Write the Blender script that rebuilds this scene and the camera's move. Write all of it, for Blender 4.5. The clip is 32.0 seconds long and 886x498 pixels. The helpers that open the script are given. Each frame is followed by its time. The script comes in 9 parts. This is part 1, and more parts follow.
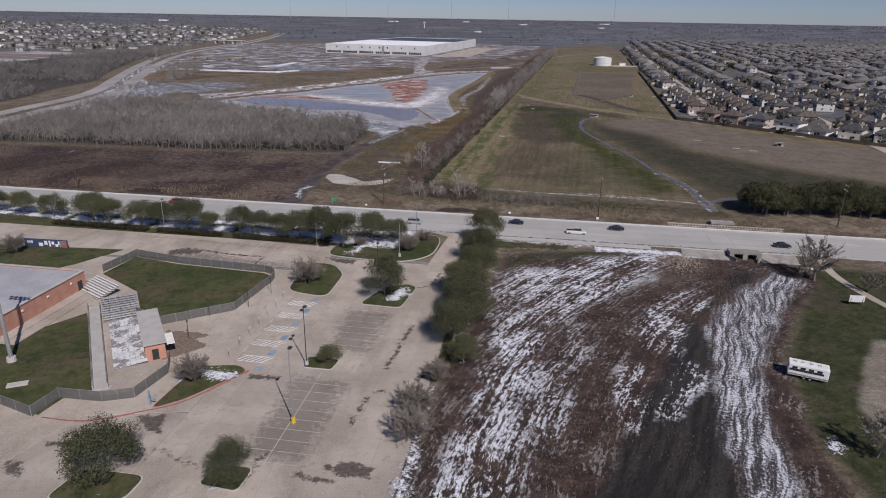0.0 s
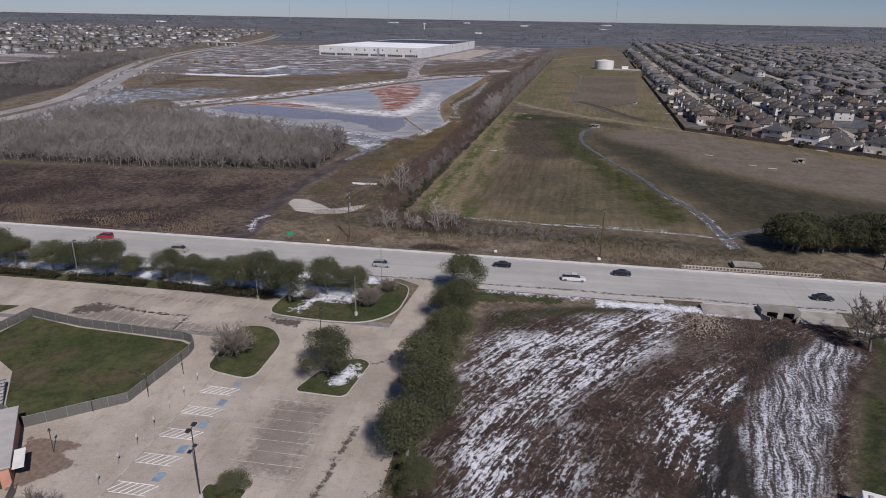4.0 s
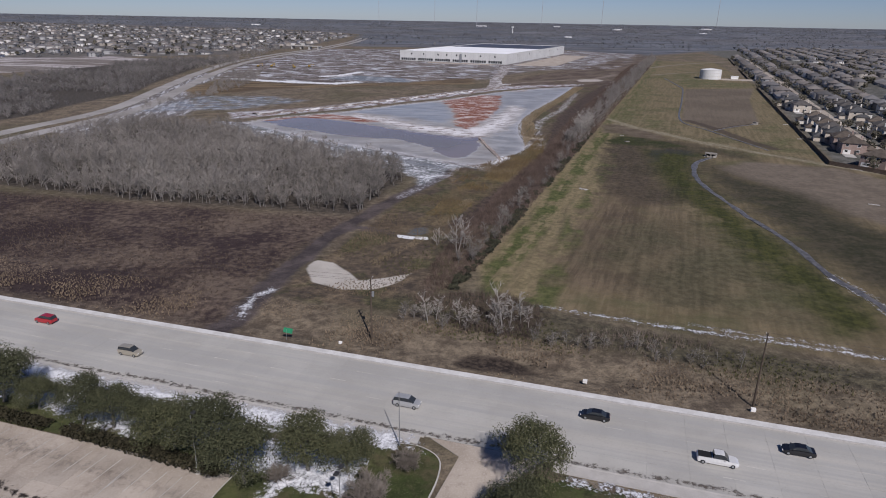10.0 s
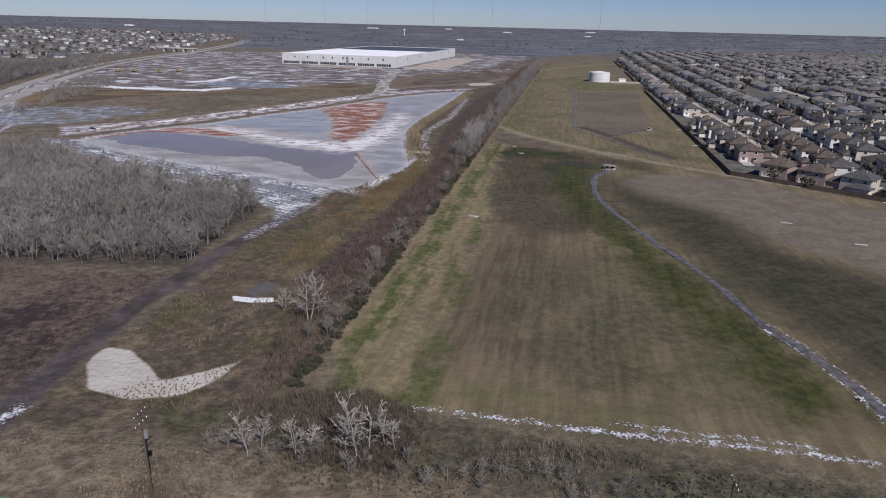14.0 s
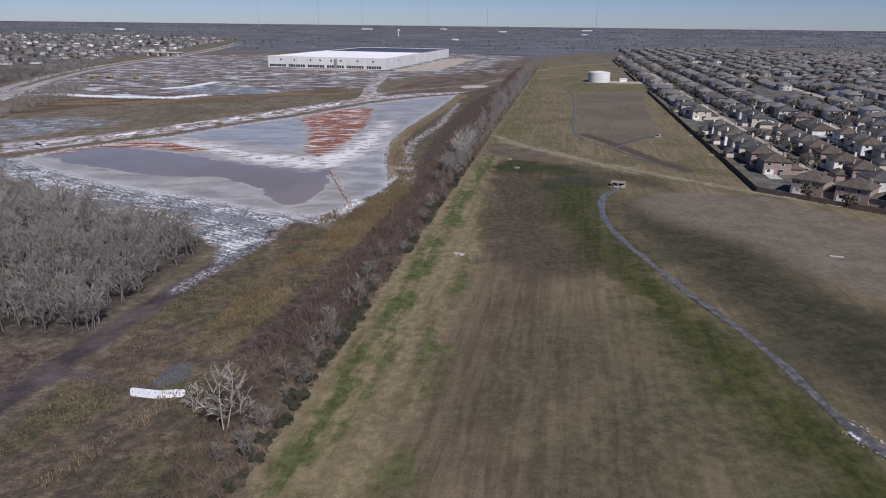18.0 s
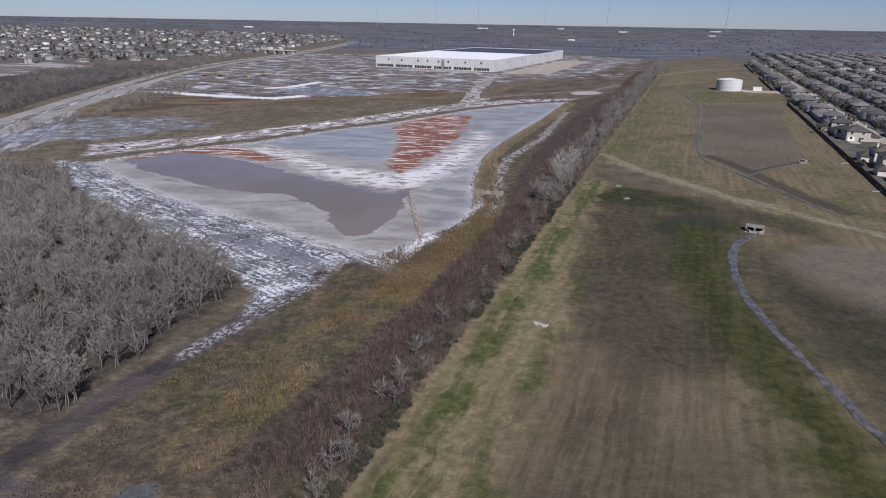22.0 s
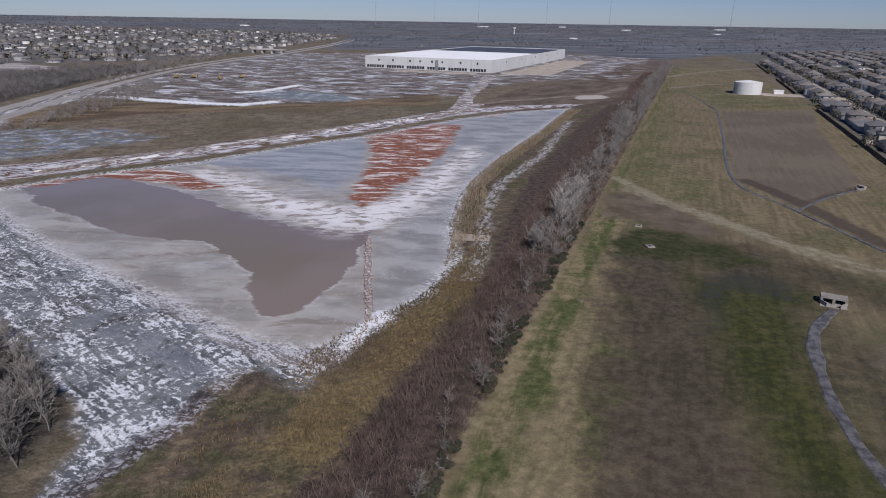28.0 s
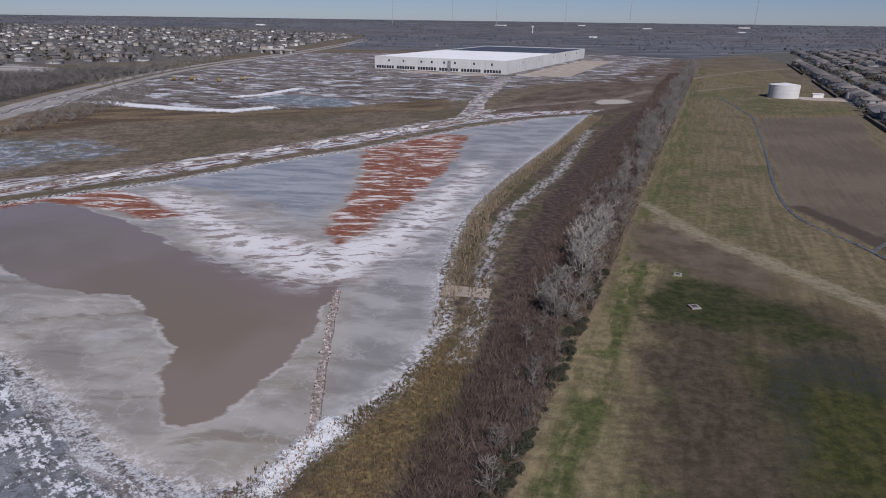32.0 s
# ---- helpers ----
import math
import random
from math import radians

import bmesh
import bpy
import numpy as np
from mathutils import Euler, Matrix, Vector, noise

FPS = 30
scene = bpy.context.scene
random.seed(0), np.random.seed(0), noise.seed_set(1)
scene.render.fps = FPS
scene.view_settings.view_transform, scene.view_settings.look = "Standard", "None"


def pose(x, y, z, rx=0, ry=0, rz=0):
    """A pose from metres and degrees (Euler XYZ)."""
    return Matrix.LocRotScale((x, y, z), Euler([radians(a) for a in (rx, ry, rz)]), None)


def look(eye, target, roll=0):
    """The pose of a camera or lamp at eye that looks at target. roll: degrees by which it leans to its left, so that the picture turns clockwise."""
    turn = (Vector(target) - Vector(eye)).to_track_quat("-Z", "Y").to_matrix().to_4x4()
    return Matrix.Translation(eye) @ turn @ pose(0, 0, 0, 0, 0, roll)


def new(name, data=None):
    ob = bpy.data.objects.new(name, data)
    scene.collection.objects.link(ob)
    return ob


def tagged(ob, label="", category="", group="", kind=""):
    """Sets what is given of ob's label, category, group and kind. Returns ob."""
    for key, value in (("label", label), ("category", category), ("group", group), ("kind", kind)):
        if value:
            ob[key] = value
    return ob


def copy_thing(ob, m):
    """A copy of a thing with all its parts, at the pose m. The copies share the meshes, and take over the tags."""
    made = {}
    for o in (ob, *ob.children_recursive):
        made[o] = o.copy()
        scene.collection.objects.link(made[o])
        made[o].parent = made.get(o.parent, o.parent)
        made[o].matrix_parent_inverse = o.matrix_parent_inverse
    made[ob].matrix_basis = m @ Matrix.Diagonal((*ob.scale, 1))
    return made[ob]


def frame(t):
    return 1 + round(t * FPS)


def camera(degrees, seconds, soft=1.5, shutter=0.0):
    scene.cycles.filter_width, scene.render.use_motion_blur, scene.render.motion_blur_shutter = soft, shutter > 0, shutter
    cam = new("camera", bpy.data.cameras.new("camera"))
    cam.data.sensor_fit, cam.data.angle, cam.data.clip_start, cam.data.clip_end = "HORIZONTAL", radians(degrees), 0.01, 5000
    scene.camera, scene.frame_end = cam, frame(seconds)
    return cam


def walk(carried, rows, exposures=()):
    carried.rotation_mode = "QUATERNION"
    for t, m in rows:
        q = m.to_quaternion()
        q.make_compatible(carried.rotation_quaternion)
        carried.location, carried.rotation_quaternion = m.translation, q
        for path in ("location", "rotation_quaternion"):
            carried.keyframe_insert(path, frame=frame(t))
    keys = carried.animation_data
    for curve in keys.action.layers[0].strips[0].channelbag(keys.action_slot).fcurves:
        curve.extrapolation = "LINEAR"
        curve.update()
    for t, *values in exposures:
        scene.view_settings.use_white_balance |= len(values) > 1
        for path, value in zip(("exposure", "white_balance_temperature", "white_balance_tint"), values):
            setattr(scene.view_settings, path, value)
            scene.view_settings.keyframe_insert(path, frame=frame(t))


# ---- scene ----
# seconds, eye, then yaw to the left of +y, pitch and roll in degrees
ROWS = [
    (0.0, -24.79, 33.30, 59.43, -8.495, -19.933, 1.012),
    (0.5, -23.49, 36.58, 59.50, -8.492, -19.911, 1.045),
    (1.0, -22.11, 40.11, 59.60, -8.481, -19.885, 1.065),
    (1.5, -20.61, 43.94, 59.72, -8.442, -19.873, 1.075),
    (2.0, -19.08, 48.02, 59.86, -8.413, -19.877, 1.082),
    (2.5, -17.56, 52.22, 59.99, -8.417, -19.882, 1.087),
    (4.5, -11.20, 69.89, 60.37, -8.269, -19.835, 0.956),
    (5.0, -9.94, 74.75, 60.54, -5.867, -19.884, 0.948),
    (5.5, -8.89, 79.66, 60.72, -1.841, -19.947, 0.967),
    (6.0, -8.06, 84.67, 60.91, 0.144, -19.988, 1.003),
    (6.5, -7.35, 89.69, 61.08, 0.221, -19.971, 1.027),
    (7.0, -6.71, 94.70, 61.19, 0.230, -19.942, 1.048),
    (7.5, -5.99, 99.80, 61.24, 0.212, -19.929, 1.092),
    (8.0, -5.19, 105.01, 61.24, 0.169, -19.929, 1.138),
    (8.5, -4.44, 110.34, 61.19, 0.180, -19.901, 1.136),
    (9.0, -3.65, 115.83, 61.09, 0.224, -19.866, 1.083),
    (9.5, -2.69, 121.33, 60.96, 0.254, -19.815, 1.037),
    (10.0, -1.68, 126.76, 60.81, -0.831, -19.725, 1.045),
    (10.5, -0.52, 132.09, 60.65, -5.501, -19.588, 1.093),
    (11.0, 0.82, 137.34, 60.49, -10.302, -19.472, 1.150),
    (11.5, 2.42, 142.56, 60.34, -14.265, -19.390, 1.214),
    (12.0, 4.30, 147.69, 60.20, -14.393, -19.344, 1.260),
    (12.5, 6.33, 152.81, 60.05, -14.373, -19.329, 1.264),
    (13.0, 8.15, 157.92, 59.89, -11.719, -19.344, 1.282),
    (13.5, 9.62, 163.28, 59.72, -9.974, -19.348, 1.354),
    (14.0, 10.92, 168.62, 59.54, -9.951, -19.343, 1.438),
    (14.5, 12.14, 173.83, 59.36, -9.952, -19.318, 1.499),
    (16.5, 17.20, 192.10, 58.78, -10.173, -19.284, 1.025),
    (17.0, 18.94, 196.62, 58.83, -10.119, -19.290, 0.907),
    (17.5, 20.78, 201.16, 58.92, -10.079, -19.303, 0.794),
    (18.0, 22.59, 205.70, 59.05, -10.056, -19.338, 0.698),
    (18.5, 24.32, 210.25, 59.22, -9.963, -19.331, 0.657),
    (19.0, 26.03, 214.85, 59.42, -9.887, -19.305, 0.688),
    (19.5, 27.60, 219.59, 59.64, -9.942, -19.312, 0.767),
    (20.0, 29.16, 224.44, 59.85, -9.949, -19.319, 0.863),
    (20.5, 30.51, 229.24, 60.04, -10.052, -19.356, 0.929),
    (21.0, 31.72, 234.06, 60.20, -10.093, -19.381, 0.944),
    (21.5, 32.82, 238.87, 60.34, -3.996, -19.466, 0.963),
    (22.0, 33.91, 243.57, 60.44, -0.285, -19.550, 1.020),
    (22.5, 34.78, 248.23, 60.49, -0.186, -19.565, 1.066),
    (23.0, 35.52, 252.90, 60.51, -0.157, -19.552, 1.061),
    (23.5, 36.24, 257.63, 60.48, -0.175, -19.550, 1.025),
    (24.0, 36.96, 262.50, 60.43, -0.162, -19.552, 0.995),
    (24.5, 37.72, 267.43, 60.35, -0.172, -19.553, 0.990),
    (25.0, 38.49, 272.39, 60.25, -0.169, -19.575, 1.007),
    (25.5, 39.27, 277.35, 60.15, -0.183, -19.616, 1.032),
    (27.5, 42.48, 297.11, 59.48, -0.171, -19.700, 1.022),
    (28.0, 43.37, 302.02, 59.38, -0.149, -19.671, 0.961),
    (28.5, 44.41, 306.99, 59.29, -0.135, -19.705, 0.933),
    (29.0, 45.40, 312.02, 59.23, -0.093, -19.746, 0.896),
    (29.5, 46.33, 317.17, 59.20, -0.053, -19.787, 0.849),
    (30.0, 47.19, 322.39, 59.20, -0.042, -19.823, 0.848),
    (30.5, 47.98, 327.67, 59.22, -0.072, -19.828, 0.891),
    (31.0, 48.73, 332.81, 59.24, -0.074, -19.840, 0.919),
    (31.5, 49.42, 337.79, 59.25, -0.078, -19.826, 0.881),
    (32.0, 49.97, 342.55, 59.24, 1.482, -19.789, 0.778),
]
cam = camera(69.35, 32.0, 1.0)


def aim(x, y, z, yaw, pitch, roll):
    a, b = radians(yaw), radians(pitch)
    way = Vector((-math.sin(a) * math.cos(b), math.cos(a) * math.cos(b), math.sin(b)))
    return look((x, y, z), Vector((x, y, z)) + 100 * way, roll)


walk(cam, [(r[0], aim(*r[1:])) for r in ROWS], [(0.0, 0.03, 6540, 15), (9.0, 0.03, 6500, 14), (13.0, 0.16, 6380, 14), (16.0, 0.23, 6340, 14), (22.0, 0.22, 6320, 14), (25.0, 0.15, 6300, 14), (28.0, 0.05, 6330, 14), (30.0, 0.02, 6340, 14), (32.0, -0.04, 6360, 14)])

# ---- world and sun ----
SUN_EL, SUN_DIR = radians(44), Vector((0.30, -0.954, 0.0))
world = bpy.data.worlds.new("sky")
scene.world = world
world.use_nodes = True
wt = world.node_tree
sky = wt.nodes.new("ShaderNodeTexSky")
sky.sky_type, sky.sun_disc, sky.sun_elevation = "NISHITA", False, SUN_EL
sky.sun_rotation = math.atan2(SUN_DIR.x, SUN_DIR.y)
sky.air_density, sky.dust_density, sky.ozone_density = 0.75, 0.1, 3.0
tint = wt.nodes.new("ShaderNodeMix")
tint.data_type, tint.blend_type = "RGBA", "MULTIPLY"
tint.inputs[0].default_value, tint.inputs[7].default_value = 1.0, (0.80, 0.88, 1.16, 1)
wt.links.new(sky.outputs[0], tint.inputs[6])
wt.links.new(tint.outputs[2], wt.nodes["Background"].inputs[0])
wt.nodes["Background"].inputs[1].default_value = 0.049
sun = new("sun", bpy.data.lights.new("sun", "SUN"))
sun.data.energy, sun.data.angle, sun.data.color = 3.9, radians(0.6), (1.0, 0.96, 0.93)
sun.matrix_world = look(SUN_DIR * 100 * math.cos(SUN_EL) + Vector((0, 0, 100 * math.sin(SUN_EL))), (0, 0, 0))

RNG = random.Random(7)


# ---- mesh helpers ----
def part(name, bm, material, parent=None, label="", smooth=False):
    """Links a bmesh (or a mesh) as one object under parent."""
    if isinstance(bm, bpy.types.Mesh):
        me = bm
    else:
        me = bpy.data.meshes.new(name)
        bm.to_mesh(me)
        bm.free()
    if material is not None and not me.materials:
        me.materials.append(material)
    if smooth:
        me.polygons.foreach_set("use_smooth", [True] * len(me.polygons))
    ob = new(name, me)
    if parent is not None:
        ob.parent = parent
    if label:
        ob["label"] = label
    return ob


def box(bm, x0, x1, y0, y1, z0, z1, m=None, bevel=0.0):
    r = bmesh.ops.create_cube(bm, size=1.0, matrix=Matrix.Translation(((x0 + x1) / 2, (y0 + y1) / 2, (z0 + z1) / 2)) @ Matrix.Diagonal((x1 - x0, y1 - y0, z1 - z0, 1)))
    if bevel:
        edges = list({e for v in r["verts"] for e in v.link_edges})
        r = bmesh.ops.bevel(bm, geom=edges, offset=bevel, segments=2, affect="EDGES", profile=0.5)
    if m is not None:
        bmesh.ops.transform(bm, matrix=m, verts=list({v for v in r["verts"]}))
    return bm


def boxm(x0, x1, y0, y1, z0, z1, m=None, bevel=0.0):
    return box(bmesh.new(), x0, x1, y0, y1, z0, z1, m, bevel)


def tube(bm, a, b, r0, r1=None, n=8, caps=True):
    a, b = Vector(a), Vector(b)
    d = b - a
    m = Matrix.Translation((a + b) / 2) @ d.to_track_quat("Z", "Y").to_matrix().to_4x4()
    bmesh.ops.create_cone(bm, cap_ends=caps, segments=n, radius1=r0, radius2=r0 if r1 is None else r1, depth=d.length, matrix=m)
    return bm


def tubem(a, b, r0, r1=None, n=8):
    return tube(bmesh.new(), a, b, r0, r1, n)


def prism(points, z0, z1, bevel=0.0):
    """A closed upright prism over a plan polygon."""
    bm = bmesh.new()
    low = [bm.verts.new((x, y, z0)) for x, y in points]
    f = bm.faces.new(low)
    f.normal_update()
    if f.normal.z < 0:
        f.normal_flip()
    r = bmesh.ops.extrude_face_region(bm, geom=[f])
    for v in (g for g in r["geom"] if isinstance(g, bmesh.types.BMVert)):
        v.co.z = z1
    bmesh.ops.recalc_face_normals(bm, faces=bm.faces)
    if bevel:
        top = [e for e in bm.edges if all(v.co.z > z1 - 1e-4 for v in e.verts)]
        bmesh.ops.bevel(bm, geom=top, offset=bevel, segments=2, affect="EDGES", profile=0.5)
    return bm


def quads_mesh(name, quads):
    """One mesh from an (n, 4, 3) array of quads."""
    quads = np.asarray(quads, np.float32)
    n = len(quads)
    me = bpy.data.meshes.new(name)
    me.vertices.add(4 * n)
    me.vertices.foreach_set("co", quads.ravel())
    me.loops.add(4 * n)
    me.loops.foreach_set("vertex_index", np.arange(4 * n, dtype=np.int32))
    me.polygons.add(n)
    me.polygons.foreach_set("loop_start", np.arange(0, 4 * n, 4, dtype=np.int32))
    me.update(calc_edges=True)
    return me


def joined_mesh(name, parts):
    """One mesh out of (vertices, faces) arrays with faces of equal size."""
    verts, faces, base = [], [], 0
    for v, f in parts:
        verts.append(v)
        faces.append(f + base)
        base += len(v)
    verts, faces = np.concatenate(verts).astype(np.float32), np.concatenate(faces).astype(np.int32)
    me = bpy.data.meshes.new(name)
    me.vertices.add(len(verts))
    me.vertices.foreach_set("co", verts.ravel())
    me.loops.add(faces.size)
    me.loops.foreach_set("vertex_index", faces.ravel())
    me.polygons.add(len(faces))
    k = faces.shape[1]
    me.polygons.foreach_set("loop_start", np.arange(0, faces.size, k, dtype=np.int32))
    me.update(calc_edges=True)
    return me


def empty(name, m, label, category, group="", kind=""):
    ob = new(name)
    ob.empty_display_size = 0.2
    ob.matrix_world = m
    return tagged(ob, label, category, group, kind)


# the road's own frame: s runs along its south kerb, q across it to the north
ROAD_A = math.atan(-0.302)
CA, SA = math.cos(ROAD_A), math.sin(ROAD_A)


def rq(s, q, z=0.0):
    return Vector((s * CA - q * SA, 209.3 + s * SA + q * CA, z))


def rpose(s, q, z=0.0, turn=0.0):
    return Matrix.Translation(rq(s, q, z)) @ Matrix.Rotation(ROAD_A + radians(turn), 4, "Z")


def rpoly(points):
    return [tuple(rq(s, q)[:2]) for s, q in points]


def rounded(pts, n=4, r=2.0):
    out = []
    for i, p in enumerate(pts):
        a, b, c = Vector(pts[i - 1]), Vector(p), Vector(pts[(i + 1) % len(pts)])
        ra = min(r, (a - b).length / 2.2, (c - b).length / 2.2)
        u, v = b + (a - b).normalized() * ra, b + (c - b).normalized() * ra
        for k in range(n + 1):
            t = k / n
            out.append(tuple((1 - t) ** 2 * u + 2 * t * (1 - t) * b + t * t * v))
    return out


def ribbon(points, width, z0, z1, step=4.0, wob=0.3):
    """A strip of even width along a smooth line through the points."""
    p = [Vector((x, y, 0)) for x, y in points]
    p = [2 * p[0] - p[1]] + p + [2 * p[-1] - p[-2]]
    line = []
    for i in range(1, len(p) - 2):
        n = max(2, int((p[i + 1] - p[i]).length / step))
        for k in range(n):
            t = k / n
            a, b, c, d = p[i - 1 : i + 3]
            line.append(0.5 * (2 * b + (c - a) * t + (2 * a - 5 * b + 4 * c - d) * t * t + (3 * b - a - 3 * c + d) * t ** 3))
    line.append(p[-2])
    bm, rows = bmesh.new(), []
    for i, c in enumerate(line):
        d = (line[min(i + 1, len(line) - 1)] - line[max(i - 1, 0)]).normalized()
        side = Vector((-d.y, d.x, 0))
        w = width / 2 * (1 + wob * noise.noise(c * 0.15)), width / 2 * (1 + wob * noise.noise(c * 0.15 + Vector((50, 0, 0))))
        rows.append([bm.verts.new(c + side * w[0] + Vector((0, 0, z0))), bm.verts.new(c + side * w[0] * 0.8 + Vector((0, 0, z1))), bm.verts.new(c - side * w[1] * 0.8 + Vector((0, 0, z1))), bm.verts.new(c - side * w[1] + Vector((0, 0, z0)))])
    for a, b in zip(rows, rows[1:]):
        for k in range(3):
            bm.faces.new((a[k], b[k], b[k + 1], a[k + 1]))
    bmesh.ops.recalc_face_normals(bm, faces=bm.faces)
    return bm


# ---- materials ----
class Nodes:
    def __init__(self, name, rough=0.85, metal=0.0, spec=0.3):
        self.m = bpy.data.materials.new(name)
        self.m.use_nodes = True
        self.t = self.m.node_tree
        self.b = self.t.nodes["Principled BSDF"]
        self.b.inputs["Roughness"].default_value = rough
        self.b.inputs["Metallic"].default_value = metal
        self.b.inputs["Specular IOR Level"].default_value = spec
        self.pos = self.t.nodes.new("ShaderNodeNewGeometry").outputs["Position"]
        self.obj = self.t.nodes.new("ShaderNodeTexCoord").outputs["Object"]

    def put(self, sock, v):
        if isinstance(v, bpy.types.NodeSocket):
            self.t.links.new(v, sock)
        elif isinstance(v, tuple) and len(v) == 3 and sock.type == "RGBA":
            sock.default_value = (*v, 1)
        else:
            sock.default_value = v

    def map(self, vec, scale=(1, 1, 1), turn=0.0):
        """First turns, then scales."""
        a, b = self.t.nodes.new("ShaderNodeMapping"), self.t.nodes.new("ShaderNodeMapping")
        a.inputs["Rotation"].default_value, b.inputs["Scale"].default_value = (0, 0, turn), scale
        self.t.links.new(vec, a.inputs[0])
        self.t.links.new(a.outputs[0], b.inputs[0])
        return b.outputs[0]

    def noise(self, vec, scale, detail=4.0, rough=0.55):
        n = self.t.nodes.new("ShaderNodeTexNoise")
        n.inputs["Scale"].default_value, n.inputs["Detail"].default_value, n.inputs["Roughness"].default_value = scale, detail, rough
        self.t.links.new(vec, n.inputs["Vector"])
        return n.outputs["Fac"]

    def warp(self, vec, amp, scale):
        """The vector, pushed about by a noise."""
        n = self.t.nodes.new("ShaderNodeTexNoise")
        n.inputs["Scale"].default_value, n.inputs["Detail"].default_value = scale, 3
        self.t.links.new(vec, n.inputs["Vector"])
        a = self.t.nodes.new("ShaderNodeVectorMath")
        a.operation = "MULTIPLY_ADD"
        self.t.links.new(n.outputs["Color"], a.inputs[0])
        a.inputs[1].default_value = (amp, amp, 0)
        self.t.links.new(vec, a.inputs[2])
        return a.outputs[0]

    def attr(self, name):
        n = self.t.nodes.new("ShaderNodeAttribute")
        n.attribute_name = name
        return n.outputs["Fac"]

    def math(self, op, a, b=0.0, c=0.0):
        n = self.t.nodes.new("ShaderNodeMath")
        n.operation = op
        for s, v in zip(n.inputs, (a, b, c)):
            self.put(s, v)
        return n.outputs[0]

    def step(self, v, lo, hi, a=0.0, b=1.0):
        n = self.t.nodes.new("ShaderNodeMapRange")
        n.interpolation_type = "SMOOTHSTEP"
        for s, x in zip(n.inputs, (v, lo, hi, a, b)):
            self.put(s, x)
        return n.outputs[0]

    def mix(self, f, a, b, mode="MIX"):
        n = self.t.nodes.new("ShaderNodeMix")
        n.data_type, n.blend_type = "RGBA", mode
        for s, v in zip((n.inputs[0], n.inputs[6], n.inputs[7]), (f, a, b)):
            self.put(s, v)
        return n.outputs[2]

    def split(self, vec):
        n = self.t.nodes.new("ShaderNodeSeparateXYZ")
        self.t.links.new(vec, n.inputs[0])
        return n.outputs[0], n.outputs[1]

    def join(self, x, y):
        n = self.t.nodes.new("ShaderNodeCombineXYZ")
        self.t.links.new(x, n.inputs[0])
        self.t.links.new(y, n.inputs[1])
        return n.outputs[0]

    def rand(self):
        return self.t.nodes.new("ShaderNodeObjectInfo").outputs["Random"]

    def island(self):
        return self.t.nodes.new("ShaderNodeNewGeometry").outputs["Random Per Island"]

    def bump(self, h, strength=0.3, dist=0.05):
        n = self.t.nodes.new("ShaderNodeBump")
        n.inputs["Strength"].default_value, n.inputs["Distance"].default_value = strength, dist
        self.t.links.new(h, n.inputs["Height"])
        self.t.links.new(n.outputs[0], self.b.inputs["Normal"])

    def done(self, color, rough=None):
        self.put(self.b.inputs["Base Color"], color)
        if rough is not None:
            self.put(self.b.inputs["Roughness"], rough)
        return self.m


def grainy(name, a, b, scale=1.0, fine=8.0, rough=0.85, metal=0.0, vary=0.15, by="rand", world_pos=False, bump=0.2, spec=0.3):
    """Two tones mixed by a coarse and a fine noise, with a shade of its own for each object or island."""
    n = Nodes(name, rough, metal, spec)
    vec = n.pos if world_pos else n.obj
    c = n.mix(n.step(n.noise(vec, scale, 5), 0.35, 0.65), a, b)
    f = n.noise(vec, fine, 3)
    c = n.mix(0.35, c, n.mix(f, tuple(0.6 * x for x in a), tuple(min(1, 1.25 * x) for x in b)))
    if vary:
        r = n.rand() if by == "rand" else n.island()
        c = n.mix(1.0, c, n.mix(r, (1 - vary,) * 3, (1 + vary,) * 3), "MULTIPLY")
    if bump:
        n.bump(f, bump, 0.03)
    return n.done(c)


def lot_concrete():
    """Brownish worn concrete: each slab a shade of its own, blotched with dirt, dark drips and pale scuffs."""
    n = Nodes("concrete", 0.9)
    c = n.mix(n.step(n.noise(n.pos, 0.07, 6, 0.6), 0.36, 0.64), (0.315, 0.272, 0.226), (0.425, 0.375, 0.322))
    c = n.mix(n.step(n.noise(n.map(n.warp(n.pos, 5, 0.08), (1, 0.3, 1), radians(16.8)), 0.14, 8, 0.68), 0.50, 0.66, 0, 0.55), c, (0.235, 0.196, 0.160))
    c = n.mix(n.step(n.noise(n.pos, 0.6, 8, 0.75), 0.52, 0.66, 0, 0.40), c, (0.19, 0.158, 0.13))
    f = n.noise(n.pos, 4.0, 4)
    c = n.mix(n.step(f, 0.45, 0.75, 0, 0.45), c, (0.52, 0.47, 0.42))
    c = n.mix(1.0, c, n.mix(n.rand(), (0.93, 0.93, 0.93), (1.06, 1.05, 1.04)), "MULTIPLY")
    n.bump(f, 0.15, 0.02)
    return n.done(c)


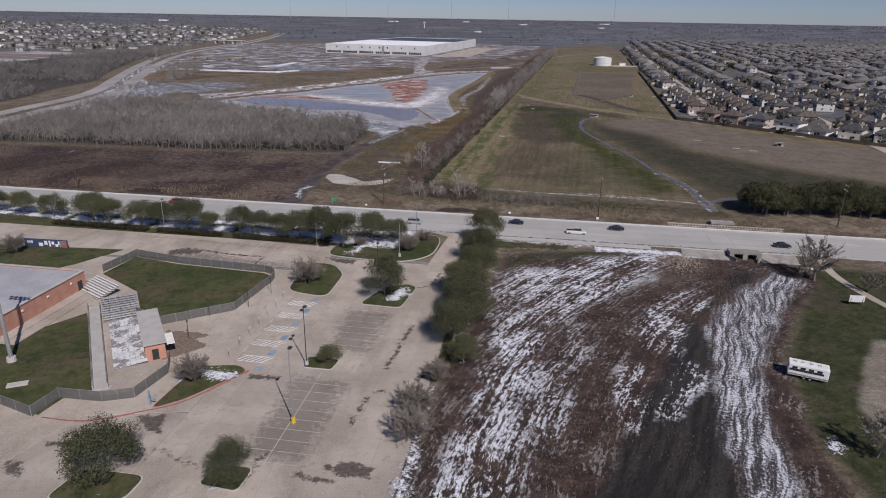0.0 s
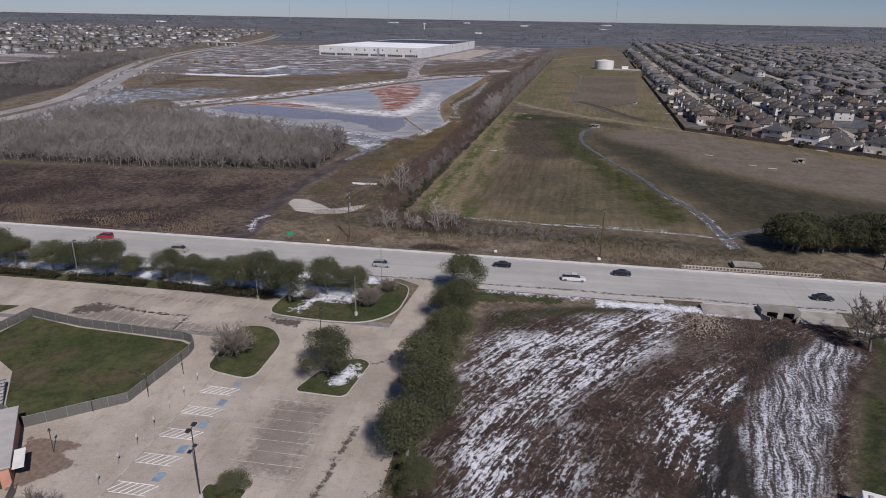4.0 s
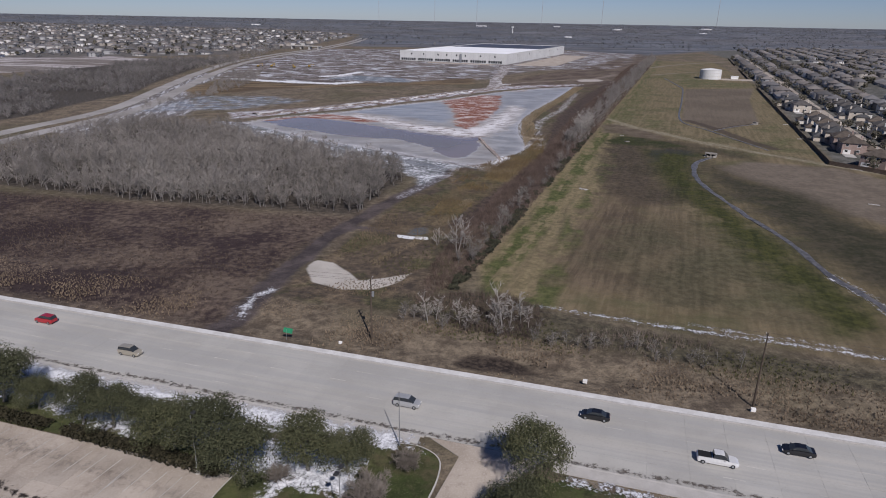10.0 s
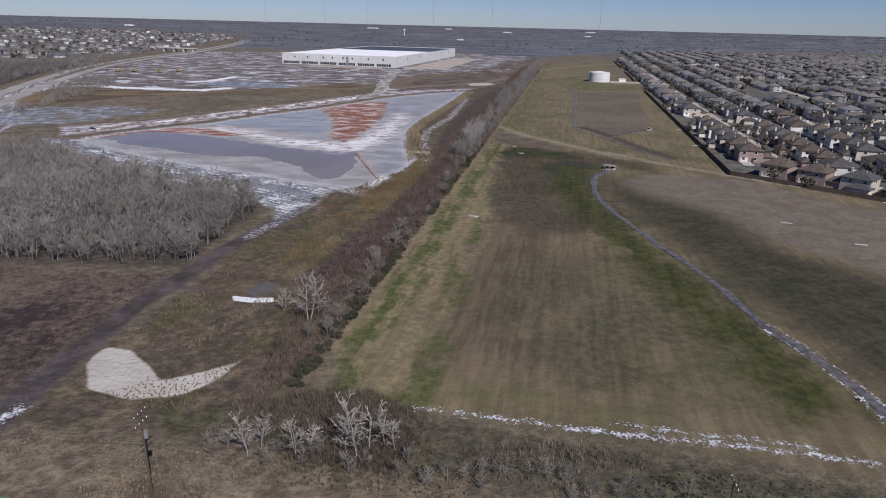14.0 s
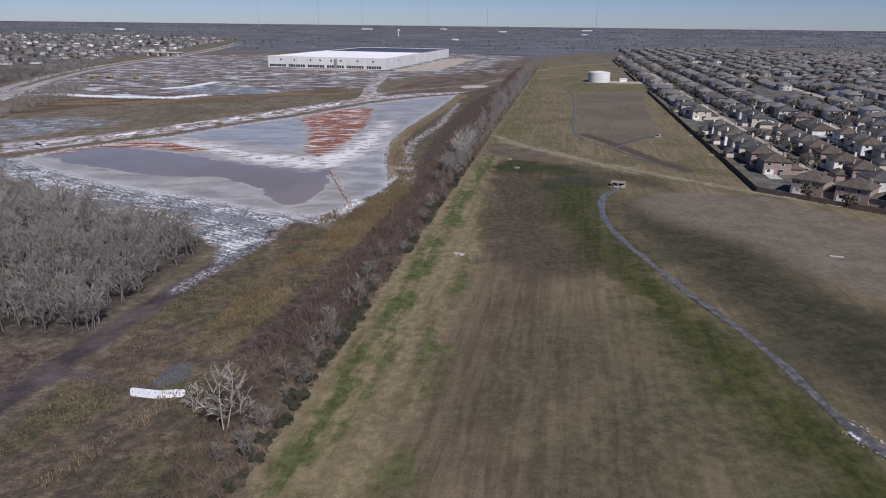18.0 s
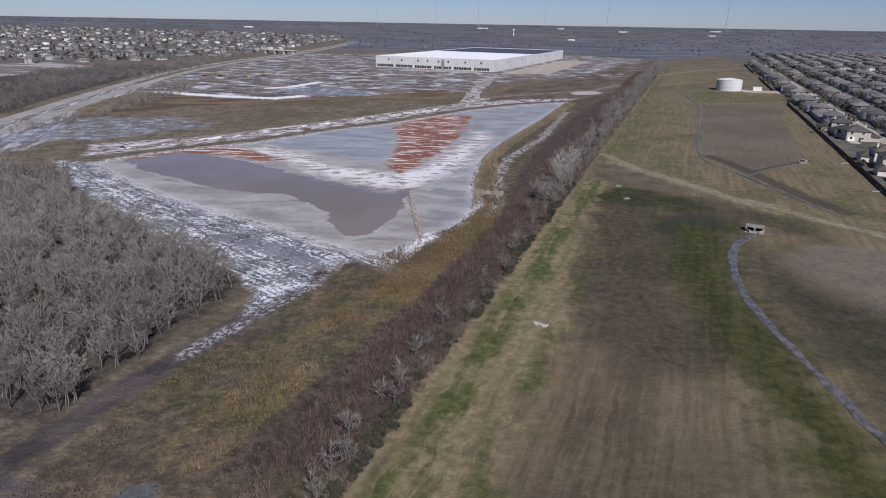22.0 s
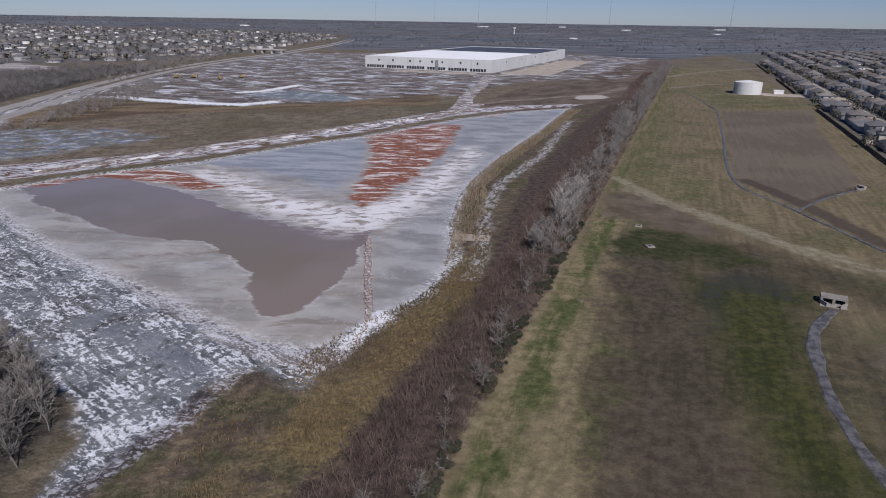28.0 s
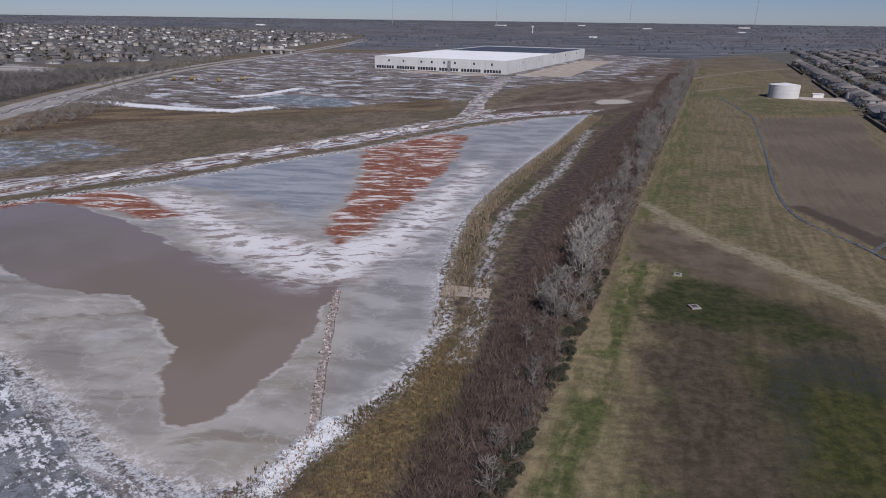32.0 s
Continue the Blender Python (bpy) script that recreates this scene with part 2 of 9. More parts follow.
M_CONC = lot_concrete()
def road_concrete():
    """Pale worn street concrete with long tyre lanes and a warmer sandy tone in patches."""
    n = Nodes("road_concrete", 0.85)
    along = n.map(n.pos, (0.02, 1, 1), math.atan(0.302))
    c = n.mix(n.step(n.noise(n.pos, 0.05, 6, 0.62), 0.36, 0.64), (0.352, 0.343, 0.318), (0.425, 0.416, 0.388))
    c = n.mix(n.step(n.noise(along, 0.55, 4, 0.6), 0.42, 0.60, 0, 0.55), c, (0.335, 0.335, 0.326))
    c = n.mix(n.step(n.noise(along, 0.28, 5, 0.6), 0.50, 0.66, 0, 0.5), c, (0.475, 0.450, 0.402))
    f = n.noise(n.pos, 2.5, 6, 0.7)
    c = n.mix(n.step(f, 0.5, 0.72, 0, 0.3), c, (0.27, 0.255, 0.235))
    c = n.mix(1.0, c, n.mix(n.rand(), (0.975, 0.975, 0.975), (1.025, 1.022, 1.018)), "MULTIPLY")
    n.bump(f, 0.1, 0.02)
    return n.done(c)


M_ROADC = road_concrete()
M_KERB = grainy("kerb_concrete", (0.38, 0.365, 0.34), (0.47, 0.45, 0.425), 0.5, 5.0, 0.9, vary=0.05, world_pos=True)
M_WHITE = grainy("white_paint", (0.62, 0.62, 0.60), (0.74, 0.74, 0.72), 0.6, 6, 0.7)
M_BLUEP = grainy("blue_paint", (0.15, 0.235, 0.33), (0.26, 0.33, 0.39), 1.5, 6, 0.8, world_pos=True)
M_REDP = grainy("red_paint", (0.26, 0.085, 0.07), (0.34, 0.16, 0.14), 0.8, 6, 0.8)
M_YELLOW = grainy("yellow_paint", (0.60, 0.40, 0.03), (0.68, 0.48, 0.06), 1.0, 6, 0.6)
M_SNOW = grainy("old_snow", (0.62, 0.64, 0.67), (0.80, 0.81, 0.83), 0.5, 4.0, 0.75, world_pos=True, vary=0.05)


def lawn_material(name="lawn_grass", ragged=False):
    """Mown winter grass: dull green with brown worn blotches and fine tufts."""
    n = Nodes(name, 0.95, 0, 0.2)
    t, f = n.noise(n.pos, 0.5, 8, 0.72), n.noise(n.pos, 3.0, 5, 0.7)
    c = n.mix(n.step(n.noise(n.pos, 0.09, 5, 0.6), 0.36, 0.62), (0.040, 0.055, 0.018), (0.078, 0.086, 0.034))
    c = n.mix(n.step(n.noise(n.warp(n.pos, 4, 0.12), 0.10, 8, 0.70), 0.46, 0.62, 0, 0.85), c, n.mix(t, (0.075, 0.060, 0.036), (0.125, 0.100, 0.062)))
    c = n.mix(n.step(n.noise(n.warp(n.pos, 6, 0.1), 0.22, 8, 0.72), 0.53, 0.64, 0, 0.7), c, (0.022, 0.028, 0.011))
    c = n.mix(n.step(t, 0.40, 0.62, 0, 0.55), c, (0.024, 0.030, 0.012))
    c = n.mix(n.step(f, 0.5, 0.72, 0, 0.5), c, (0.13, 0.115, 0.065))
    n.bump(f, 0.8, 0.08)
    if ragged:
        n.put(n.b.inputs["Alpha"], n.step(n.math("MULTIPLY_ADD", n.math("SUBTRACT", t, 0.5), 9.0, n.attr("inset")), 0.0, 0.7))
    return n.done(c)


M_GRASS = lawn_material()
M_TURF = lawn_material("ragged_turf", True)
M_STEEL = grainy("galvanised_steel", (0.34, 0.35, 0.36), (0.44, 0.45, 0.46), 1.0, 6, 0.5, 0.6)
M_DARKMETAL = grainy("dark_painted_metal", (0.035, 0.035, 0.038), (0.06, 0.06, 0.062), 1.0, 6, 0.5, 0.2)
M_WOODPOLE = grainy("pole_wood", (0.055, 0.042, 0.032), (0.10, 0.078, 0.06), 0.6, 8, 0.9)
M_BRICK = grainy("red_brick", (0.42, 0.20, 0.14), (0.52, 0.28, 0.205), 0.6, 9, 0.9)
M_ROOFGREY = grainy("grey_roofing", (0.27, 0.275, 0.29), (0.36, 0.365, 0.38), 0.15, 2, 0.8)
M_GLASS = Nodes("dark_glass", 0.08, 0, 0.6).done((0.03, 0.035, 0.04))
M_BLACK = Nodes("black_rubber", 0.8).done((0.015, 0.015, 0.016))
# near-black tone paints the shade inside culvert and drain openings
M_DARKHOLE = grainy("opening_shade", (0.05, 0.05, 0.05), (0.08, 0.078, 0.075), 0.8, 5, 0.9)


def ragged_snow(name="ragged_snow", thin=0.0):
    """Old snow that thins out in crumbs towards the edge of its sheet."""
    n = Nodes(name, 0.75)
    f = n.noise(n.pos, 2.0, 10, 0.8)
    e = n.math("MULTIPLY_ADD", n.math("SUBTRACT", f, 0.52), 9.0, n.math("MULTIPLY_ADD", n.math("SUBTRACT", n.noise(n.pos, 0.4, 4), 0.5), 3.5, n.math("SUBTRACT", n.math("MULTIPLY", n.math("MINIMUM", n.attr("inset"), 3.0), 0.8), thin)))
    n.put(n.b.inputs["Alpha"], n.step(e, 0.25, 0.5))
    n.bump(f, 0.4, 0.1)
    return n.done(n.mix(n.step(e, 0.3, 1.6), (0.40, 0.41, 0.44), n.mix(n.step(f, 0.4, 0.6), (0.58, 0.59, 0.62), (0.78, 0.79, 0.81))))


M_RAGSNOW = ragged_snow()
M_THINSNOW = ragged_snow("thin_snow", 0.4)


def ragged_stain(name, a, b, most, rag=1.6, soft=0.7):
    n = Nodes(name, 0.7)
    f = n.noise(n.pos, 0.9, 8, 0.7)
    e = n.math("MULTIPLY_ADD", n.math("SUBTRACT", f, 0.5), rag * 2, n.attr("inset"))
    n.put(n.b.inputs["Alpha"], n.step(e, -0.1, soft, 0.0, most))
    return n.done(n.mix(n.step(n.noise(n.pos, 1.6, 5), 0.35, 0.65), a, b))


M_DAMP_SHADE = ragged_stain("damp_and_shade_concrete", (0.085, 0.070, 0.062), (0.14, 0.118, 0.102), 0.75, 2.4)
M_WASH = ragged_stain("dried_mud", (0.17, 0.125, 0.095), (0.24, 0.185, 0.145), 0.9)
M_TYRE = ragged_stain("tyre_darkened_concrete", (0.17, 0.150, 0.130), (0.23, 0.205, 0.180), 0.36, 5.0, 3.0)
M_LINE = grainy("faded_line_paint", (0.36, 0.34, 0.31), (0.50, 0.48, 0.45), 0.5, 5, 0.8, world_pos=True)


# ---- ground ----
def sdf(px, py, poly):
    """Signed distance to a polygon, positive inside, for arrays of points."""
    best, inside = np.full(px.shape, 1e9), np.zeros(px.shape, bool)
    for (ax, ay), (bx, by) in zip(poly, poly[1:] + poly[:1]):
        dx, dy = bx - ax, by - ay
        t = np.clip(((px - ax) * dx + (py - ay) * dy) / (dx * dx + dy * dy), 0, 1)
        best = np.minimum(best, np.hypot(px - ax - t * dx, py - ay - t * dy))
        if ay != by:
            inside ^= ((ay > py) != (by > py)) & (px < dx * (py - ay) / dy + ax)
    return np.where(inside, best, -best)


def sheet(name, poly, z, material, rise=0.0, cell=0.35, spill=1.0):
    """A thin sheet over a polygon, carrying the distance from its edge; it swells towards the middle."""
    poly = [tuple(map(float, p)) for p in poly]
    ax, ay = np.array(poly).T
    x, y = np.meshgrid(np.arange(ax.min() - spill, ax.max() + spill + cell, cell), np.arange(ay.min() - spill, ay.max() + spill + cell, cell))
    d = sdf(x, y, poly)
    k = np.arange(x.size).reshape(x.shape)
    f = np.stack([k[:-1, :-1], k[:-1, 1:], k[1:, 1:], k[1:, :-1]], -1).reshape(-1, 4)
    f = f[(d.ravel() > -spill)[f].all(1)]
    used = np.unique(f)
    back = np.zeros(x.size, int)
    back[used] = np.arange(len(used))
    zz = z + rise * np.clip(d / 1.5, 0, 1) * (0.7 + 0.3 * np.sin(x * 2.1) * np.sin(y * 1.7 + x))
    me = joined_mesh(name, [(np.stack([x.ravel(), y.ravel(), zz.ravel()], -1)[used], back[f])])
    me.attributes.new("inset", "FLOAT", "POINT").data.foreach_set("value", d.ravel()[used].astype(np.float32))
    me.polygons.foreach_set("use_smooth", [True] * len(me.polygons))
    return part(name, me, material)


def strip_x(y):
    """The east edge of the hedgerow."""
    return 8 + (y - 278) * 0.3705


def band(points, w):
    """A polygon of even width round a line."""
    p = [Vector(q) for q in points]
    left, right = [], []
    for i, c in enumerate(p):
        d = (p[min(i + 1, len(p) - 1)] - p[max(i - 1, 0)]).normalized()
        left.append((c.x - d.y * w / 2, c.y + d.x * w / 2))
        right.append((c.x + d.y * w / 2, c.y - d.x * w / 2))
    return left + right[::-1]


POND = [(-118, 519), (-90, 490), (-55, 458), (-37, 446), (-17, 432), (1, 417), (15, 410), (24, 412), (29, 420), (40, 438), (47, 460), (46, 490), (50, 528), (60, 566), (75, 610), (97, 669), (136, 780), (92, 752), (54, 716), (3, 648), (-30, 615), (-64, 573), (-90, 553), (-104, 540)]
WOODS = [(-205, 400), (-204, 366), (-161, 360), (-110, 343), (-73, 336), (-27, 328), (-24, 343), (-16, 370), (-13, 385), (-29, 403), (-64, 434), (-92, 456), (-110, 490), (-150, 512), (-190, 510)]
FENCE_A, FENCE_B, FENCE_C = (544, 1372), (182, 420), (290, 262)
ZONES = {
    "woodfloor": WOODS,
    "westwood": [(-265, 300), (-258, 420), (-262, 500), (-255, 536), (-256, 601), (-249, 666), (-266, 742), (-296, 958), (-287, 1100), (-360, 1115), (-402, 1006), (-425, 880), (-395, 715), (-455, 640), (-700, 570), (-900, 450), (-700, 300)],
    "palelots": [(-486, 812), (-394, 870), (-398, 1080), (-501, 1140), (-560, 1073), (-950, 1010), (-950, 830)],
    "hwysnow": [(-208, 476), (-212, 560), (-236, 700), (-262, 870), (-240, 880), (-220, 750), (-196, 640), (-172, 590), (-163, 549), (-177, 508), (-190, 462)],
    "gold": [(-12, 317), (-5, 328), (0, 344), (7, 366), (17, 383), (24, 398), (31, 413), (38, 427), (44, 448), (48, 462), (56, 466), (53, 446), (49, 428), (38, 402), (25, 374), (13, 346), (6, 329), (1, 318)],
    "redbrush": [(1, 318), (13, 346), (25, 374), (38, 402), (52, 435), (62, 490), (80, 560), (128, 700), (190, 850), (205, 840), (120, 590), (80, 494), (66, 440), (47, 387), (36, 358), (28, 336), (22, 318)],
    "soilnorth": [(69, 788), (102, 884), (141, 953), (236, 1134), (427, 1531), (398, 1365), (225, 900), (175, 809), (131, 774), (71, 751)],
    "dirtroad": [band([(60, 786), (96, 821), (178, 878), (222, 948)], 9.0)],
    "sandpile": [(154, 836), (152, 850), (160, 866), (180, 872), (184, 858), (176, 842)],
    "yardpool": [(-119, 822), (-88, 868), (-37, 842), (-25, 792), (-72, 803)],
    "darkfield": [(-250, 262), (-240, 345), (-205, 362), (-110, 340), (-73, 333), (-30, 324), (-44, 268), (-46, 245), (-150, 278)],
    "corridor": [(-40, 262), (-12, 352), (9, 404), (29, 416), (47, 455), (52, 528), (76, 606), (138, 778), (185, 860), (240, 1010), (295, 1045), (122, 600), (50, 403), (8, 290), (-10, 255)],
    "field": [(10, 262), (10, 284), (98, 521), (262, 964), (372, 1260), (470, 1260), (342, 837), (236, 562), (184, 416), (240, 335), (330, 200), (110, 222), (60, 243)],
    "greencreek": [(103, 456), (108, 449), (123, 447), (130, 440), (118, 417), (108, 392), (103, 340), (102, 300), (98, 245), (84, 248), (86, 300), (90, 344), (92, 380), (96, 410), (102, 434)],
    "darkcreek": [(122, 418), (126, 412), (127, 390), (139, 368), (141, 350), (137, 330), (150, 300), (170, 268), (200, 228), (106, 238), (107, 300), (110, 361), (112, 388)],
    "sand": [(124, 408), (146, 424), (180, 412), (206, 350), (262, 290), (330, 195), (210, 225), (160, 288), (148, 318), (136, 355)],
    "swale": [band([(113, 560), (122, 522), (133, 501), (142, 478), (152, 466), (161, 447), (172, 432), (196, 400)], 5.0), band([(112, 540), (119, 522), (127, 507), (136, 487), (150, 455)], 2.2)],
    "plow": [(244, 773), (322, 794), (268, 687), (214, 557), (181, 528), (166, 517), (164, 561)],
    "yard": [(-225, 800), (-100, 762), (-40, 786), (40, 830), (75, 900), (135, 1000), (255, 1055), (420, 1500), (300, 1600), (-240, 1500), (-262, 1000)],
    "bank": [(-128, 530), (-106, 552), (-66, 586), (-33, 628), (0, 662), (50, 728), (92, 766), (140, 790), (150, 806), (86, 786), (40, 748), (-12, 682), (-42, 640), (-80, 600), (-140, 560)],
    "icepatch": [(-190, 650), (-138, 656), (-101, 632), (-130, 588), (-146, 573), (-200, 556)],
    "snowbank": [(-118, 519), (-90, 490), (-55, 458), (-37, 446), (-17, 432), (1, 417), (15, 410), (25, 410), (19, 396), (9, 403), (5, 399), (1, 388), (-3, 376), (-8, 366), (-9, 370), (-9, 380), (-15, 391), (-29, 403), (-62, 434), (-104, 478), (-138, 523)],
    "mud": [(62, 188), (16, 190), (2, 158), (-6, 140), (-14, 118), (-24, 95), (-42, 40), (40, 40), (38, 80), (43, 105), (55, 130), (70, 147), (90, 165), (86, 178)],
    "wetmud": [(73, 171), (76, 168), (64, 161), (55, 154), (47, 147), (46, 142), (43, 133), (38, 125), (37, 120), (34, 113), (27, 100), (14, 70), (-6, 60), (4, 92), (10, 105), (15, 109), (21, 116), (25, 123), (32, 131), (39, 139), (44, 146), (54, 154), (61, 162), (70, 171)],
    "snoweast": [(57, 154), (64, 160), (80, 169), (84, 164), (71, 152), (59, 140), (49, 128), (43, 118), (39, 109), (35, 98), (31, 84), (22, 86), (29, 103), (33, 113), (37, 122), (42, 131), (46, 142)],
    "snowmid": [(31, 142), (39, 153), (51, 164), (57, 160), (50, 150), (42, 142), (35, 133), (30, 133)],
    "snowsouth": [(16, 112), (18, 121), (23, 130), (29, 130), (22, 121), (18, 111)],
    "snowwest": [(11, 178), (30, 181), (49, 187), (62, 187), (56, 178), (44, 168), (26, 156), (16, 147), (10, 137), (4, 124), (1, 115), (-2, 106), (-9, 86), (-20, 86), (-12, 107), (-5, 121), (-1, 135), (4, 147), (6, 162)],
    "eastlawn": [(92, 172), (72, 148), (56, 130), (45, 110), (42, 92), (60, 60), (160, 60), (180, 150), (118, 165)],
    "gravel": [(78, 134), (69, 126), (57, 113), (54, 100), (66, 86), (110, 90), (120, 130)],
    "pondedge": POND,
    "silt": [(-35, 281), (-33, 286), (-28, 284), (-24, 279), (-20, 272.5), (-14, 274), (-7, 278), (-11, 271), (-16, 267), (-24, 267), (-31, 271)],
    "upper": [(100, 524), (262, 964), (372, 1260), (470, 1260), (342, 837), (236, 562), (184, 425), (150, 468)],
    "darksoil": [(64, 362), (66, 385), (74, 410), (84, 446), (94, 464), (104, 458), (100, 436), (95, 414), (89, 380), (84, 350), (72, 345)],
    "ditch": [(-12, 264), (14, 266), (24, 256), (42, 247), (57, 241), (75, 233), (97, 224), (97, 216), (59, 231), (26, 240), (4, 247)],
    "track": [band([(-52, 226), (-44, 250), (-40, 274), (-33, 305), (-18, 344), (-6, 370), (4, 396)], 6.0), band([(-27, 316), (-19, 313), (-12, 307.5), (-7, 305)], 2.6)],
    "icetrack": band([(-15, 350), (-6, 368), (4, 388), (8, 402), (18, 404), (26, 410)], 2.6),
    "icyditch": band([(124, 715), (88, 596), (66, 545), (58, 510), (56, 484), (54, 462), (50, 446)], 4.0),
    "northgreen": [(91, 477), (104, 490), (115, 485), (124, 472), (129, 461), (117, 456), (108, 460), (99, 464), (90, 466)],
    "brownfield": [(38, 304), (48, 328), (69, 383), (78, 416), (88, 448), (94, 463), (104, 459), (99, 434), (89, 405), (85, 380), (84, 344), (82, 323), (76, 298), (62, 262), (24, 272)],
    "southolive": [(50, 262), (42, 290), (58, 322), (90, 332), (101, 300), (98, 245), (84, 246), (62, 254)],
    "dampfield": [(66, 362), (70, 392), (80, 425), (90, 470), (108, 492), (134, 474), (158, 446), (150, 424), (135, 441), (119, 418), (106, 380), (104, 345), (84, 345)],
    "bluewet": [(108, 449), (113, 453), (121, 454), (129, 448), (124, 436), (116, 441), (109, 440), (103, 423), (98, 419)],
    "rust": [(18, 380), (23, 394), (31, 404), (33, 419), (40, 438), (46, 460), (50, 470), (48, 440), (42, 414), (34, 396), (28, 376)],
    "pinkstrip": [(-100, 502), (-79, 486), (-50, 462), (-30, 443), (-2, 421), (16, 411), (27, 410), (24, 403), (14, 404), (3, 411), (-9, 421), (-36, 443), (-73, 470)],
    "bluepool": [(-33, 420), (-28, 426), (-15, 417), (-4, 410), (4, 401), (-2, 399), (-15, 411), (-24, 413)],
    "snowisle": [(22, 117), (28, 124), (34, 131), (38, 128), (35, 122), (30, 117), (25, 113), (21, 114)],
    "snowspeck": [(14, 140), (22, 148), (18, 136), (12, 122), (6, 110), (0, 110), (6, 126)],
    "verge": [(19, 190), (58, 189), (60, 186), (30, 186), (13, 181)],
    "snowrim": [(-8, 118), (-1, 135), (1, 135), (-6, 117), (-16, 95), (-19, 95)],
    "mound": [[(51, 186), (64, 187), (66, 176), (52, 163), (44, 166)], [(31, 179), (45, 191), (47, 188), (38, 176), (30, 174)]],
    "ditchpool": [(2, 233), (6, 237), (10, 236), (17, 232), (19, 228), (3, 231)],
    "upgreen": [[(120, 560), (129, 590), (229, 840), (212, 770), (145, 590), (128, 534), (118, 548)], [(130, 560), (150, 580), (150, 535), (127, 522)], [(208, 538), (224, 549), (207, 512), (198, 509)], [(191, 491), (203, 497), (184, 459), (173, 450), (178, 466)], [(263, 940), (315, 985), (322, 920), (318, 863), (341, 830), (314, 800), (250, 790), (258, 853)], [(150, 462), (160, 452), (172, 436), (168, 428), (150, 446)]],
    "upbare": [(102, 534), (116, 535), (126, 508), (132, 483), (107, 492), (96, 503)],
    "upbank": [band([(166, 559), (169, 538), (171, 517), (172, 480), (176, 455)], 7.0), band([(169, 519), (186, 533), (212, 551)], 3.0)],
    "uptrack": [band([(263, 946), (318, 993), (361, 1014)], 6.0), band([(305, 1085), (400, 1195), (509, 1280)], 9.0), band([(262, 880), (300, 900), (318, 890)], 4.0)],
    "tanbank": [(-193, 647), (-149, 712), (-57, 752), (36, 788), (44, 870), (-30, 796), (-100, 766), (-215, 790), (-225, 700)],
    "gapool": [(-10, 308), (-8, 315), (-4, 316), (-4, 309)],
    "homes": [(184, 420), (240, 562), (345, 837), (548, 1372), (620, 1700), (1200, 2050), (2600, 2000), (2600, 300), (400, 120), (294, 262)],
    "westhomes": [(-330, 1250), (-290, 1600), (-300, 2600), (-700, 3000), (-2600, 3000), (-2600, 900), (-900, 900), (-520, 1080)],
    "hazyfarwood": [(400, 1420), (640, 1720), (1200, 2080), (2700, 2030), (3500, 2500), (3500, 5000), (-3500, 5000), (-3500, 3050), (-700, 3050), (-290, 2700), (-200, 1650), (300, 1640)],
}


def axis(spans):
    out = []
    for a, b, n in spans:
        out += list(np.linspace(a, b, n, endpoint=False))
    return np.array(out + [spans[-1][1]])


gx = axis([(-4800, -1200, 36), (-1200, -300, 60), (-300, 340, 256), (340, 1300, 64), (1300, 4900, 36)])
gy = axis([(-900, 40, 20), (40, 840, 320), (840, 1700, 108), (1700, 2700, 50), (2700, 5000, 56)])
GX, GY = np.meshgrid(gx, gy)
PX, PY = GX.ravel(), GY.ravel()


def rise(x, y):
    """The land lifts slowly far out, so that it meets the sky at eye level."""
    r = np.hypot(x - 10, y - 200)
    k = np.clip((r - 2300) / 2400, 0, 1)
    return 47 * k ** 1.25


pond_d = sdf(PX, PY, POND)
PZ = rise(PX, PY) - 0.8 * np.clip((pond_d + 2) / 6, 0, 1)
bump_z = np.sin(PX * 0.11 + 1.3 * np.sin(PY * 0.07)) * np.sin(PY * 0.13 + PX * 0.03) * 0.10
road_q = -PX * SA + (PY - 209.3) * CA
near_built = (road_q < 22)
PZ += np.where(near_built | (pond_d > -4), 0, bump_z)
PZ += np.where((PX < strip_x(PY) - 2) & (PX > strip_x(PY) - 9) & (PY > 285) & (PY < 1200), 0.5, 0)
PZ += np.where((road_q > 24) & (road_q < 30), -0.5, 0)
built_s = PX * CA + (PY - 209.3) * SA
PZ = np.where((road_q < 0) & (built_s < 12), -0.06, PZ)
nx, ny = len(gx), len(gy)
idx = np.arange(nx * ny).reshape(ny, nx)
faces = np.stack([idx[:-1, :-1], idx[:-1, 1:], idx[1:, 1:], idx[1:, :-1]], -1).reshape(-1, 4)
ground_me = joined_mesh("ground", [(np.stack([PX, PY, PZ], -1), faces)])
for zone, poly in ZONES.items():
    ground_me.attributes.new(zone, "FLOAT", "POINT").data.foreach_set("value", np.clip(np.max([sdf(PX, PY, [tuple(map(float, p)) for p in one]) for one in (poly if isinstance(poly[0], list) else [poly])], 0), -60, 60).astype(np.float32))
ground_me.attributes.new("across", "FLOAT", "POINT").data.foreach_set("value", np.clip((PX - strip_x(PY)) * 0.938, -300, 900).astype(np.float32))
ground_me.polygons.foreach_set("use_smooth", [True] * len(ground_me.polygons))


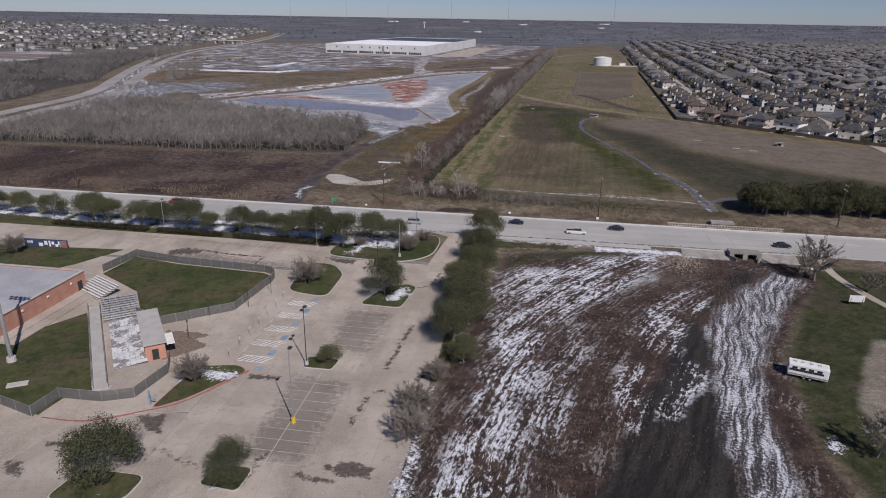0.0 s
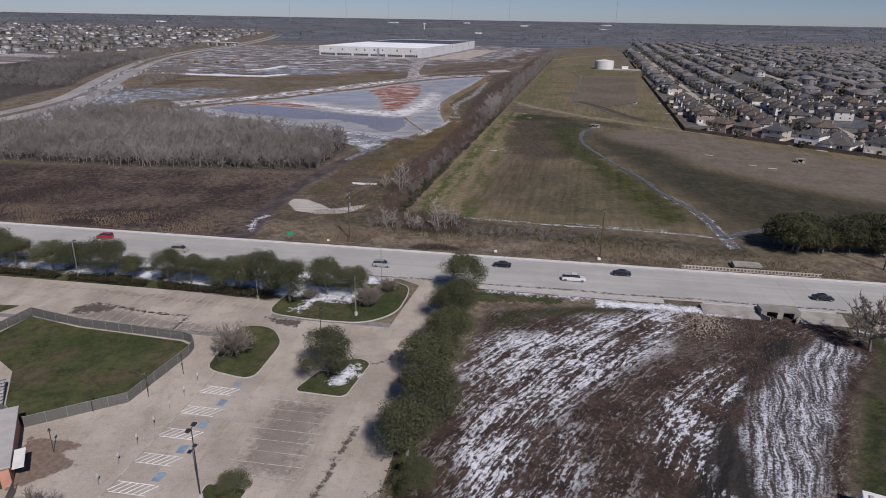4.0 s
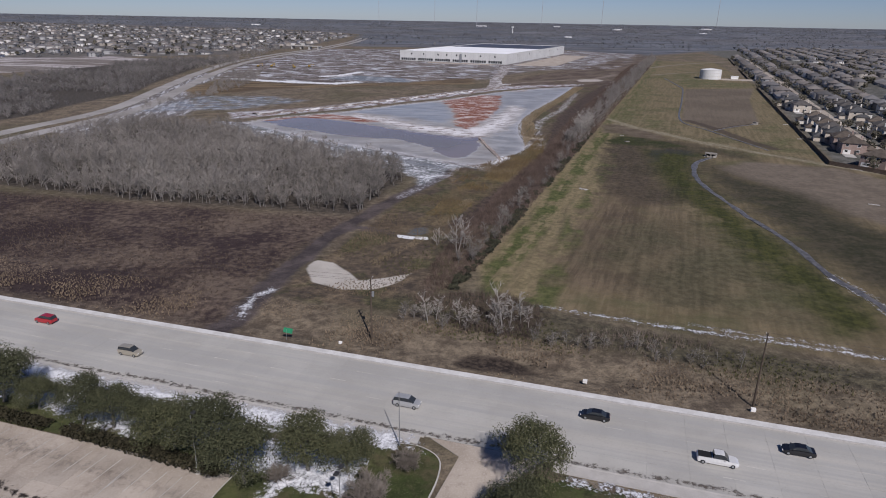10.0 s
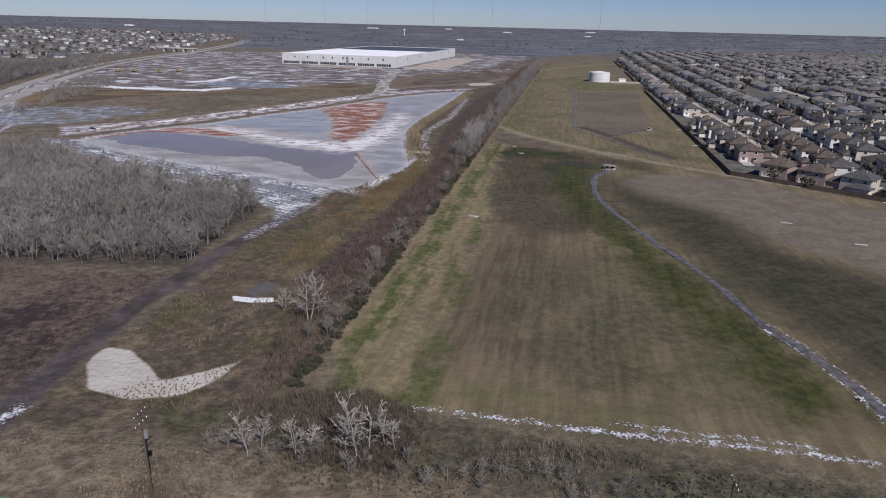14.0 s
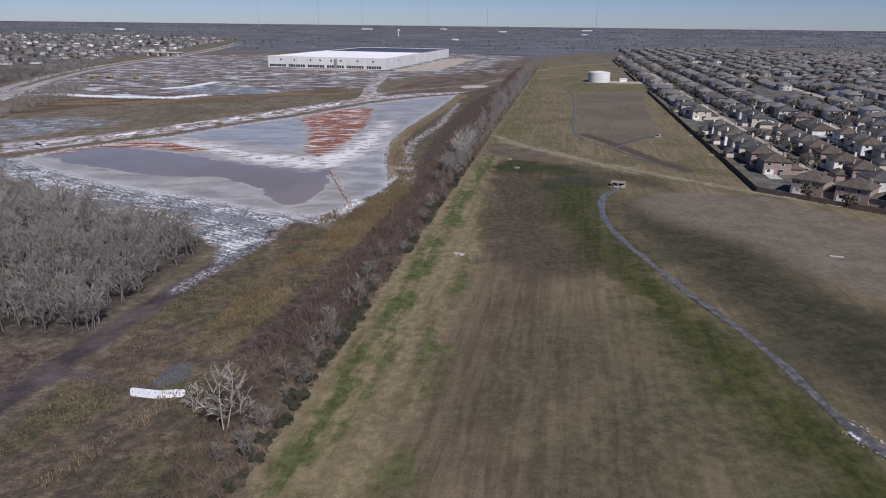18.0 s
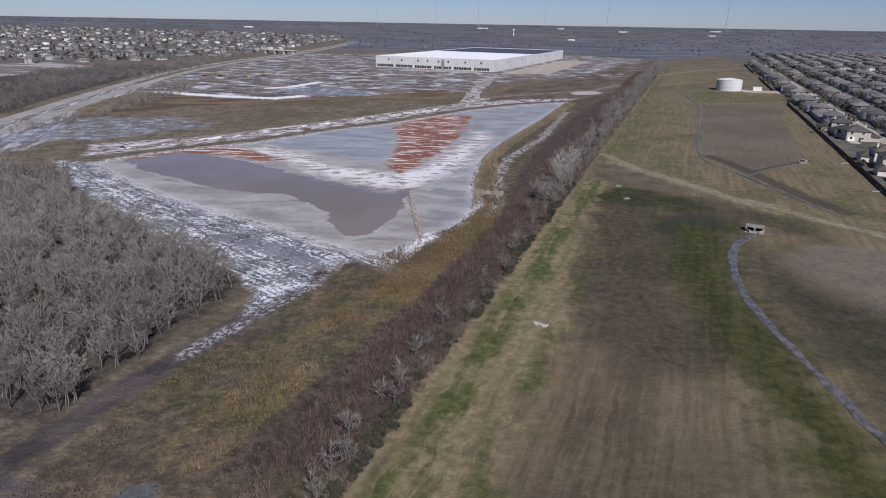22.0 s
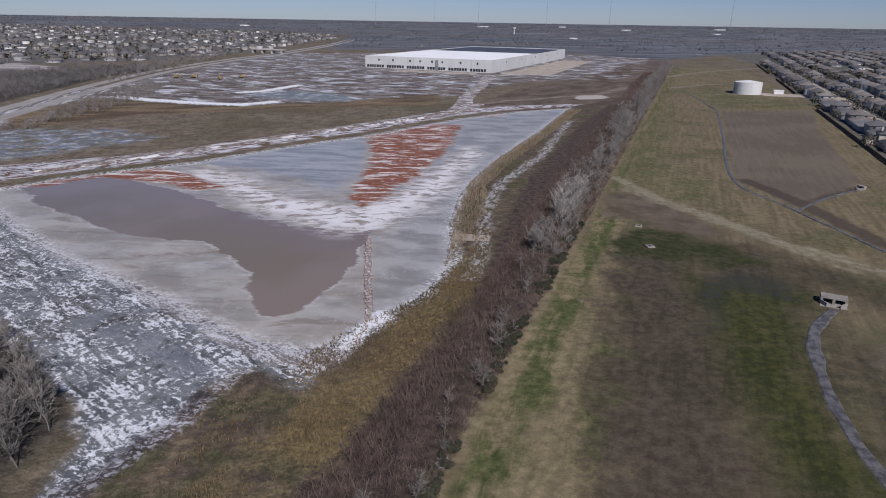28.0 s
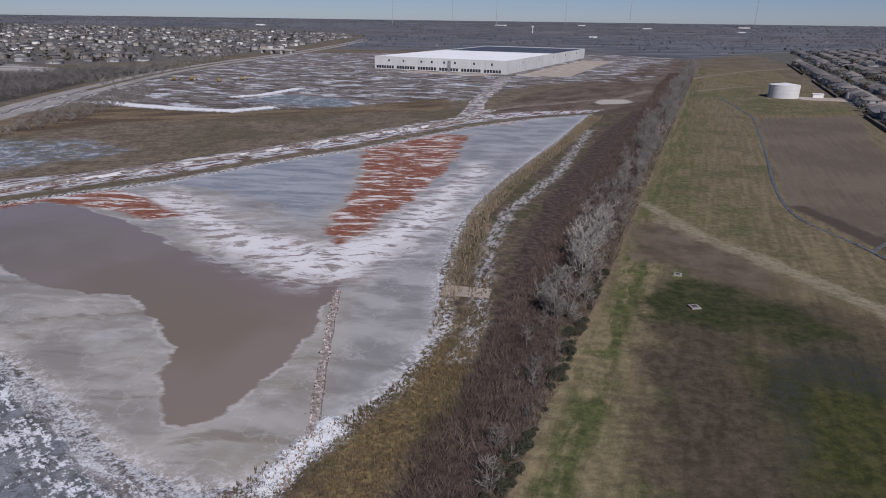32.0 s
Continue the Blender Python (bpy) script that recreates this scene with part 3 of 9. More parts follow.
def ground_material(south):
    """Open ground; the south side of the street and the north side are laid out apart."""
    n = Nodes("muddy_ground" if south else "open_ground", 0.95, 0, 0.2)
    big, mid, fine = n.noise(n.pos, 0.018, 5), n.noise(n.pos, 0.12, 5), n.noise(n.pos, 1.1, 4)
    tuft = n.noise(n.pos, 0.45, 6, 0.7)
    streak = n.noise(n.map(n.pos, (0.12, 1.0, 1), radians(38)), 0.5, 5, 0.65)
    mow = n.noise(n.map(n.pos, (1.0, 0.06, 1), radians(20.3)), 0.55, 3)
    edge = n.math("MULTIPLY_ADD", n.math("SUBTRACT", mid, 0.5), 3.0, n.math("SUBTRACT", fine, 0.5))

    def zone(name, soft, rag):
        return n.step(n.math("MULTIPLY_ADD", edge, rag, n.attr(name)), -soft, soft)

    wv = n.warp(n.pos, 3.0, 0.06)
    speck, patch = n.noise(n.pos, 1.5, 10, 0.82), n.noise(n.pos, 0.11, 6, 0.62)

    def furrows(turn, scale, share):
        """Thin ruts along one direction, crumbled by short dashes and gathered in patches."""
        f = n.noise(n.map(wv, (0.045, 1, 1), radians(turn)), scale, 6, 0.7)
        dashes = n.noise(n.map(n.pos, (0.45, 1, 1), radians(turn + 14)), 1.7, 9, 0.84)
        return n.math("MULTIPLY_ADD", f, share, n.math("MULTIPLY_ADD", dashes, 0.76 - share, n.math("MULTIPLY", patch, 0.24)))

    def old_snow(f, lo, wide=0.03):
        """Cover and colour of crumbling snow: grey slush at the edge of each crumb, white in its middle."""
        return n.step(f, lo, lo + wide * 0.35), n.mix(n.step(f, lo + wide * 0.1, lo + wide * 1.2), (0.30, 0.29, 0.295), (0.78, 0.775, 0.785))

    def two(a, b, f, lo=0.35, hi=0.65):
        return n.mix(n.step(f, lo, hi), a, b)

    c = two((0.118, 0.091, 0.065), (0.228, 0.180, 0.125), n.math("MULTIPLY_ADD", tuft, 0.5, n.math("MULTIPLY", mid, 0.5)), 0.4, 0.62)
    c = n.mix(n.step(big, 0.45, 0.62, 0, 0.6), c, (0.10, 0.088, 0.05))
    if not south:
        # far woods and fields; the blue-grey tones put distance haze into the colour
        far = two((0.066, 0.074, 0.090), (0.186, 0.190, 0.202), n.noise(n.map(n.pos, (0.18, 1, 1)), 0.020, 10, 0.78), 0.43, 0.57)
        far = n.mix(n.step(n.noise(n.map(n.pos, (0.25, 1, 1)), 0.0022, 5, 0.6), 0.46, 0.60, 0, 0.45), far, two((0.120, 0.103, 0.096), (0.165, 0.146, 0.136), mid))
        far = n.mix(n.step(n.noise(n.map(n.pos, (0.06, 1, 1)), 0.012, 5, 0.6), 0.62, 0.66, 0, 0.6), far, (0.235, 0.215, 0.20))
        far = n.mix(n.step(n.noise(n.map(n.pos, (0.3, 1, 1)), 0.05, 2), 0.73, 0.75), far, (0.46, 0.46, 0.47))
        c = n.mix(zone("hazyfarwood", 25, 8), c, far)
        c = n.mix(zone("homes", 6, 3), c, two((0.085, 0.083, 0.07), (0.16, 0.15, 0.13), mid))
        c = n.mix(zone("westhomes", 6, 3), c, two((0.10, 0.09, 0.08), (0.18, 0.16, 0.14), mid))
        lots = n.mix(n.step(n.noise(n.map(n.pos, (0.12, 1, 1), radians(8)), 0.05, 6, 0.65), 0.47, 0.56), two((0.15, 0.125, 0.105), (0.24, 0.205, 0.18), mid), two((0.36, 0.31, 0.29), (0.52, 0.48, 0.46), tuft))
        c = n.mix(zone("palelots", 6, 6), c, lots)
        c = n.mix(zone("darkfield", 5, 3), c, two((0.046, 0.031, 0.030), (0.150, 0.112, 0.084), n.math("ADD", n.math("MULTIPLY", tuft, 0.45), n.math("MULTIPLY", n.noise(n.warp(n.pos, 12, 0.04), 0.03, 7, 0.62), 0.6)), 0.46, 0.62))
        c = n.mix(zone("woodfloor", 3, 3), c, two((0.055, 0.045, 0.036), (0.10, 0.083, 0.066), tuft))
        c = n.mix(zone("westwood", 3, 3), c, two((0.055, 0.047, 0.04), (0.095, 0.082, 0.068), tuft))
        c = n.mix(zone("corridor", 2, 2), c, two((0.078, 0.060, 0.046), (0.198, 0.148, 0.094), n.math("ADD", n.math("MULTIPLY", tuft, 0.55), n.math("MULTIPLY", mid, 0.45)), 0.4, 0.68))
        c = n.mix(n.math("MULTIPLY", zone("corridor", 2, 2), n.step(n.noise(n.warp(n.pos, 8, 0.06), 0.06, 6, 0.62), 0.48, 0.58, 0, 0.75)), c, two((0.056, 0.056, 0.026), (0.108, 0.100, 0.050), tuft))
        c = n.mix(n.math("MULTIPLY", zone("redbrush", 1.5, 2.5), n.step(mid, 0.3, 0.5, 0.6, 0.95)), c, two((0.051, 0.036, 0.030), (0.100, 0.072, 0.058), tuft, 0.38, 0.64))
        c = n.mix(n.math("MULTIPLY", zone("gold", 1.5, 3.5), n.step(n.math("MULTIPLY_ADD", tuft, 0.5, n.math("MULTIPLY", mid, 0.5)), 0.42, 0.56, 0.1, 0.8)), c, two((0.112, 0.084, 0.044), (0.190, 0.145, 0.080), fine))
        f = two((0.139, 0.107, 0.060), (0.217, 0.167, 0.099), n.math("MULTIPLY_ADD", mow, 0.6, n.math("MULTIPLY", mid, 0.4)), 0.38, 0.62)
        f = n.mix(n.step(n.noise(n.pos, 0.035, 5, 0.6), 0.48, 0.64, 0, 0.75), f, (0.092, 0.090, 0.042))
        f = n.mix(n.step(big, 0.50, 0.62, 0, 0.6), f, (0.088, 0.068, 0.049))
        f = n.mix(n.math("MULTIPLY", n.step(fine, 0.5, 0.75), 0.35), f, (0.19, 0.16, 0.11))
        acr = n.math("MULTIPLY_ADD", n.math("SUBTRACT", n.noise(n.pos, 0.05, 4), 0.5), 9.0, n.attr("across"))
        dash = n.noise(n.map(n.warp(n.pos, 3, 0.2), (1.0, 0.07, 1), radians(20.3)), 0.34, 7, 0.68)

        def lane(lo, hi, soft):
            return n.math("MULTIPLY", n.step(acr, lo - soft, lo + soft), n.step(acr, hi - soft, hi + soft, 1, 0))

        g1, g2 = (0.052, 0.064, 0.020), (0.112, 0.118, 0.044)
        f = n.mix(n.math("MULTIPLY", lane(-4, 21, 2), n.step(dash, 0.38, 0.60, 0.2, 1)), f, two((0.168, 0.136, 0.074), (0.262, 0.208, 0.116), tuft))
        f = n.mix(n.math("MULTIPLY", lane(2.5, 9.5, 1.6), n.step(n.math("MULTIPLY_ADD", dash, 0.5, n.math("MULTIPLY", mid, 0.5)), 0.46, 0.56, 0.95, 0.1)), f, two(g1, g2, tuft))
        f = n.mix(n.math("MULTIPLY", lane(15, 23, 2), n.step(n.noise(n.map(n.pos, (1, 0.4, 1), radians(20.3)), 0.09, 6, 0.62), 0.45, 0.57, 0, 0.9)), f, two(g1, g2, tuft))
        c = n.mix(zone("field", 2, 1), c, f)
        rows = n.noise(n.map(n.warp(n.pos, 2, 0.1), (1.0, 0.05, 1), radians(21)), 0.5, 6, 0.65)
        soil = two((0.084, 0.062, 0.041), (0.170, 0.126, 0.080), n.math("MULTIPLY_ADD", rows, 0.55, n.math("MULTIPLY", n.noise(n.pos, 0.06, 6, 0.65), 0.45)), 0.42, 0.60)
        soil = n.mix(n.step(fine, 0.52, 0.75, 0, 0.35), soil, (0.20, 0.165, 0.125))
        c = n.mix(n.math("MULTIPLY", zone("brownfield", 6, 11), n.step(n.noise(n.pos, 0.045, 6, 0.65), 0.36, 0.56, 0.5, 0.95)), c, soil)
        c = n.mix(n.math("MULTIPLY", zone("southolive", 9, 10), n.step(n.noise(n.pos, 0.045, 6, 0.62), 0.34, 0.58, 0.35, 0.8)), c, two((0.060, 0.054, 0.029), (0.108, 0.096, 0.055), n.math("MULTIPLY_ADD", rows, 0.4, n.math("MULTIPLY", tuft, 0.6)), 0.4, 0.6))
        c = n.mix(n.math("MULTIPLY", zone("dampfield", 8, 10), n.step(n.noise(n.pos, 0.05, 6, 0.62), 0.34, 0.54, 0.5, 0.9)), c, two((0.042, 0.035, 0.021), (0.078, 0.064, 0.039), n.math("MULTIPLY_ADD", rows, 0.5, n.math("MULTIPLY", tuft, 0.5)), 0.4, 0.6))
        up = two((0.137, 0.109, 0.060), (0.207, 0.164, 0.096), n.math("MULTIPLY_ADD", mow, 0.5, n.math("MULTIPLY", tuft, 0.5)), 0.4, 0.6)
        up = n.mix(n.step(n.noise(n.warp(n.pos, 12, 0.03), 0.03, 6, 0.6), 0.50, 0.66, 0, 0.7), up, two((0.070, 0.071, 0.032), (0.112, 0.106, 0.052), tuft))
        up = n.mix(n.math("MULTIPLY", lane(0, 10, 3), n.step(dash, 0.42, 0.56, 0.8, 0)), up, (0.088, 0.094, 0.036))
        c = n.mix(zone("upper", 4, 3), c, up)
        c = n.mix(n.math("MULTIPLY", zone("upgreen", 8, 8), n.step(n.noise(n.pos, 0.07, 6, 0.65), 0.40, 0.60, 0.1, 0.85)), c, two((0.068, 0.074, 0.030), (0.130, 0.128, 0.056), tuft))
        c = n.mix(n.math("MULTIPLY", zone("upbare", 4, 6), 0.85), c, two((0.090, 0.067, 0.048), (0.150, 0.116, 0.084), mid))
        c = n.mix(zone("plow", 1.5, 0.8), c, two((0.128, 0.101, 0.073), (0.166, 0.133, 0.097), n.math("MULTIPLY_ADD", mow, 0.35, n.math("MULTIPLY", big, 0.65)), 0.4, 0.6))
        c = n.mix(n.math("MULTIPLY", zone("upbank", 1.5, 1.5), 0.85), c, (0.070, 0.053, 0.040))
        c = n.mix(zone("uptrack", 2, 1.5), c, two((0.19, 0.16, 0.12), (0.26, 0.225, 0.17), mid))
        creekside = two((0.030, 0.035, 0.010), (0.065, 0.065, 0.019), n.math("MULTIPLY_ADD", rows, 0.4, n.math("MULTIPLY", tuft, 0.6)), 0.4, 0.6)
        c = n.mix(n.math("MULTIPLY", zone("greencreek", 7, 5), n.step(mid, 0.33, 0.52, 0.6, 0.97)), c, creekside)
        c = n.mix(n.math("MULTIPLY", zone("northgreen", 3, 3), n.step(mid, 0.36, 0.58, 0.5, 0.97)), c, two((0.022, 0.030, 0.009), (0.052, 0.054, 0.020), tuft))
        c = n.mix(n.math("MULTIPLY", zone("darksoil", 5, 8), n.step(rows, 0.36, 0.58, 0.2, 0.7)), c, two((0.056, 0.042, 0.031), (0.100, 0.076, 0.054), tuft))
        c = n.mix(n.math("MULTIPLY", zone("bluewet", 2.5, 3), n.step(tuft, 0.40, 0.60, 0.2, 0.85)), c, (0.034, 0.036, 0.034))
        c = n.mix(zone("sand", 4, 2.5), c, two((0.142, 0.113, 0.085), (0.186, 0.150, 0.113), n.math("MULTIPLY_ADD", mid, 0.6, n.math("MULTIPLY", tuft, 0.4)), 0.4, 0.6))
        c = n.mix(zone("darkcreek", 9, 9), c, two((0.034, 0.034, 0.018), (0.070, 0.058, 0.038), n.math("MULTIPLY_ADD", mid, 0.5, n.math("MULTIPLY", tuft, 0.5)), 0.4, 0.6))
        c = n.mix(n.math("MULTIPLY", zone("swale", 1.5, 2.2), n.step(tuft, 0.35, 0.55, 0.4, 0.95)), c, two((0.215, 0.182, 0.120), (0.300, 0.262, 0.180), streak))
        c = n.mix(n.math("MULTIPLY", zone("rust", 3, 3), n.step(tuft, 0.38, 0.6, 0.35, 0.95)), c, two((0.130, 0.094, 0.040), (0.235, 0.172, 0.080), fine))
        snow = (0.66, 0.67, 0.70)
        c = n.mix(n.math("MULTIPLY", zone("ditch", 2.5, 2), 0.8), c, two((0.045, 0.040, 0.028), (0.105, 0.092, 0.056), tuft))
        c = n.mix(zone("ditchpool", 0.8, 1.5), c, two((0.028, 0.021, 0.017), (0.085, 0.064, 0.048), fine))
        c = n.mix(zone("track", 1.2, 1.6), c, two((0.052, 0.042, 0.042), (0.115, 0.092, 0.085), mid))
        c = n.mix(n.math("MULTIPLY", zone("icetrack", 1.2, 1.5), n.step(n.noise(n.pos, 0.9, 9, 0.76), 0.49, 0.55)), c, (0.44, 0.43, 0.45))
        c = n.mix(n.math("MULTIPLY", zone("icyditch", 1.5, 2), n.step(n.noise(n.map(n.pos, (1, 0.3, 1), radians(15)), 0.8, 9, 0.75), 0.46, 0.54, 0, 0.95)), c, (0.44, 0.42, 0.41))
        y = two((0.100, 0.080, 0.070), (0.230, 0.198, 0.178), n.noise(n.map(n.pos, (0.5, 1, 1), radians(8)), 0.07, 8, 0.74), 0.45, 0.55)
        yn = n.noise(n.map(n.warp(n.pos, 14, 0.04), (0.6, 1, 1), radians(20)), 0.055, 7, 0.76)
        y = n.mix(n.step(yn, 0.528, 0.545, 0, 0.85), y, n.mix(n.step(yn, 0.535, 0.59), (0.33, 0.315, 0.31), snow))
        c = n.mix(zone("yard", 8, 4), c, y)
        c = n.mix(zone("yardpool", 3, 4), c, two((0.165, 0.185, 0.205), (0.40, 0.41, 0.42), n.noise(n.pos, 0.09, 10, 0.75), 0.50, 0.58))
        c = n.mix(n.math("MULTIPLY", zone("soilnorth", 6, 6), n.step(yn, 0.53, 0.57, 0.97, 0.3)), c, two((0.090, 0.065, 0.050), (0.160, 0.122, 0.095), n.noise(n.map(n.pos, (0.4, 1, 1), radians(-60)), 0.06, 8, 0.7), 0.42, 0.58))
        c = n.mix(zone("dirtroad", 2, 1.5), c, two((0.17, 0.135, 0.105), (0.25, 0.205, 0.165), mid))
        c = n.mix(zone("sandpile", 2, 2), c, (0.46, 0.41, 0.36))
        ruts2 = n.noise(n.map(n.warp(n.pos, 6, 0.05), (1.0, 0.09, 1), radians(-14)), 0.35, 9, 0.74)
        c = n.mix(n.math("MULTIPLY", zone("hwysnow", 4, 4), 0.95), c, n.mix(n.step(ruts2, 0.49, 0.56), two((0.13, 0.115, 0.108), (0.21, 0.19, 0.18), mid), (0.55, 0.54, 0.55)))
        ys = n.mix(n.step(n.noise(n.map(n.warp(n.pos, 4, 0.08), (0.22, 1, 1), radians(-46)), 0.42, 6, 0.72), 0.485, 0.515), two((0.17, 0.075, 0.045), (0.12, 0.09, 0.07), mid), (0.60, 0.60, 0.62))
        c = n.mix(zone("tanbank", 5, 4), c, two((0.100, 0.070, 0.045), (0.225, 0.165, 0.100), n.math("MULTIPLY_ADD", n.noise(n.map(n.pos, (0.3, 1, 1), radians(-20)), 0.06, 7, 0.66), 0.7, n.math("MULTIPLY", tuft, 0.3)), 0.42, 0.60))
        c = n.mix(zone("bank", 2, 2), c, ys)
        c = n.mix(n.math("MULTIPLY", zone("icepatch", 6, 5), n.step(patch, 0.4, 0.6, 0.2, 1)), c, two((0.16, 0.18, 0.21), (0.42, 0.43, 0.45), n.noise(n.pos, 0.15, 12, 0.78), 0.48, 0.56))
        ruts = n.noise(n.map(n.warp(n.pos, 7, 0.05), (0.10, 1, 1), radians(39)), 0.62, 6, 0.70)
        crumbs = n.noise(n.map(n.warp(n.pos, 2, 0.2), (0.75, 1, 1), radians(32)), 1.0, 5, 0.76)
        sn = n.math("MULTIPLY_ADD", ruts, 0.27, n.math("MULTIPLY_ADD", crumbs, 0.49, n.math("MULTIPLY", patch, 0.24)))
        slush = two((0.055, 0.053, 0.053), (0.20, 0.20, 0.20), n.math("MULTIPLY_ADD", speck, 0.5, n.math("MULTIPLY", n.noise(n.pos, 0.3, 6, 0.65), 0.5)), 0.42, 0.56)
        slush = n.mix(n.step(n.noise(n.warp(n.pos, 7, 0.08), 0.055, 7, 0.6), 0.43, 0.50, 0, 0.85), slush, two((0.120, 0.130, 0.136), (0.235, 0.245, 0.248), n.noise(n.warp(n.pos, 4, 0.1), 0.14, 5, 0.6), 0.42, 0.58))
        slush = n.mix(n.step(ruts, 0.40, 0.35, 0, 0.7), slush, (0.050, 0.045, 0.045))
        cover, white = old_snow(sn, 0.507, 0.024)
        slush = n.mix(n.math("MULTIPLY", cover, 0.92), slush, white)
        pools = n.math("MAXIMUM", n.step(n.noise(n.warp(n.pos, 5, 0.1), 0.10, 3, 0.5), 0.63, 0.65), n.math("MULTIPLY", zone("bluepool", 0.5, 2.5), n.step(n.noise(n.pos, 0.22, 5, 0.6), 0.44, 0.47)))
        slush = n.mix(n.math("MULTIPLY", pools, 0.9), slush, two((0.165, 0.175, 0.195), (0.23, 0.238, 0.25), mid))
        c = n.mix(zone("snowbank", 1.6, 2.5), c, slush)
        pink = two((0.155, 0.128, 0.120), (0.315, 0.285, 0.275), n.math("MULTIPLY_ADD", speck, 0.6, n.math("MULTIPLY", mid, 0.4)), 0.42, 0.58)
        pink = n.mix(n.step(n.math("MULTIPLY_ADD", ruts, 0.5, n.math("MULTIPLY", n.noise(n.pos, 1.3, 5, 0.75), 0.5)), 0.505, 0.525, 0, 0.9), pink, (0.66, 0.64, 0.635))
        c = n.mix(n.math("MULTIPLY", zone("pinkstrip", 1.2, 1.6), 0.9), c, pink)
        shore = n.step(n.math("ABSOLUTE", n.math("MULTIPLY_ADD", edge, 1.5, n.attr("pondedge"))), 0.4, 3.5, 1.0, 0.0)
        c = n.mix(n.math("MULTIPLY", shore, n.step(n.noise(n.pos, 0.9, 9, 0.78), 0.46, 0.54)), c, (0.56, 0.55, 0.55))
        c = n.mix(zone("gapool", 0.8, 1.5), c, (0.11, 0.115, 0.12))
    else:
        lawn = two((0.030, 0.038, 0.014), (0.062, 0.062, 0.026), n.math("MULTIPLY_ADD", mid, 0.4, n.math("MULTIPLY", tuft, 0.6)), 0.38, 0.62)
        lawn = n.mix(n.step(n.noise(n.warp(n.pos, 5, 0.08), 0.08, 6, 0.62), 0.50, 0.64, 0, 0.75), lawn, (0.075, 0.060, 0.040))
        c = n.mix(zone("eastlawn", 2, 1.5), c, lawn)
        c = n.mix(zone("gravel", 1, 0.6), c, two((0.20, 0.168, 0.128), (0.27, 0.23, 0.18), mid))
        mud = two((0.040, 0.026, 0.021), (0.102, 0.067, 0.051), n.math("MULTIPLY_ADD", speck, 0.5, n.math("MULTIPLY", n.noise(n.pos, 0.25, 7, 0.68), 0.5)), 0.43, 0.58)
        mx, my = n.split(wv)
        mx, my = n.math("ADD", mx, -135.0), n.math("ADD", my, -43.0)
        mr, ma = n.math("SQRT", n.math("MULTIPLY_ADD", mx, mx, n.math("MULTIPLY", my, my))), n.math("ARCTAN2", my, mx)
        arc = n.join(mr, n.math("MULTIPLY", ma, 7.0))
        dab = n.noise(n.map(n.join(mr, n.math("MULTIPLY", ma, 75.0)), (1, 0.7, 1), radians(20)), 1.9, 5, 0.76)
        sw = n.math("MULTIPLY_ADD", n.noise(arc, 0.95, 6, 0.70), 0.34, n.math("MULTIPLY_ADD", dab, 0.44, n.math("MULTIPLY", patch, 0.22)))
        cover, white = old_snow(sw, 0.535, 0.02)
        mud = n.mix(n.math("MULTIPLY", cover, n.step(patch, 0.38, 0.6, 0.15, 0.8)), mud, (0.30, 0.275, 0.255))
        c = n.mix(zone("mud", 1.5, 1.2), c, mud)
        c = n.mix(n.math("MULTIPLY", zone("verge", 1.5, 2), n.step(tuft, 0.35, 0.55, 0.4, 1)), c, lawn)
        cover, white = old_snow(sw, 0.505, 0.022)
        c = n.mix(n.math("MULTIPLY", zone("snowspeck", 3, 4), n.math("MULTIPLY", cover, 0.75)), c, white)
        wet = two((0.024, 0.022, 0.020), (0.052, 0.045, 0.039), n.noise(n.map(wv, (0.12, 1, 1), radians(-55)), 0.5, 8, 0.68), 0.40, 0.60)
        c = n.mix(zone("wetmud", 1.2, 2.2), c, wet)
        c = n.mix(n.math("MULTIPLY", zone("mound", 3, 3), 0.85), c, two((0.060, 0.040, 0.031), (0.175, 0.132, 0.10), speck, 0.42, 0.60))
        core, rim = old_snow(sw, 0.497, 0.030)
        c = n.mix(n.math("MULTIPLY", n.math("MAXIMUM", zone("snowwest", 3, 4), zone("snowrim", 1, 1.5)), core), c, rim)
        core, rim = old_snow(sw, 0.512, 0.030)
        c = n.mix(n.math("MULTIPLY", n.math("MAXIMUM", zone("snowmid", 1.5, 3), n.math("MAXIMUM", zone("snowsouth", 1.2, 2), zone("snowisle", 1.2, 2.5))), core), c, rim)
        east = n.noise(n.map(n.warp(n.pos, 6, 0.05), (0.08, 1, 1), radians(-57)), 1.15, 6, 0.70)
        se = n.math("MULTIPLY_ADD", east, 0.55, n.math("MULTIPLY", n.noise(n.pos, 2.2, 4, 0.74), 0.45))
        tone = n.mix(n.step(se, 0.465, 0.50), (0.065, 0.057, 0.055), n.mix(n.step(se, 0.515, 0.54), (0.28, 0.27, 0.275), (0.75, 0.745, 0.755)))
        c = n.mix(n.math("MULTIPLY", zone("snoweast", 1.5, 2.0), 0.95), c, tone)
    grit = n.math("MULTIPLY_ADD", n.noise(n.pos, 2.6, 5, 0.75), 0.6, n.math("MULTIPLY", tuft, 0.4))
    mown = n.step(n.attr("field"), -2, 2)
    grain = n.mix(n.step(grit, 0.36, 0.64), n.mix(mown, (0.635, 0.655, 0.685), (0.76, 0.785, 0.82)), n.mix(mown, (1.13, 1.165, 1.215), (1.02, 1.05, 1.095)))
    c = n.mix(1.0, c, grain, "MULTIPLY")
    if not south:
        c = n.mix(zone("silt", 0.4, 0.5), c, two((0.40, 0.372, 0.335), (0.47, 0.44, 0.40), mid))
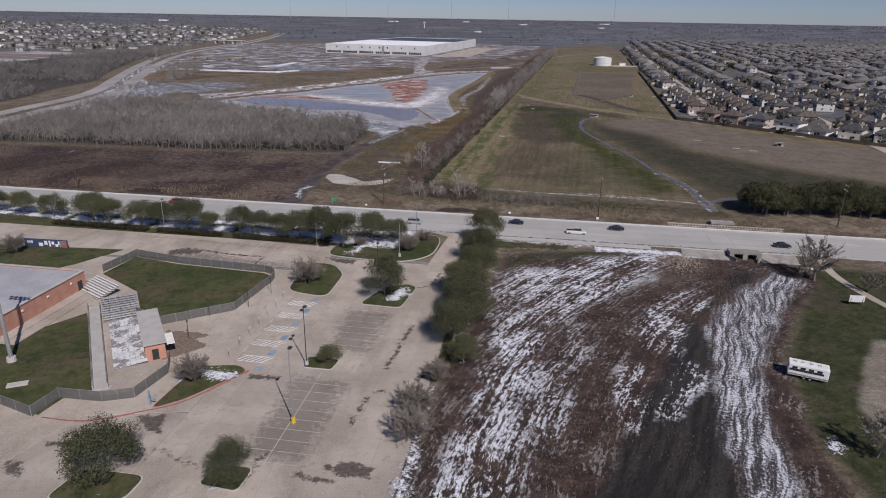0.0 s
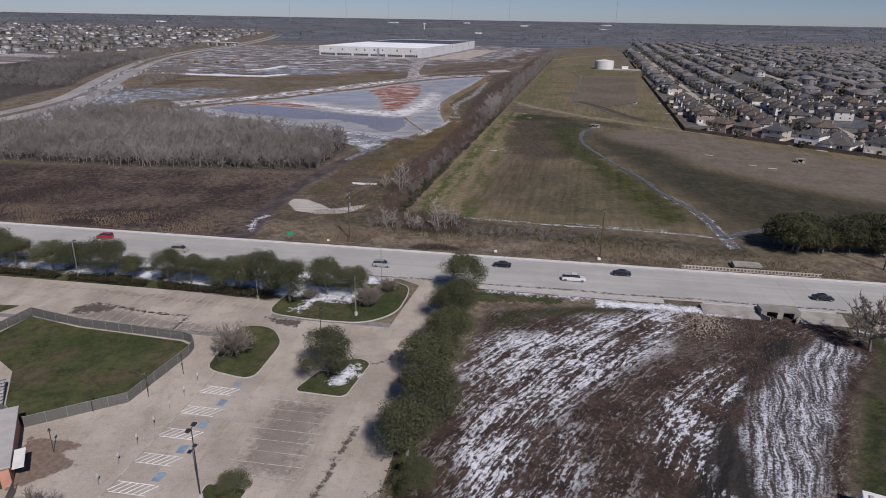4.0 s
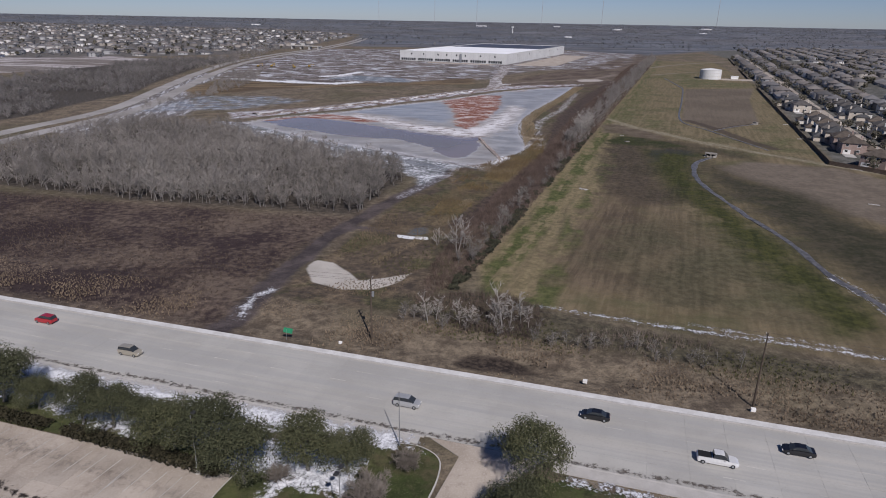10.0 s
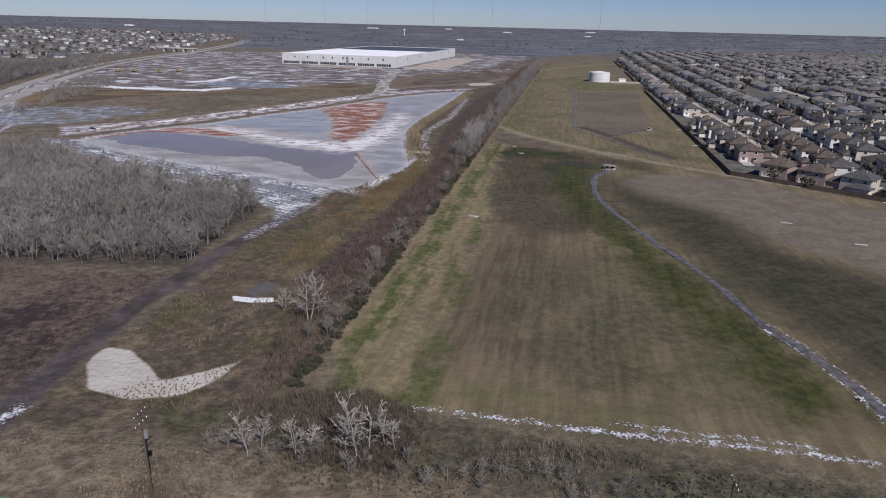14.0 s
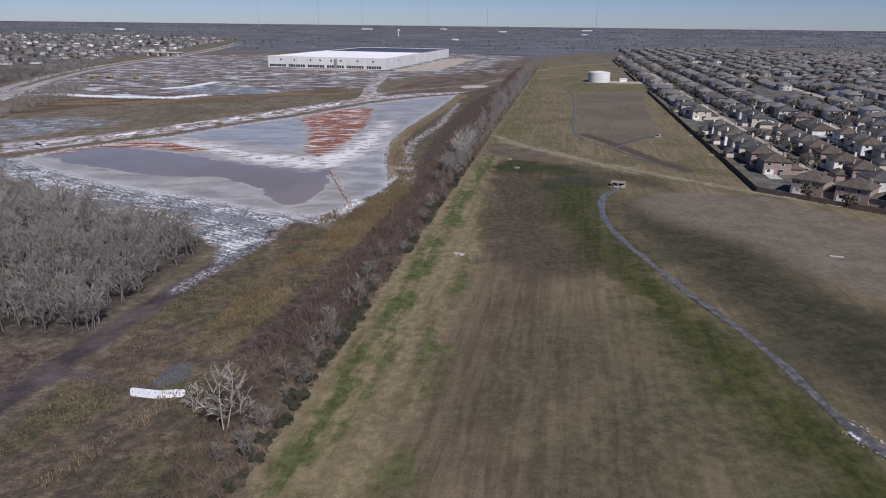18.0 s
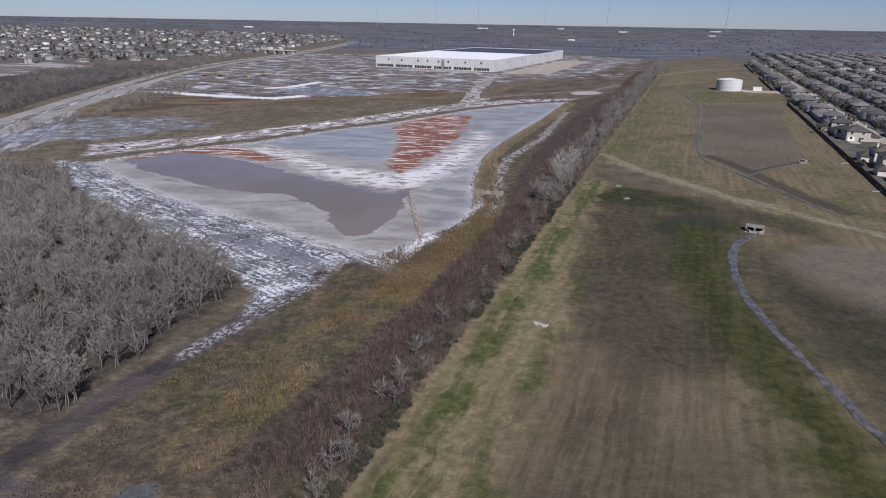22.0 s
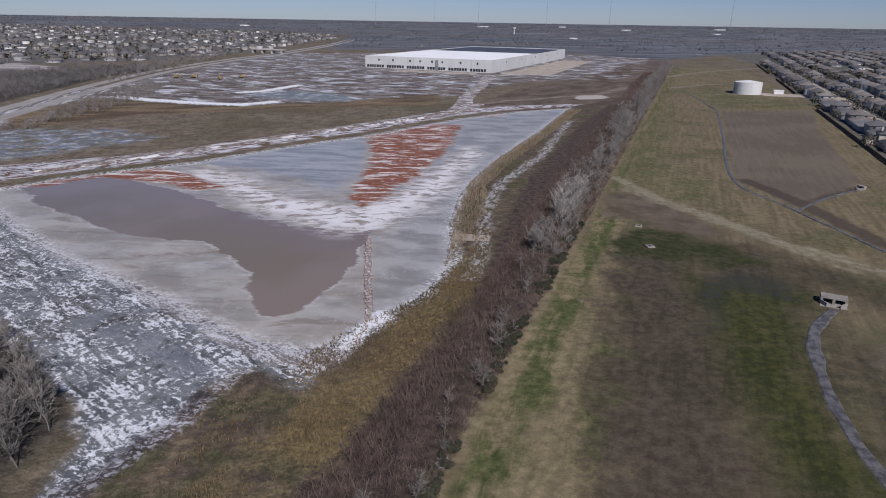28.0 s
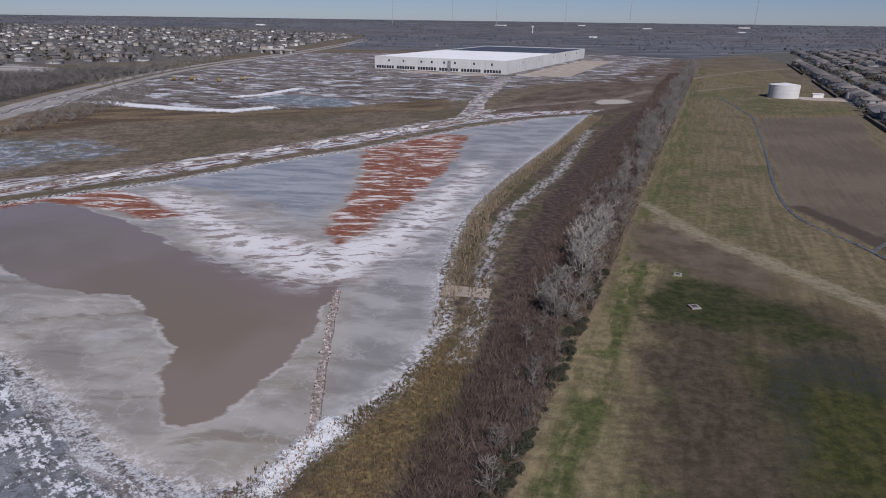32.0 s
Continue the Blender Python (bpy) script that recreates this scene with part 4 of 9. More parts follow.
    relief = n.math("ADD", tuft, n.math("MULTIPLY", fine, 0.5))
    if south:
        relief = n.math("MULTIPLY_ADD", sw, n.math("MULTIPLY", zone("mud", 2, 1), 1.6), relief)
    n.bump(n.math("MULTIPLY", relief, n.math("MULTIPLY_ADD", mown, -0.6, 1.0)), 1.0, 0.5)
    return n.done(c)


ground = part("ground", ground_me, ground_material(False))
ground_me.materials.append(ground_material(True))
ground_me.polygons.foreach_set("material_index", (road_q[faces].mean(1) < 8).astype(np.int32))
tagged(ground, "flat winter ground of brown grass, mud and old snow", "ground", kind="structure")

M_PALEWALK = grainy("pale_pavement", (0.50, 0.49, 0.47), (0.66, 0.655, 0.64), 0.4, 4, 0.9, world_pos=True, vary=0.05)
# ---- pond ----
RED_N = [(-11, 660), (20, 697), (54, 691), (46, 618), (36, 569), (25, 528), (16, 511), (10, 521), (12, 576), (4, 640)]
RED_NE = [(55, 750), (84, 763), (81, 732), (61, 726)]
RED_W = [(-121, 523), (-108, 541), (-90, 560), (-84, 568), (-68, 561), (-38, 535), (-46, 528), (-68, 540), (-90, 545), (-104, 530)]
BROWN = [(-112, 528), (-107, 543), (-83, 547), (-55, 529), (-25, 505), (0, 487), (22, 484), (22, 466), (19, 444), (15, 433), (9, 425), (5, 425), (-1, 438), (-4, 449), (-13, 460), (-24, 471), (-35, 472), (-53, 480), (-66, 489), (-82, 500), (-94, 508), (-99, 518)]
CHURN = [(-57, 570), (-15, 525), (11, 508), (24, 520), (40, 569), (57, 622), (62, 608), (49, 548), (37, 508), (26, 485), (14, 482), (-10, 498), (-37, 532), (-59, 549)]
BLUE = [(-74, 577), (-7, 638), (5, 627), (9, 552), (2, 534), (-34, 564)]
wx, wy = np.meshgrid(np.arange(-134, 152, 2.0), np.arange(398, 800, 2.0))
pidx = np.arange(wx.size).reshape(wx.shape)
pf = np.stack([pidx[:-1, :-1], pidx[:-1, 1:], pidx[1:, 1:], pidx[1:, :-1]], -1).reshape(-1, 4)
keep = (sdf(wx, wy, [tuple(map(float, p)) for p in POND]) > -6).ravel()
pf = pf[keep[pf].all(1)]
pond_me = joined_mesh("pond", [(np.stack([wx.ravel(), wy.ravel(), np.full(wx.size, -0.35)], -1), pf)])
for zone, poly in (("pondedge", POND), ("red_n", RED_N), ("red_w", RED_W), ("brown", BROWN), ("churn", CHURN), ("blue", BLUE), ("red_ne", RED_NE)):
    pond_me.attributes.new(zone, "FLOAT", "POINT").data.foreach_set("value", np.clip(sdf(wx.ravel(), wy.ravel(), [tuple(map(float, p)) for p in poly]), -40, 40).astype(np.float32))


def pond_material():
    n = Nodes("frozen_pond", 0.5, 0, 0.34)
    mid, fine = n.noise(n.pos, 0.05, 5), n.noise(n.pos, 0.5, 5)
    wv = n.warp(n.pos, 14, 0.05)
    rip = n.noise(n.map(wv, (0.55, 1.0, 1), radians(6)), 0.10, 8, 0.62)
    edge = n.math("MULTIPLY_ADD", n.math("SUBTRACT", rip, 0.5), 2.2, n.math("SUBTRACT", mid, 0.5))

    def zone(name, soft, rag):
        return n.step(n.math("MULTIPLY_ADD", edge, rag, n.attr(name)), -soft, soft)

    wave = n.noise(n.map(n.warp(n.pos, 9, 0.06), (0.22, 1.0, 1), radians(4)), 0.16, 9, 0.66)
    ice = n.mix(n.step(rip, 0.36, 0.64), (0.275, 0.248, 0.212), (0.40, 0.375, 0.338))
    ice = n.mix(n.step(wave, 0.45, 0.36, 0, 0.75), ice, (0.20, 0.165, 0.13))
    ice = n.mix(n.math("MULTIPLY", n.step(wave, 0.53, 0.62), n.step(rip, 0.42, 0.58, 0.2, 0.8)), ice, (0.50, 0.485, 0.465))
    east = n.step(n.split(n.pos)[0], 20, 34)
    ice = n.mix(n.math("MULTIPLY", n.math("MAXIMUM", east, n.step(mid, 0.42, 0.6, 0, 0.5)), 0.75), ice, n.mix(n.step(rip, 0.40, 0.60), (0.225, 0.225, 0.225), (0.365, 0.365, 0.362)))
    br = n.mix(n.step(n.noise(n.pos, 0.018, 4), 0.4, 0.6), (0.190, 0.155, 0.116), (0.222, 0.180, 0.152))
    br = n.mix(n.step(n.attr("churn"), -26, -2, 0, 0.55), br, (0.205, 0.160, 0.156))
    c = n.mix(zone("brown", 0.6, 4), ice, br)
    rimline = n.step(n.math("ABSOLUTE", n.math("MULTIPLY_ADD", edge, 4.0, n.attr("brown"))), 0.15, 0.75, 1, 0)
    c = n.mix(n.math("MULTIPLY", rimline, n.step(wave, 0.46, 0.54, 0, 0.6)), c, (0.50, 0.48, 0.46))
    c = n.mix(zone("blue", 4, 7), c, n.mix(n.step(wave, 0.38, 0.60), (0.215, 0.225, 0.24), (0.36, 0.368, 0.38)))
    ch = n.noise(n.map(wv, (0.4, 1.0, 1), radians(-8)), 0.30, 12, 0.75)
    mauve = n.mix(n.step(ch, 0.40, 0.52), (0.20, 0.155, 0.155), (0.36, 0.335, 0.34))
    zc = zone("churn", 9, 9)
    c = n.mix(n.math("MULTIPLY", zc, 0.7), c, mauve)
    c = n.mix(n.math("MULTIPLY", zc, n.step(n.math("MULTIPLY_ADD", n.step(n.attr("churn"), 0, 9), 0.045, ch), 0.475, 0.535)), c, (0.68, 0.67, 0.68))
    red = n.mix(n.step(fine, 0.35, 0.7), (0.175, 0.062, 0.036), (0.265, 0.108, 0.062))
    swell = n.noise(n.map(n.warp(n.pos, 6, 0.09), (0.22, 1.0, 1), radians(3)), 0.27, 11, 0.74)
    red = n.mix(n.step(swell, 0.525, 0.560), red, (0.60, 0.565, 0.55))
    zr = n.math("MAXIMUM", zone("red_n", 2, 8), n.math("MAXIMUM", zone("red_w", 2, 5), n.math("MULTIPLY", zone("red_ne", 4, 6), 0.7)))
    c = n.mix(n.math("MULTIPLY", zr, n.step(n.noise(n.pos, 0.09, 8, 0.7), 0.30, 0.42, 0.55, 1.0)), c, red)
    flecks = n.math("MULTIPLY", n.step(n.attr("pondedge"), 0.5, 5.0, 1.0, 0.0), n.step(n.noise(n.pos, 0.9, 9, 0.78), 0.48, 0.56))
    c = n.mix(flecks, c, (0.60, 0.59, 0.60))
    vein = n.math("MULTIPLY", n.step(n.math("ABSOLUTE", n.math("SUBTRACT", n.noise(n.pos, 0.06, 6, 0.6), 0.5)), 0.0, 0.012, 1.0, 0.0), 0.35)
    c = n.mix(n.math("MULTIPLY", vein, n.step(n.attr("brown"), -4, 0, 1, 0)), c, (0.50, 0.48, 0.46))
    rough = n.math("MULTIPLY_ADD", zone("brown", 0.8, 5), -0.16, n.step(n.math("MAXIMUM", zr, zc), 0.1, 0.6, 0.34, 0.7))
    n.bump(rip, 0.08, 0.1)
    return n.done(c, rough)


tagged(part("pond_ice", pond_me, pond_material()), "half-frozen detention pond with brown water and red mud", "pond", kind="structure")
M_RUBBLE = grainy("rocky_spoil", (0.13, 0.088, 0.072), (0.50, 0.45, 0.43), 1.1, 2.6, 0.95, world_pos=True, vary=0.4, by="isl")
DIKE = [(27, 411), (28.2, 424), (26.4, 440), (24, 460), (22.4, 477)]
bm = ribbon(DIKE, 1.7, -0.5, 0.15, 0.8, 0.4)
stone_rng = np.random.RandomState(77)
for k in range(420):
    t = stone_rng.uniform(0, 3.999)
    a, b = Vector(DIKE[int(t)]), Vector(DIKE[int(t) + 1])
    c = a + (b - a) * (t % 1)
    r = stone_rng.uniform(0.10, 0.34)
    m = Matrix.Translation((c.x + stone_rng.normal(0, 0.42), c.y, stone_rng.uniform(0.0, 0.3))) @ Euler(stone_rng.uniform(0, 3, 3)).to_matrix().to_4x4()
    bmesh.ops.create_cube(bm, size=1.0, matrix=m @ Matrix.Diagonal((r * 1.6, r, r * 0.8, 1)))
dike = part("pond_dike", bm, M_RUBBLE)
tagged(dike, "narrow rubble dike reaching into the frozen pond", "dike", kind="structure")
tagged(sheet("snow_edge", [(23, 415), (27, 424), (29, 429), (33, 428), (34, 423), (29, 415), (27, 408), (21, 409)], 0.12, M_RAGSNOW, 0.12, spill=1.6), "white heap of snow at the foot of the dike", "snow", kind="structure")
weir = part("pond_outfall_path", prism([(46, 476), (57, 475), (58, 480), (47, 482)], -0.6, 0.12), M_CONC)
tagged(weir, "pale flat crossing beside the pond", "path", kind="structure")

# ---- tracks, creek, highway ----
M_WATER = grainy("creek_water", (0.045, 0.042, 0.041), (0.160, 0.154, 0.150), 0.55, 2.2, 0.42, world_pos=True, vary=0, bump=0.15, spec=0.4)
M_HWY = grainy("worn_highway", (0.23, 0.215, 0.20), (0.36, 0.345, 0.33), 0.03, 0.6, 0.9, world_pos=True, vary=0)


def snowy_track():
    """Churned dirt with crisp lines of snow between the ruts."""
    n = Nodes("snowy_track", 0.9)
    f = n.noise(n.map(n.warp(n.pos, 5, 0.07), (0.25, 1, 1), radians(-46)), 0.40, 6, 0.72)
    c = n.mix(n.step(n.noise(n.pos, 0.4, 6, 0.7), 0.40, 0.60), (0.105, 0.080, 0.070), (0.245, 0.215, 0.20))
    n.bump(f, 0.6, 0.3)
    return n.done(n.mix(n.step(f, 0.512, 0.54), c, n.mix(n.step(f, 0.51, 0.57), (0.34, 0.325, 0.32), (0.58, 0.57, 0.575))))


M_GREYTRACK = snowy_track()
CREEK = [(131, 432), (120, 420), (112, 402), (106, 378), (104, 339), (104, 305), (101, 280), (102, 265), (101, 251), (98, 239), (96, 229), (94, 222)]
tagged(part("creek", ribbon(CREEK, 2.25, 0.0, 0.14, 1.2, 0.6), M_WATER), "narrow dark creek across the field", "creek", kind="structure")
tagged(part("creek", ribbon([(96, 231), (108, 237), (119, 238), (150, 232), (200, 220)], 2.6, 0.0, 0.15, 2.5, 0.4), M_WATER), "narrow side arm of the creek", "creek", kind="structure")
for pts, w in (([(22, 258.5), (29, 256), (45, 250), (56, 246), (66, 243), (81, 238), (90, 234), (96, 229.5)], 1.5), ([(53, 250), (62, 246.8), (71, 243.6), (82, 239.6)], 1.1)):
    tagged(sheet("snow_edge", band(pts, w), 0.16, M_RAGSNOW, 0.1), "thin line of old snow at the field edge", "snow", kind="structure")
for off in (1.5, -1.5):
    for k in (5, 7):
        tagged(sheet("snow_edge", band([(x + off, y + 0.3 * off) for x, y in CREEK[k + 1:k + 5]], 1.0 if k == 7 else 0.6), 0.15, M_RAGSNOW, 0.08), "thin broken crust of snow along the creek", "snow", kind="structure")
tagged(part("concrete_ditch", ribbon([(266, 900), (250, 812), (241, 772), (201, 664), (162, 558), (164, 515), (170, 453)], 1.3, 0.0, 0.16, 6, 0.1), M_WATER), "narrow wet ditch around the brown field", "ditch", kind="structure")
tagged(part("concrete_ditch", ribbon([(164, 512), (184, 530), (204, 543)], 1.1, 0.0, 0.17, 6, 0.1), M_WATER), "narrow side ditch in the field", "ditch", kind="structure")
HWY = [(-262, 260), (-234, 390), (-222, 480), (-212, 570), (-232, 700), (-258, 870), (-275, 1050), (-268, 1250), (-240, 1500), (-225, 1900), (-232, 2300)]
for off in (-9, 9):
    tagged(part("highway", ribbon([(x + off, y) for x, y in HWY], 11, 0.0, 0.18, 12, 0.1), M_HWY), "pale divided highway curving into the distance", "road", kind="structure")
tagged(part("haul_road", ribbon([(49, 735), (58, 790), (64, 851), (82, 960), (96, 1060)], 13, 0.0, 0.2, 8, 0.4), M_GREYTRACK), "snowy haul road up to the warehouse", "track", kind="structure")
tagged(part("haul_road", ribbon([(-120, 552), (-92, 580), (-50, 628), (-10, 676), (48, 742), (70, 790)], 7, 0.0, 0.9, 6, 0.5), M_GREYTRACK), "snowy bank track above the pond", "track", kind="structure")
for pts, w in (([(-211, 801), (-172, 782), (-130, 768), (-100, 764), (-78, 786)], 14), ([(-128, 838), (-108, 856), (-90, 912)], 12)):
    tagged(sheet("snow_heap", band(pts, w), 0.1, M_RAGSNOW, 1.0, cell=1.2, spill=3.0), "long white heap of graded snow and sand", "snow", kind="structure")
tagged(part("silt_patch", prism(rounded([(-13, 308.4), (-8, 306.6), (-3.6, 306.4), (-3.4, 304.0), (-8, 304.2), (-12.4, 305.8)], 3, 0.8), -0.1, 0.14, 0.03), M_SNOW), "white strip of ice in the brush", "ice", kind="structure")

# ---- warehouse ----
WA = radians(-22.5)
WM = Matrix.Translation((100, 1098, 0)) @ Matrix.Rotation(WA, 4, "Z")
ware = empty("warehouse", WM, "long white tilt-up warehouse with dock doors", "warehouse")
M_TILT = grainy("tilt_up_panel", (0.55, 0.55, 0.54), (0.66, 0.66, 0.65), 0.03, 0.6, 0.8)
M_MEMBRANE = grainy("white_membrane", (0.74, 0.75, 0.76), (0.82, 0.82, 0.83), 0.02, 0.3, 0.6)
WL, WD, WH = 172, 400, 15
part("wall", boxm(-WL, 0, 0, 0.4, 0, WH), M_TILT, ware)
part("wall", boxm(-WL, 0, WD - 0.4, WD, 0, WH), M_TILT, ware)
part("wall", boxm(-0.4, 0, 0.4, WD - 0.4, 0, WH), M_TILT, ware)
part("wall", boxm(-WL, -WL + 0.4, 0.4, WD - 0.4, 0, WH), M_TILT, ware)
part("roof", boxm(-WL + 0.4, -0.4, 0.4, WD * 0.55, WH - 1.2, WH - 0.9), M_MEMBRANE, ware)
part("roof_deck", boxm(-WL + 0.4, -0.4, WD * 0.55, WD - 0.4, WH - 1.2, WH - 0.9), grainy("dark_roof_deck", (0.05, 0.06, 0.085), (0.08, 0.09, 0.12), 0.05, 1, 0.7), ware, "unfinished dark roof deck")
dock = boxm(-1.4, 1.4, -0.12, 0.1, 1.0, 4.4)
dock_me = part("dock_door", dock, M_GLASS, ware).data
bpy.data.objects.remove(bpy.data.objects["dock_door"])
for k in range(46):
    x = -168 + k * 3.55
    if k % 8 == 7:
        continue
    part("dock_door", dock_me, None, ware).location = (x, 0, 0)
panel_me = part("joint", boxm(-0.08, 0.08, -0.05, 0.05, 0, WH), M_ROOFGREY, ware).data
bpy.data.objects.remove(bpy.data.objects["joint"])
for k in range(1, 20):
    part("panel_joint", panel_me, None, ware).location = (-WL * k / 20, 0, 0)
for k in range(1, 34):
    o = part("panel_joint", panel_me, None, ware)
    o.matrix_local = Matrix.Translation((0, WD * k / 34, 0)) @ Matrix.Rotation(radians(90), 4, "Z")
win_me = part("window", boxm(-1.1, 1.1, -0.12, 0.1, 9.2, 11.6), M_GLASS, ware).data
bpy.data.objects.remove(bpy.data.objects["window"])
for x in (-152, -132, -108, -94, -78, -64, -40, -18):
    part("window", win_me, None, ware).location = (x, 0, 0)
for y in (60, 130, 200, 270, 340):
    o = part("window", win_me, None, ware)
    o.matrix_local = Matrix.Translation((0, y, 0)) @ Matrix.Rotation(radians(90), 4, "Z")
part("stair_tower", boxm(-72.5, -69.5, -1.6, 0, 0, 13), M_STEEL, ware)
tagged(part("warehouse_apron", prism([tuple((WM @ Vector(p))[:2]) for p in ((14, -10, 0), (70, 10, 0), (60, 330, 0), (14, 330, 0))], 0, 0.25), M_CONC), "wide pale concrete apron beside the warehouse", "pavement", kind="structure")
tagged(part("warehouse_apron", prism([tuple((WM @ Vector(p))[:2]) for p in ((-110, -34, 0), (-14, -30, 0), (-14, -10, 0), (-120, -12, 0))], 0, 0.25), M_CONC), "pale concrete pad before the warehouse docks", "pavement", kind="structure")

# ---- storage tank ----
tank = empty("storage_tank", pose(322, 906, 0), "round white steel water tank on the field", "tank")
M_TANK = grainy("white_tank_steel", (0.70, 0.70, 0.68), (0.78, 0.78, 0.76), 0.1, 1.0, 0.5)
part("shell", tubem((0, 0, 0), (0, 0, 10.5), 12, 12, 48), M_TANK, tank)
part("roof", tubem((0, 0, 10.5), (0, 0, 12.2), 12.1, 0.6, 48), M_TANK, tank)
for z in (3.5, 7.0, 10.4):
    part("band", tubem((0, 0, z), (0, 0, z + 0.12), 12.08, 12.08, 48), M_KERB, tank)
part("ladder", boxm(-12.4, -12.05, -0.3, 0.3, 0, 11), M_STEEL, tank)
shed = empty("pump_house", pose(352, 908, 0, 0, 0, -20), "small white pump house beside the tank", "shed")
part("wall", boxm(-4, 4, -3, 3, 0, 3.0), M_TANK, shed)
part("roof", boxm(-4.4, 4.4, -3.4, 3.4, 3.0, 3.4), M_MEMBRANE, shed)
tagged(part("service_yard", prism([(330, 888), (362, 880), (400, 850), (412, 862), (366, 905), (334, 912)], 0, 0.15), M_CONC), "pale service drive by the tank", "pavement", kind="structure")

# ---- road ----
road = empty("road", Matrix.Identity(4), "wide pale concrete street with five lanes", "road", kind="structure")
part("roadbed", prism(rpoly([(-420, 0.2), (420, 0.2), (420, 18.6), (-420, 18.6)]), -0.3, 0.02), M_ROADC, road)
M_JOINTDARK = grainy("joint_sealant", (0.17, 0.165, 0.155), (0.24, 0.23, 0.22), 0.5, 4, 0.9, world_pos=True, vary=0)
for q0, q1, wet in ((-0.15, 0.15, 0), (18.6, 18.9, 1)):
    for s0, s1 in ((-420, -3), (13, 44), (50, 420)) if not wet else ((-420, 420),):
        part("kerb", prism(rpoly([(s0, q0), (s1, q0), (s1, q1), (s0, q1)]), -0.1, 0.16, 0.03), M_KERB, road)
tagged(part("pavement_north", prism(rpoly([(-420, 18.9), (420, 18.9), (420, 20.4), (-420, 20.4)]), -0.2, 0.15), M_PALEWALK), "narrow pale pavement along the street", "pavement", kind="structure")
for s0 in range(-150, 100, 50):
    tagged(sheet("gutter_stain", rpoly(band([(s0 + k, 0.9 + 0.25 * math.sin((s0 + k) * 0.21)) for k in range(0, 51, 5)], 1.0)), 0.048, M_DAMP_SHADE, spill=0.8), "dark wet dirt in the gutter of the street", "stain", kind="structure")
line_me = part("lane_line", boxm(-1.5, 1.5, -0.06, 0.06, 0.0, 0.006), M_LINE).data
bpy.data.objects.remove(bpy.data.objects["lane_line"])
for q in (4.0, 7.6, 11.2, 14.8):
    for s in range(-130, 131, 12):
        o = part("lane_line", line_me, None, road)
        o.matrix_local = rpose(s + q, q, 0.042)
# concrete slabs of the carriageway, the stretch that is passed over
slab_me = part("slab", boxm(-2.98, 2.98, -1.82, 1.82, 0.0, 0.02), M_ROADC).data
bpy.data.objects.remove(bpy.data.objects["slab"])
for i in range(-22, 22):
    for k in range(5):
        o = part("slab", slab_me, None, road)
        o.matrix_local = rpose(i * 6 + 3, 2.12 + 3.66 * k, 0.018)

# ---- houses ----
ROOFS = [grainy("shingle_%s" % w, a, b, 0.5, 4.0, 0.95) for w, a, b in (("grey", (0.062, 0.057, 0.055), (0.105, 0.097, 0.092)), ("brown", (0.074, 0.060, 0.050), (0.122, 0.101, 0.084)), ("slate", (0.050, 0.050, 0.052), (0.085, 0.085, 0.088)))]
WALLS = [grainy("house_wall_%s" % w, a, b, 0.8, 6.0, 0.9) for w, a, b in (("tan", (0.48, 0.42, 0.35), (0.58, 0.52, 0.44)), ("brick", (0.29, 0.215, 0.185), (0.37, 0.285, 0.25)), ("cream", (0.66, 0.63, 0.57), (0.76, 0.73, 0.67)), ("grey", (0.44, 0.43, 0.41), (0.54, 0.53, 0.50)))]
M_TRIM = grainy("white_trim", (0.66, 0.65, 0.62), (0.76, 0.75, 0.72), 1.0, 8, 0.7)


def hip(x0, x1, y0, y1, z, h, over=0.5):
    """A hipped roof with eaves."""
    x0, x1, y0, y1 = x0 - over, x1 + over, y0 - over, y1 + over
    w, d = x1 - x0, y1 - y0
    if w > d:
        r = [(x0 + d / 2, (y0 + y1) / 2, z + h), (x1 - d / 2, (y0 + y1) / 2, z + h)]
    else:
        r = [((x0 + x1) / 2, y0 + w / 2, z + h), ((x0 + x1) / 2, y1 - w / 2, z + h)]
    b = [(x0, y0, z), (x1, y0, z), (x1, y1, z), (x0, y1, z)]
    e = [(x, y, z - 0.25) for x, y, z in b]
    v = b + r + e
    if w > d:
        f = [(0, 1, 5, 4), (1, 2, 5), (2, 3, 4, 5), (3, 0, 4)]
    else:
        f = [(0, 1, 4), (1, 2, 5, 4), (2, 3, 5), (3, 0, 4, 5)]
    f += [(0, 6, 7, 1), (1, 7, 8, 2), (2, 8, 9, 3), (3, 9, 6, 0), (9, 8, 7, 6)]
    bm = bmesh.new()
    vs = [bm.verts.new(p) for p in v]
    for k in f:
        bm.faces.new([vs[i] for i in k])
    bmesh.ops.recalc_face_normals(bm, faces=bm.faces)
    return bm


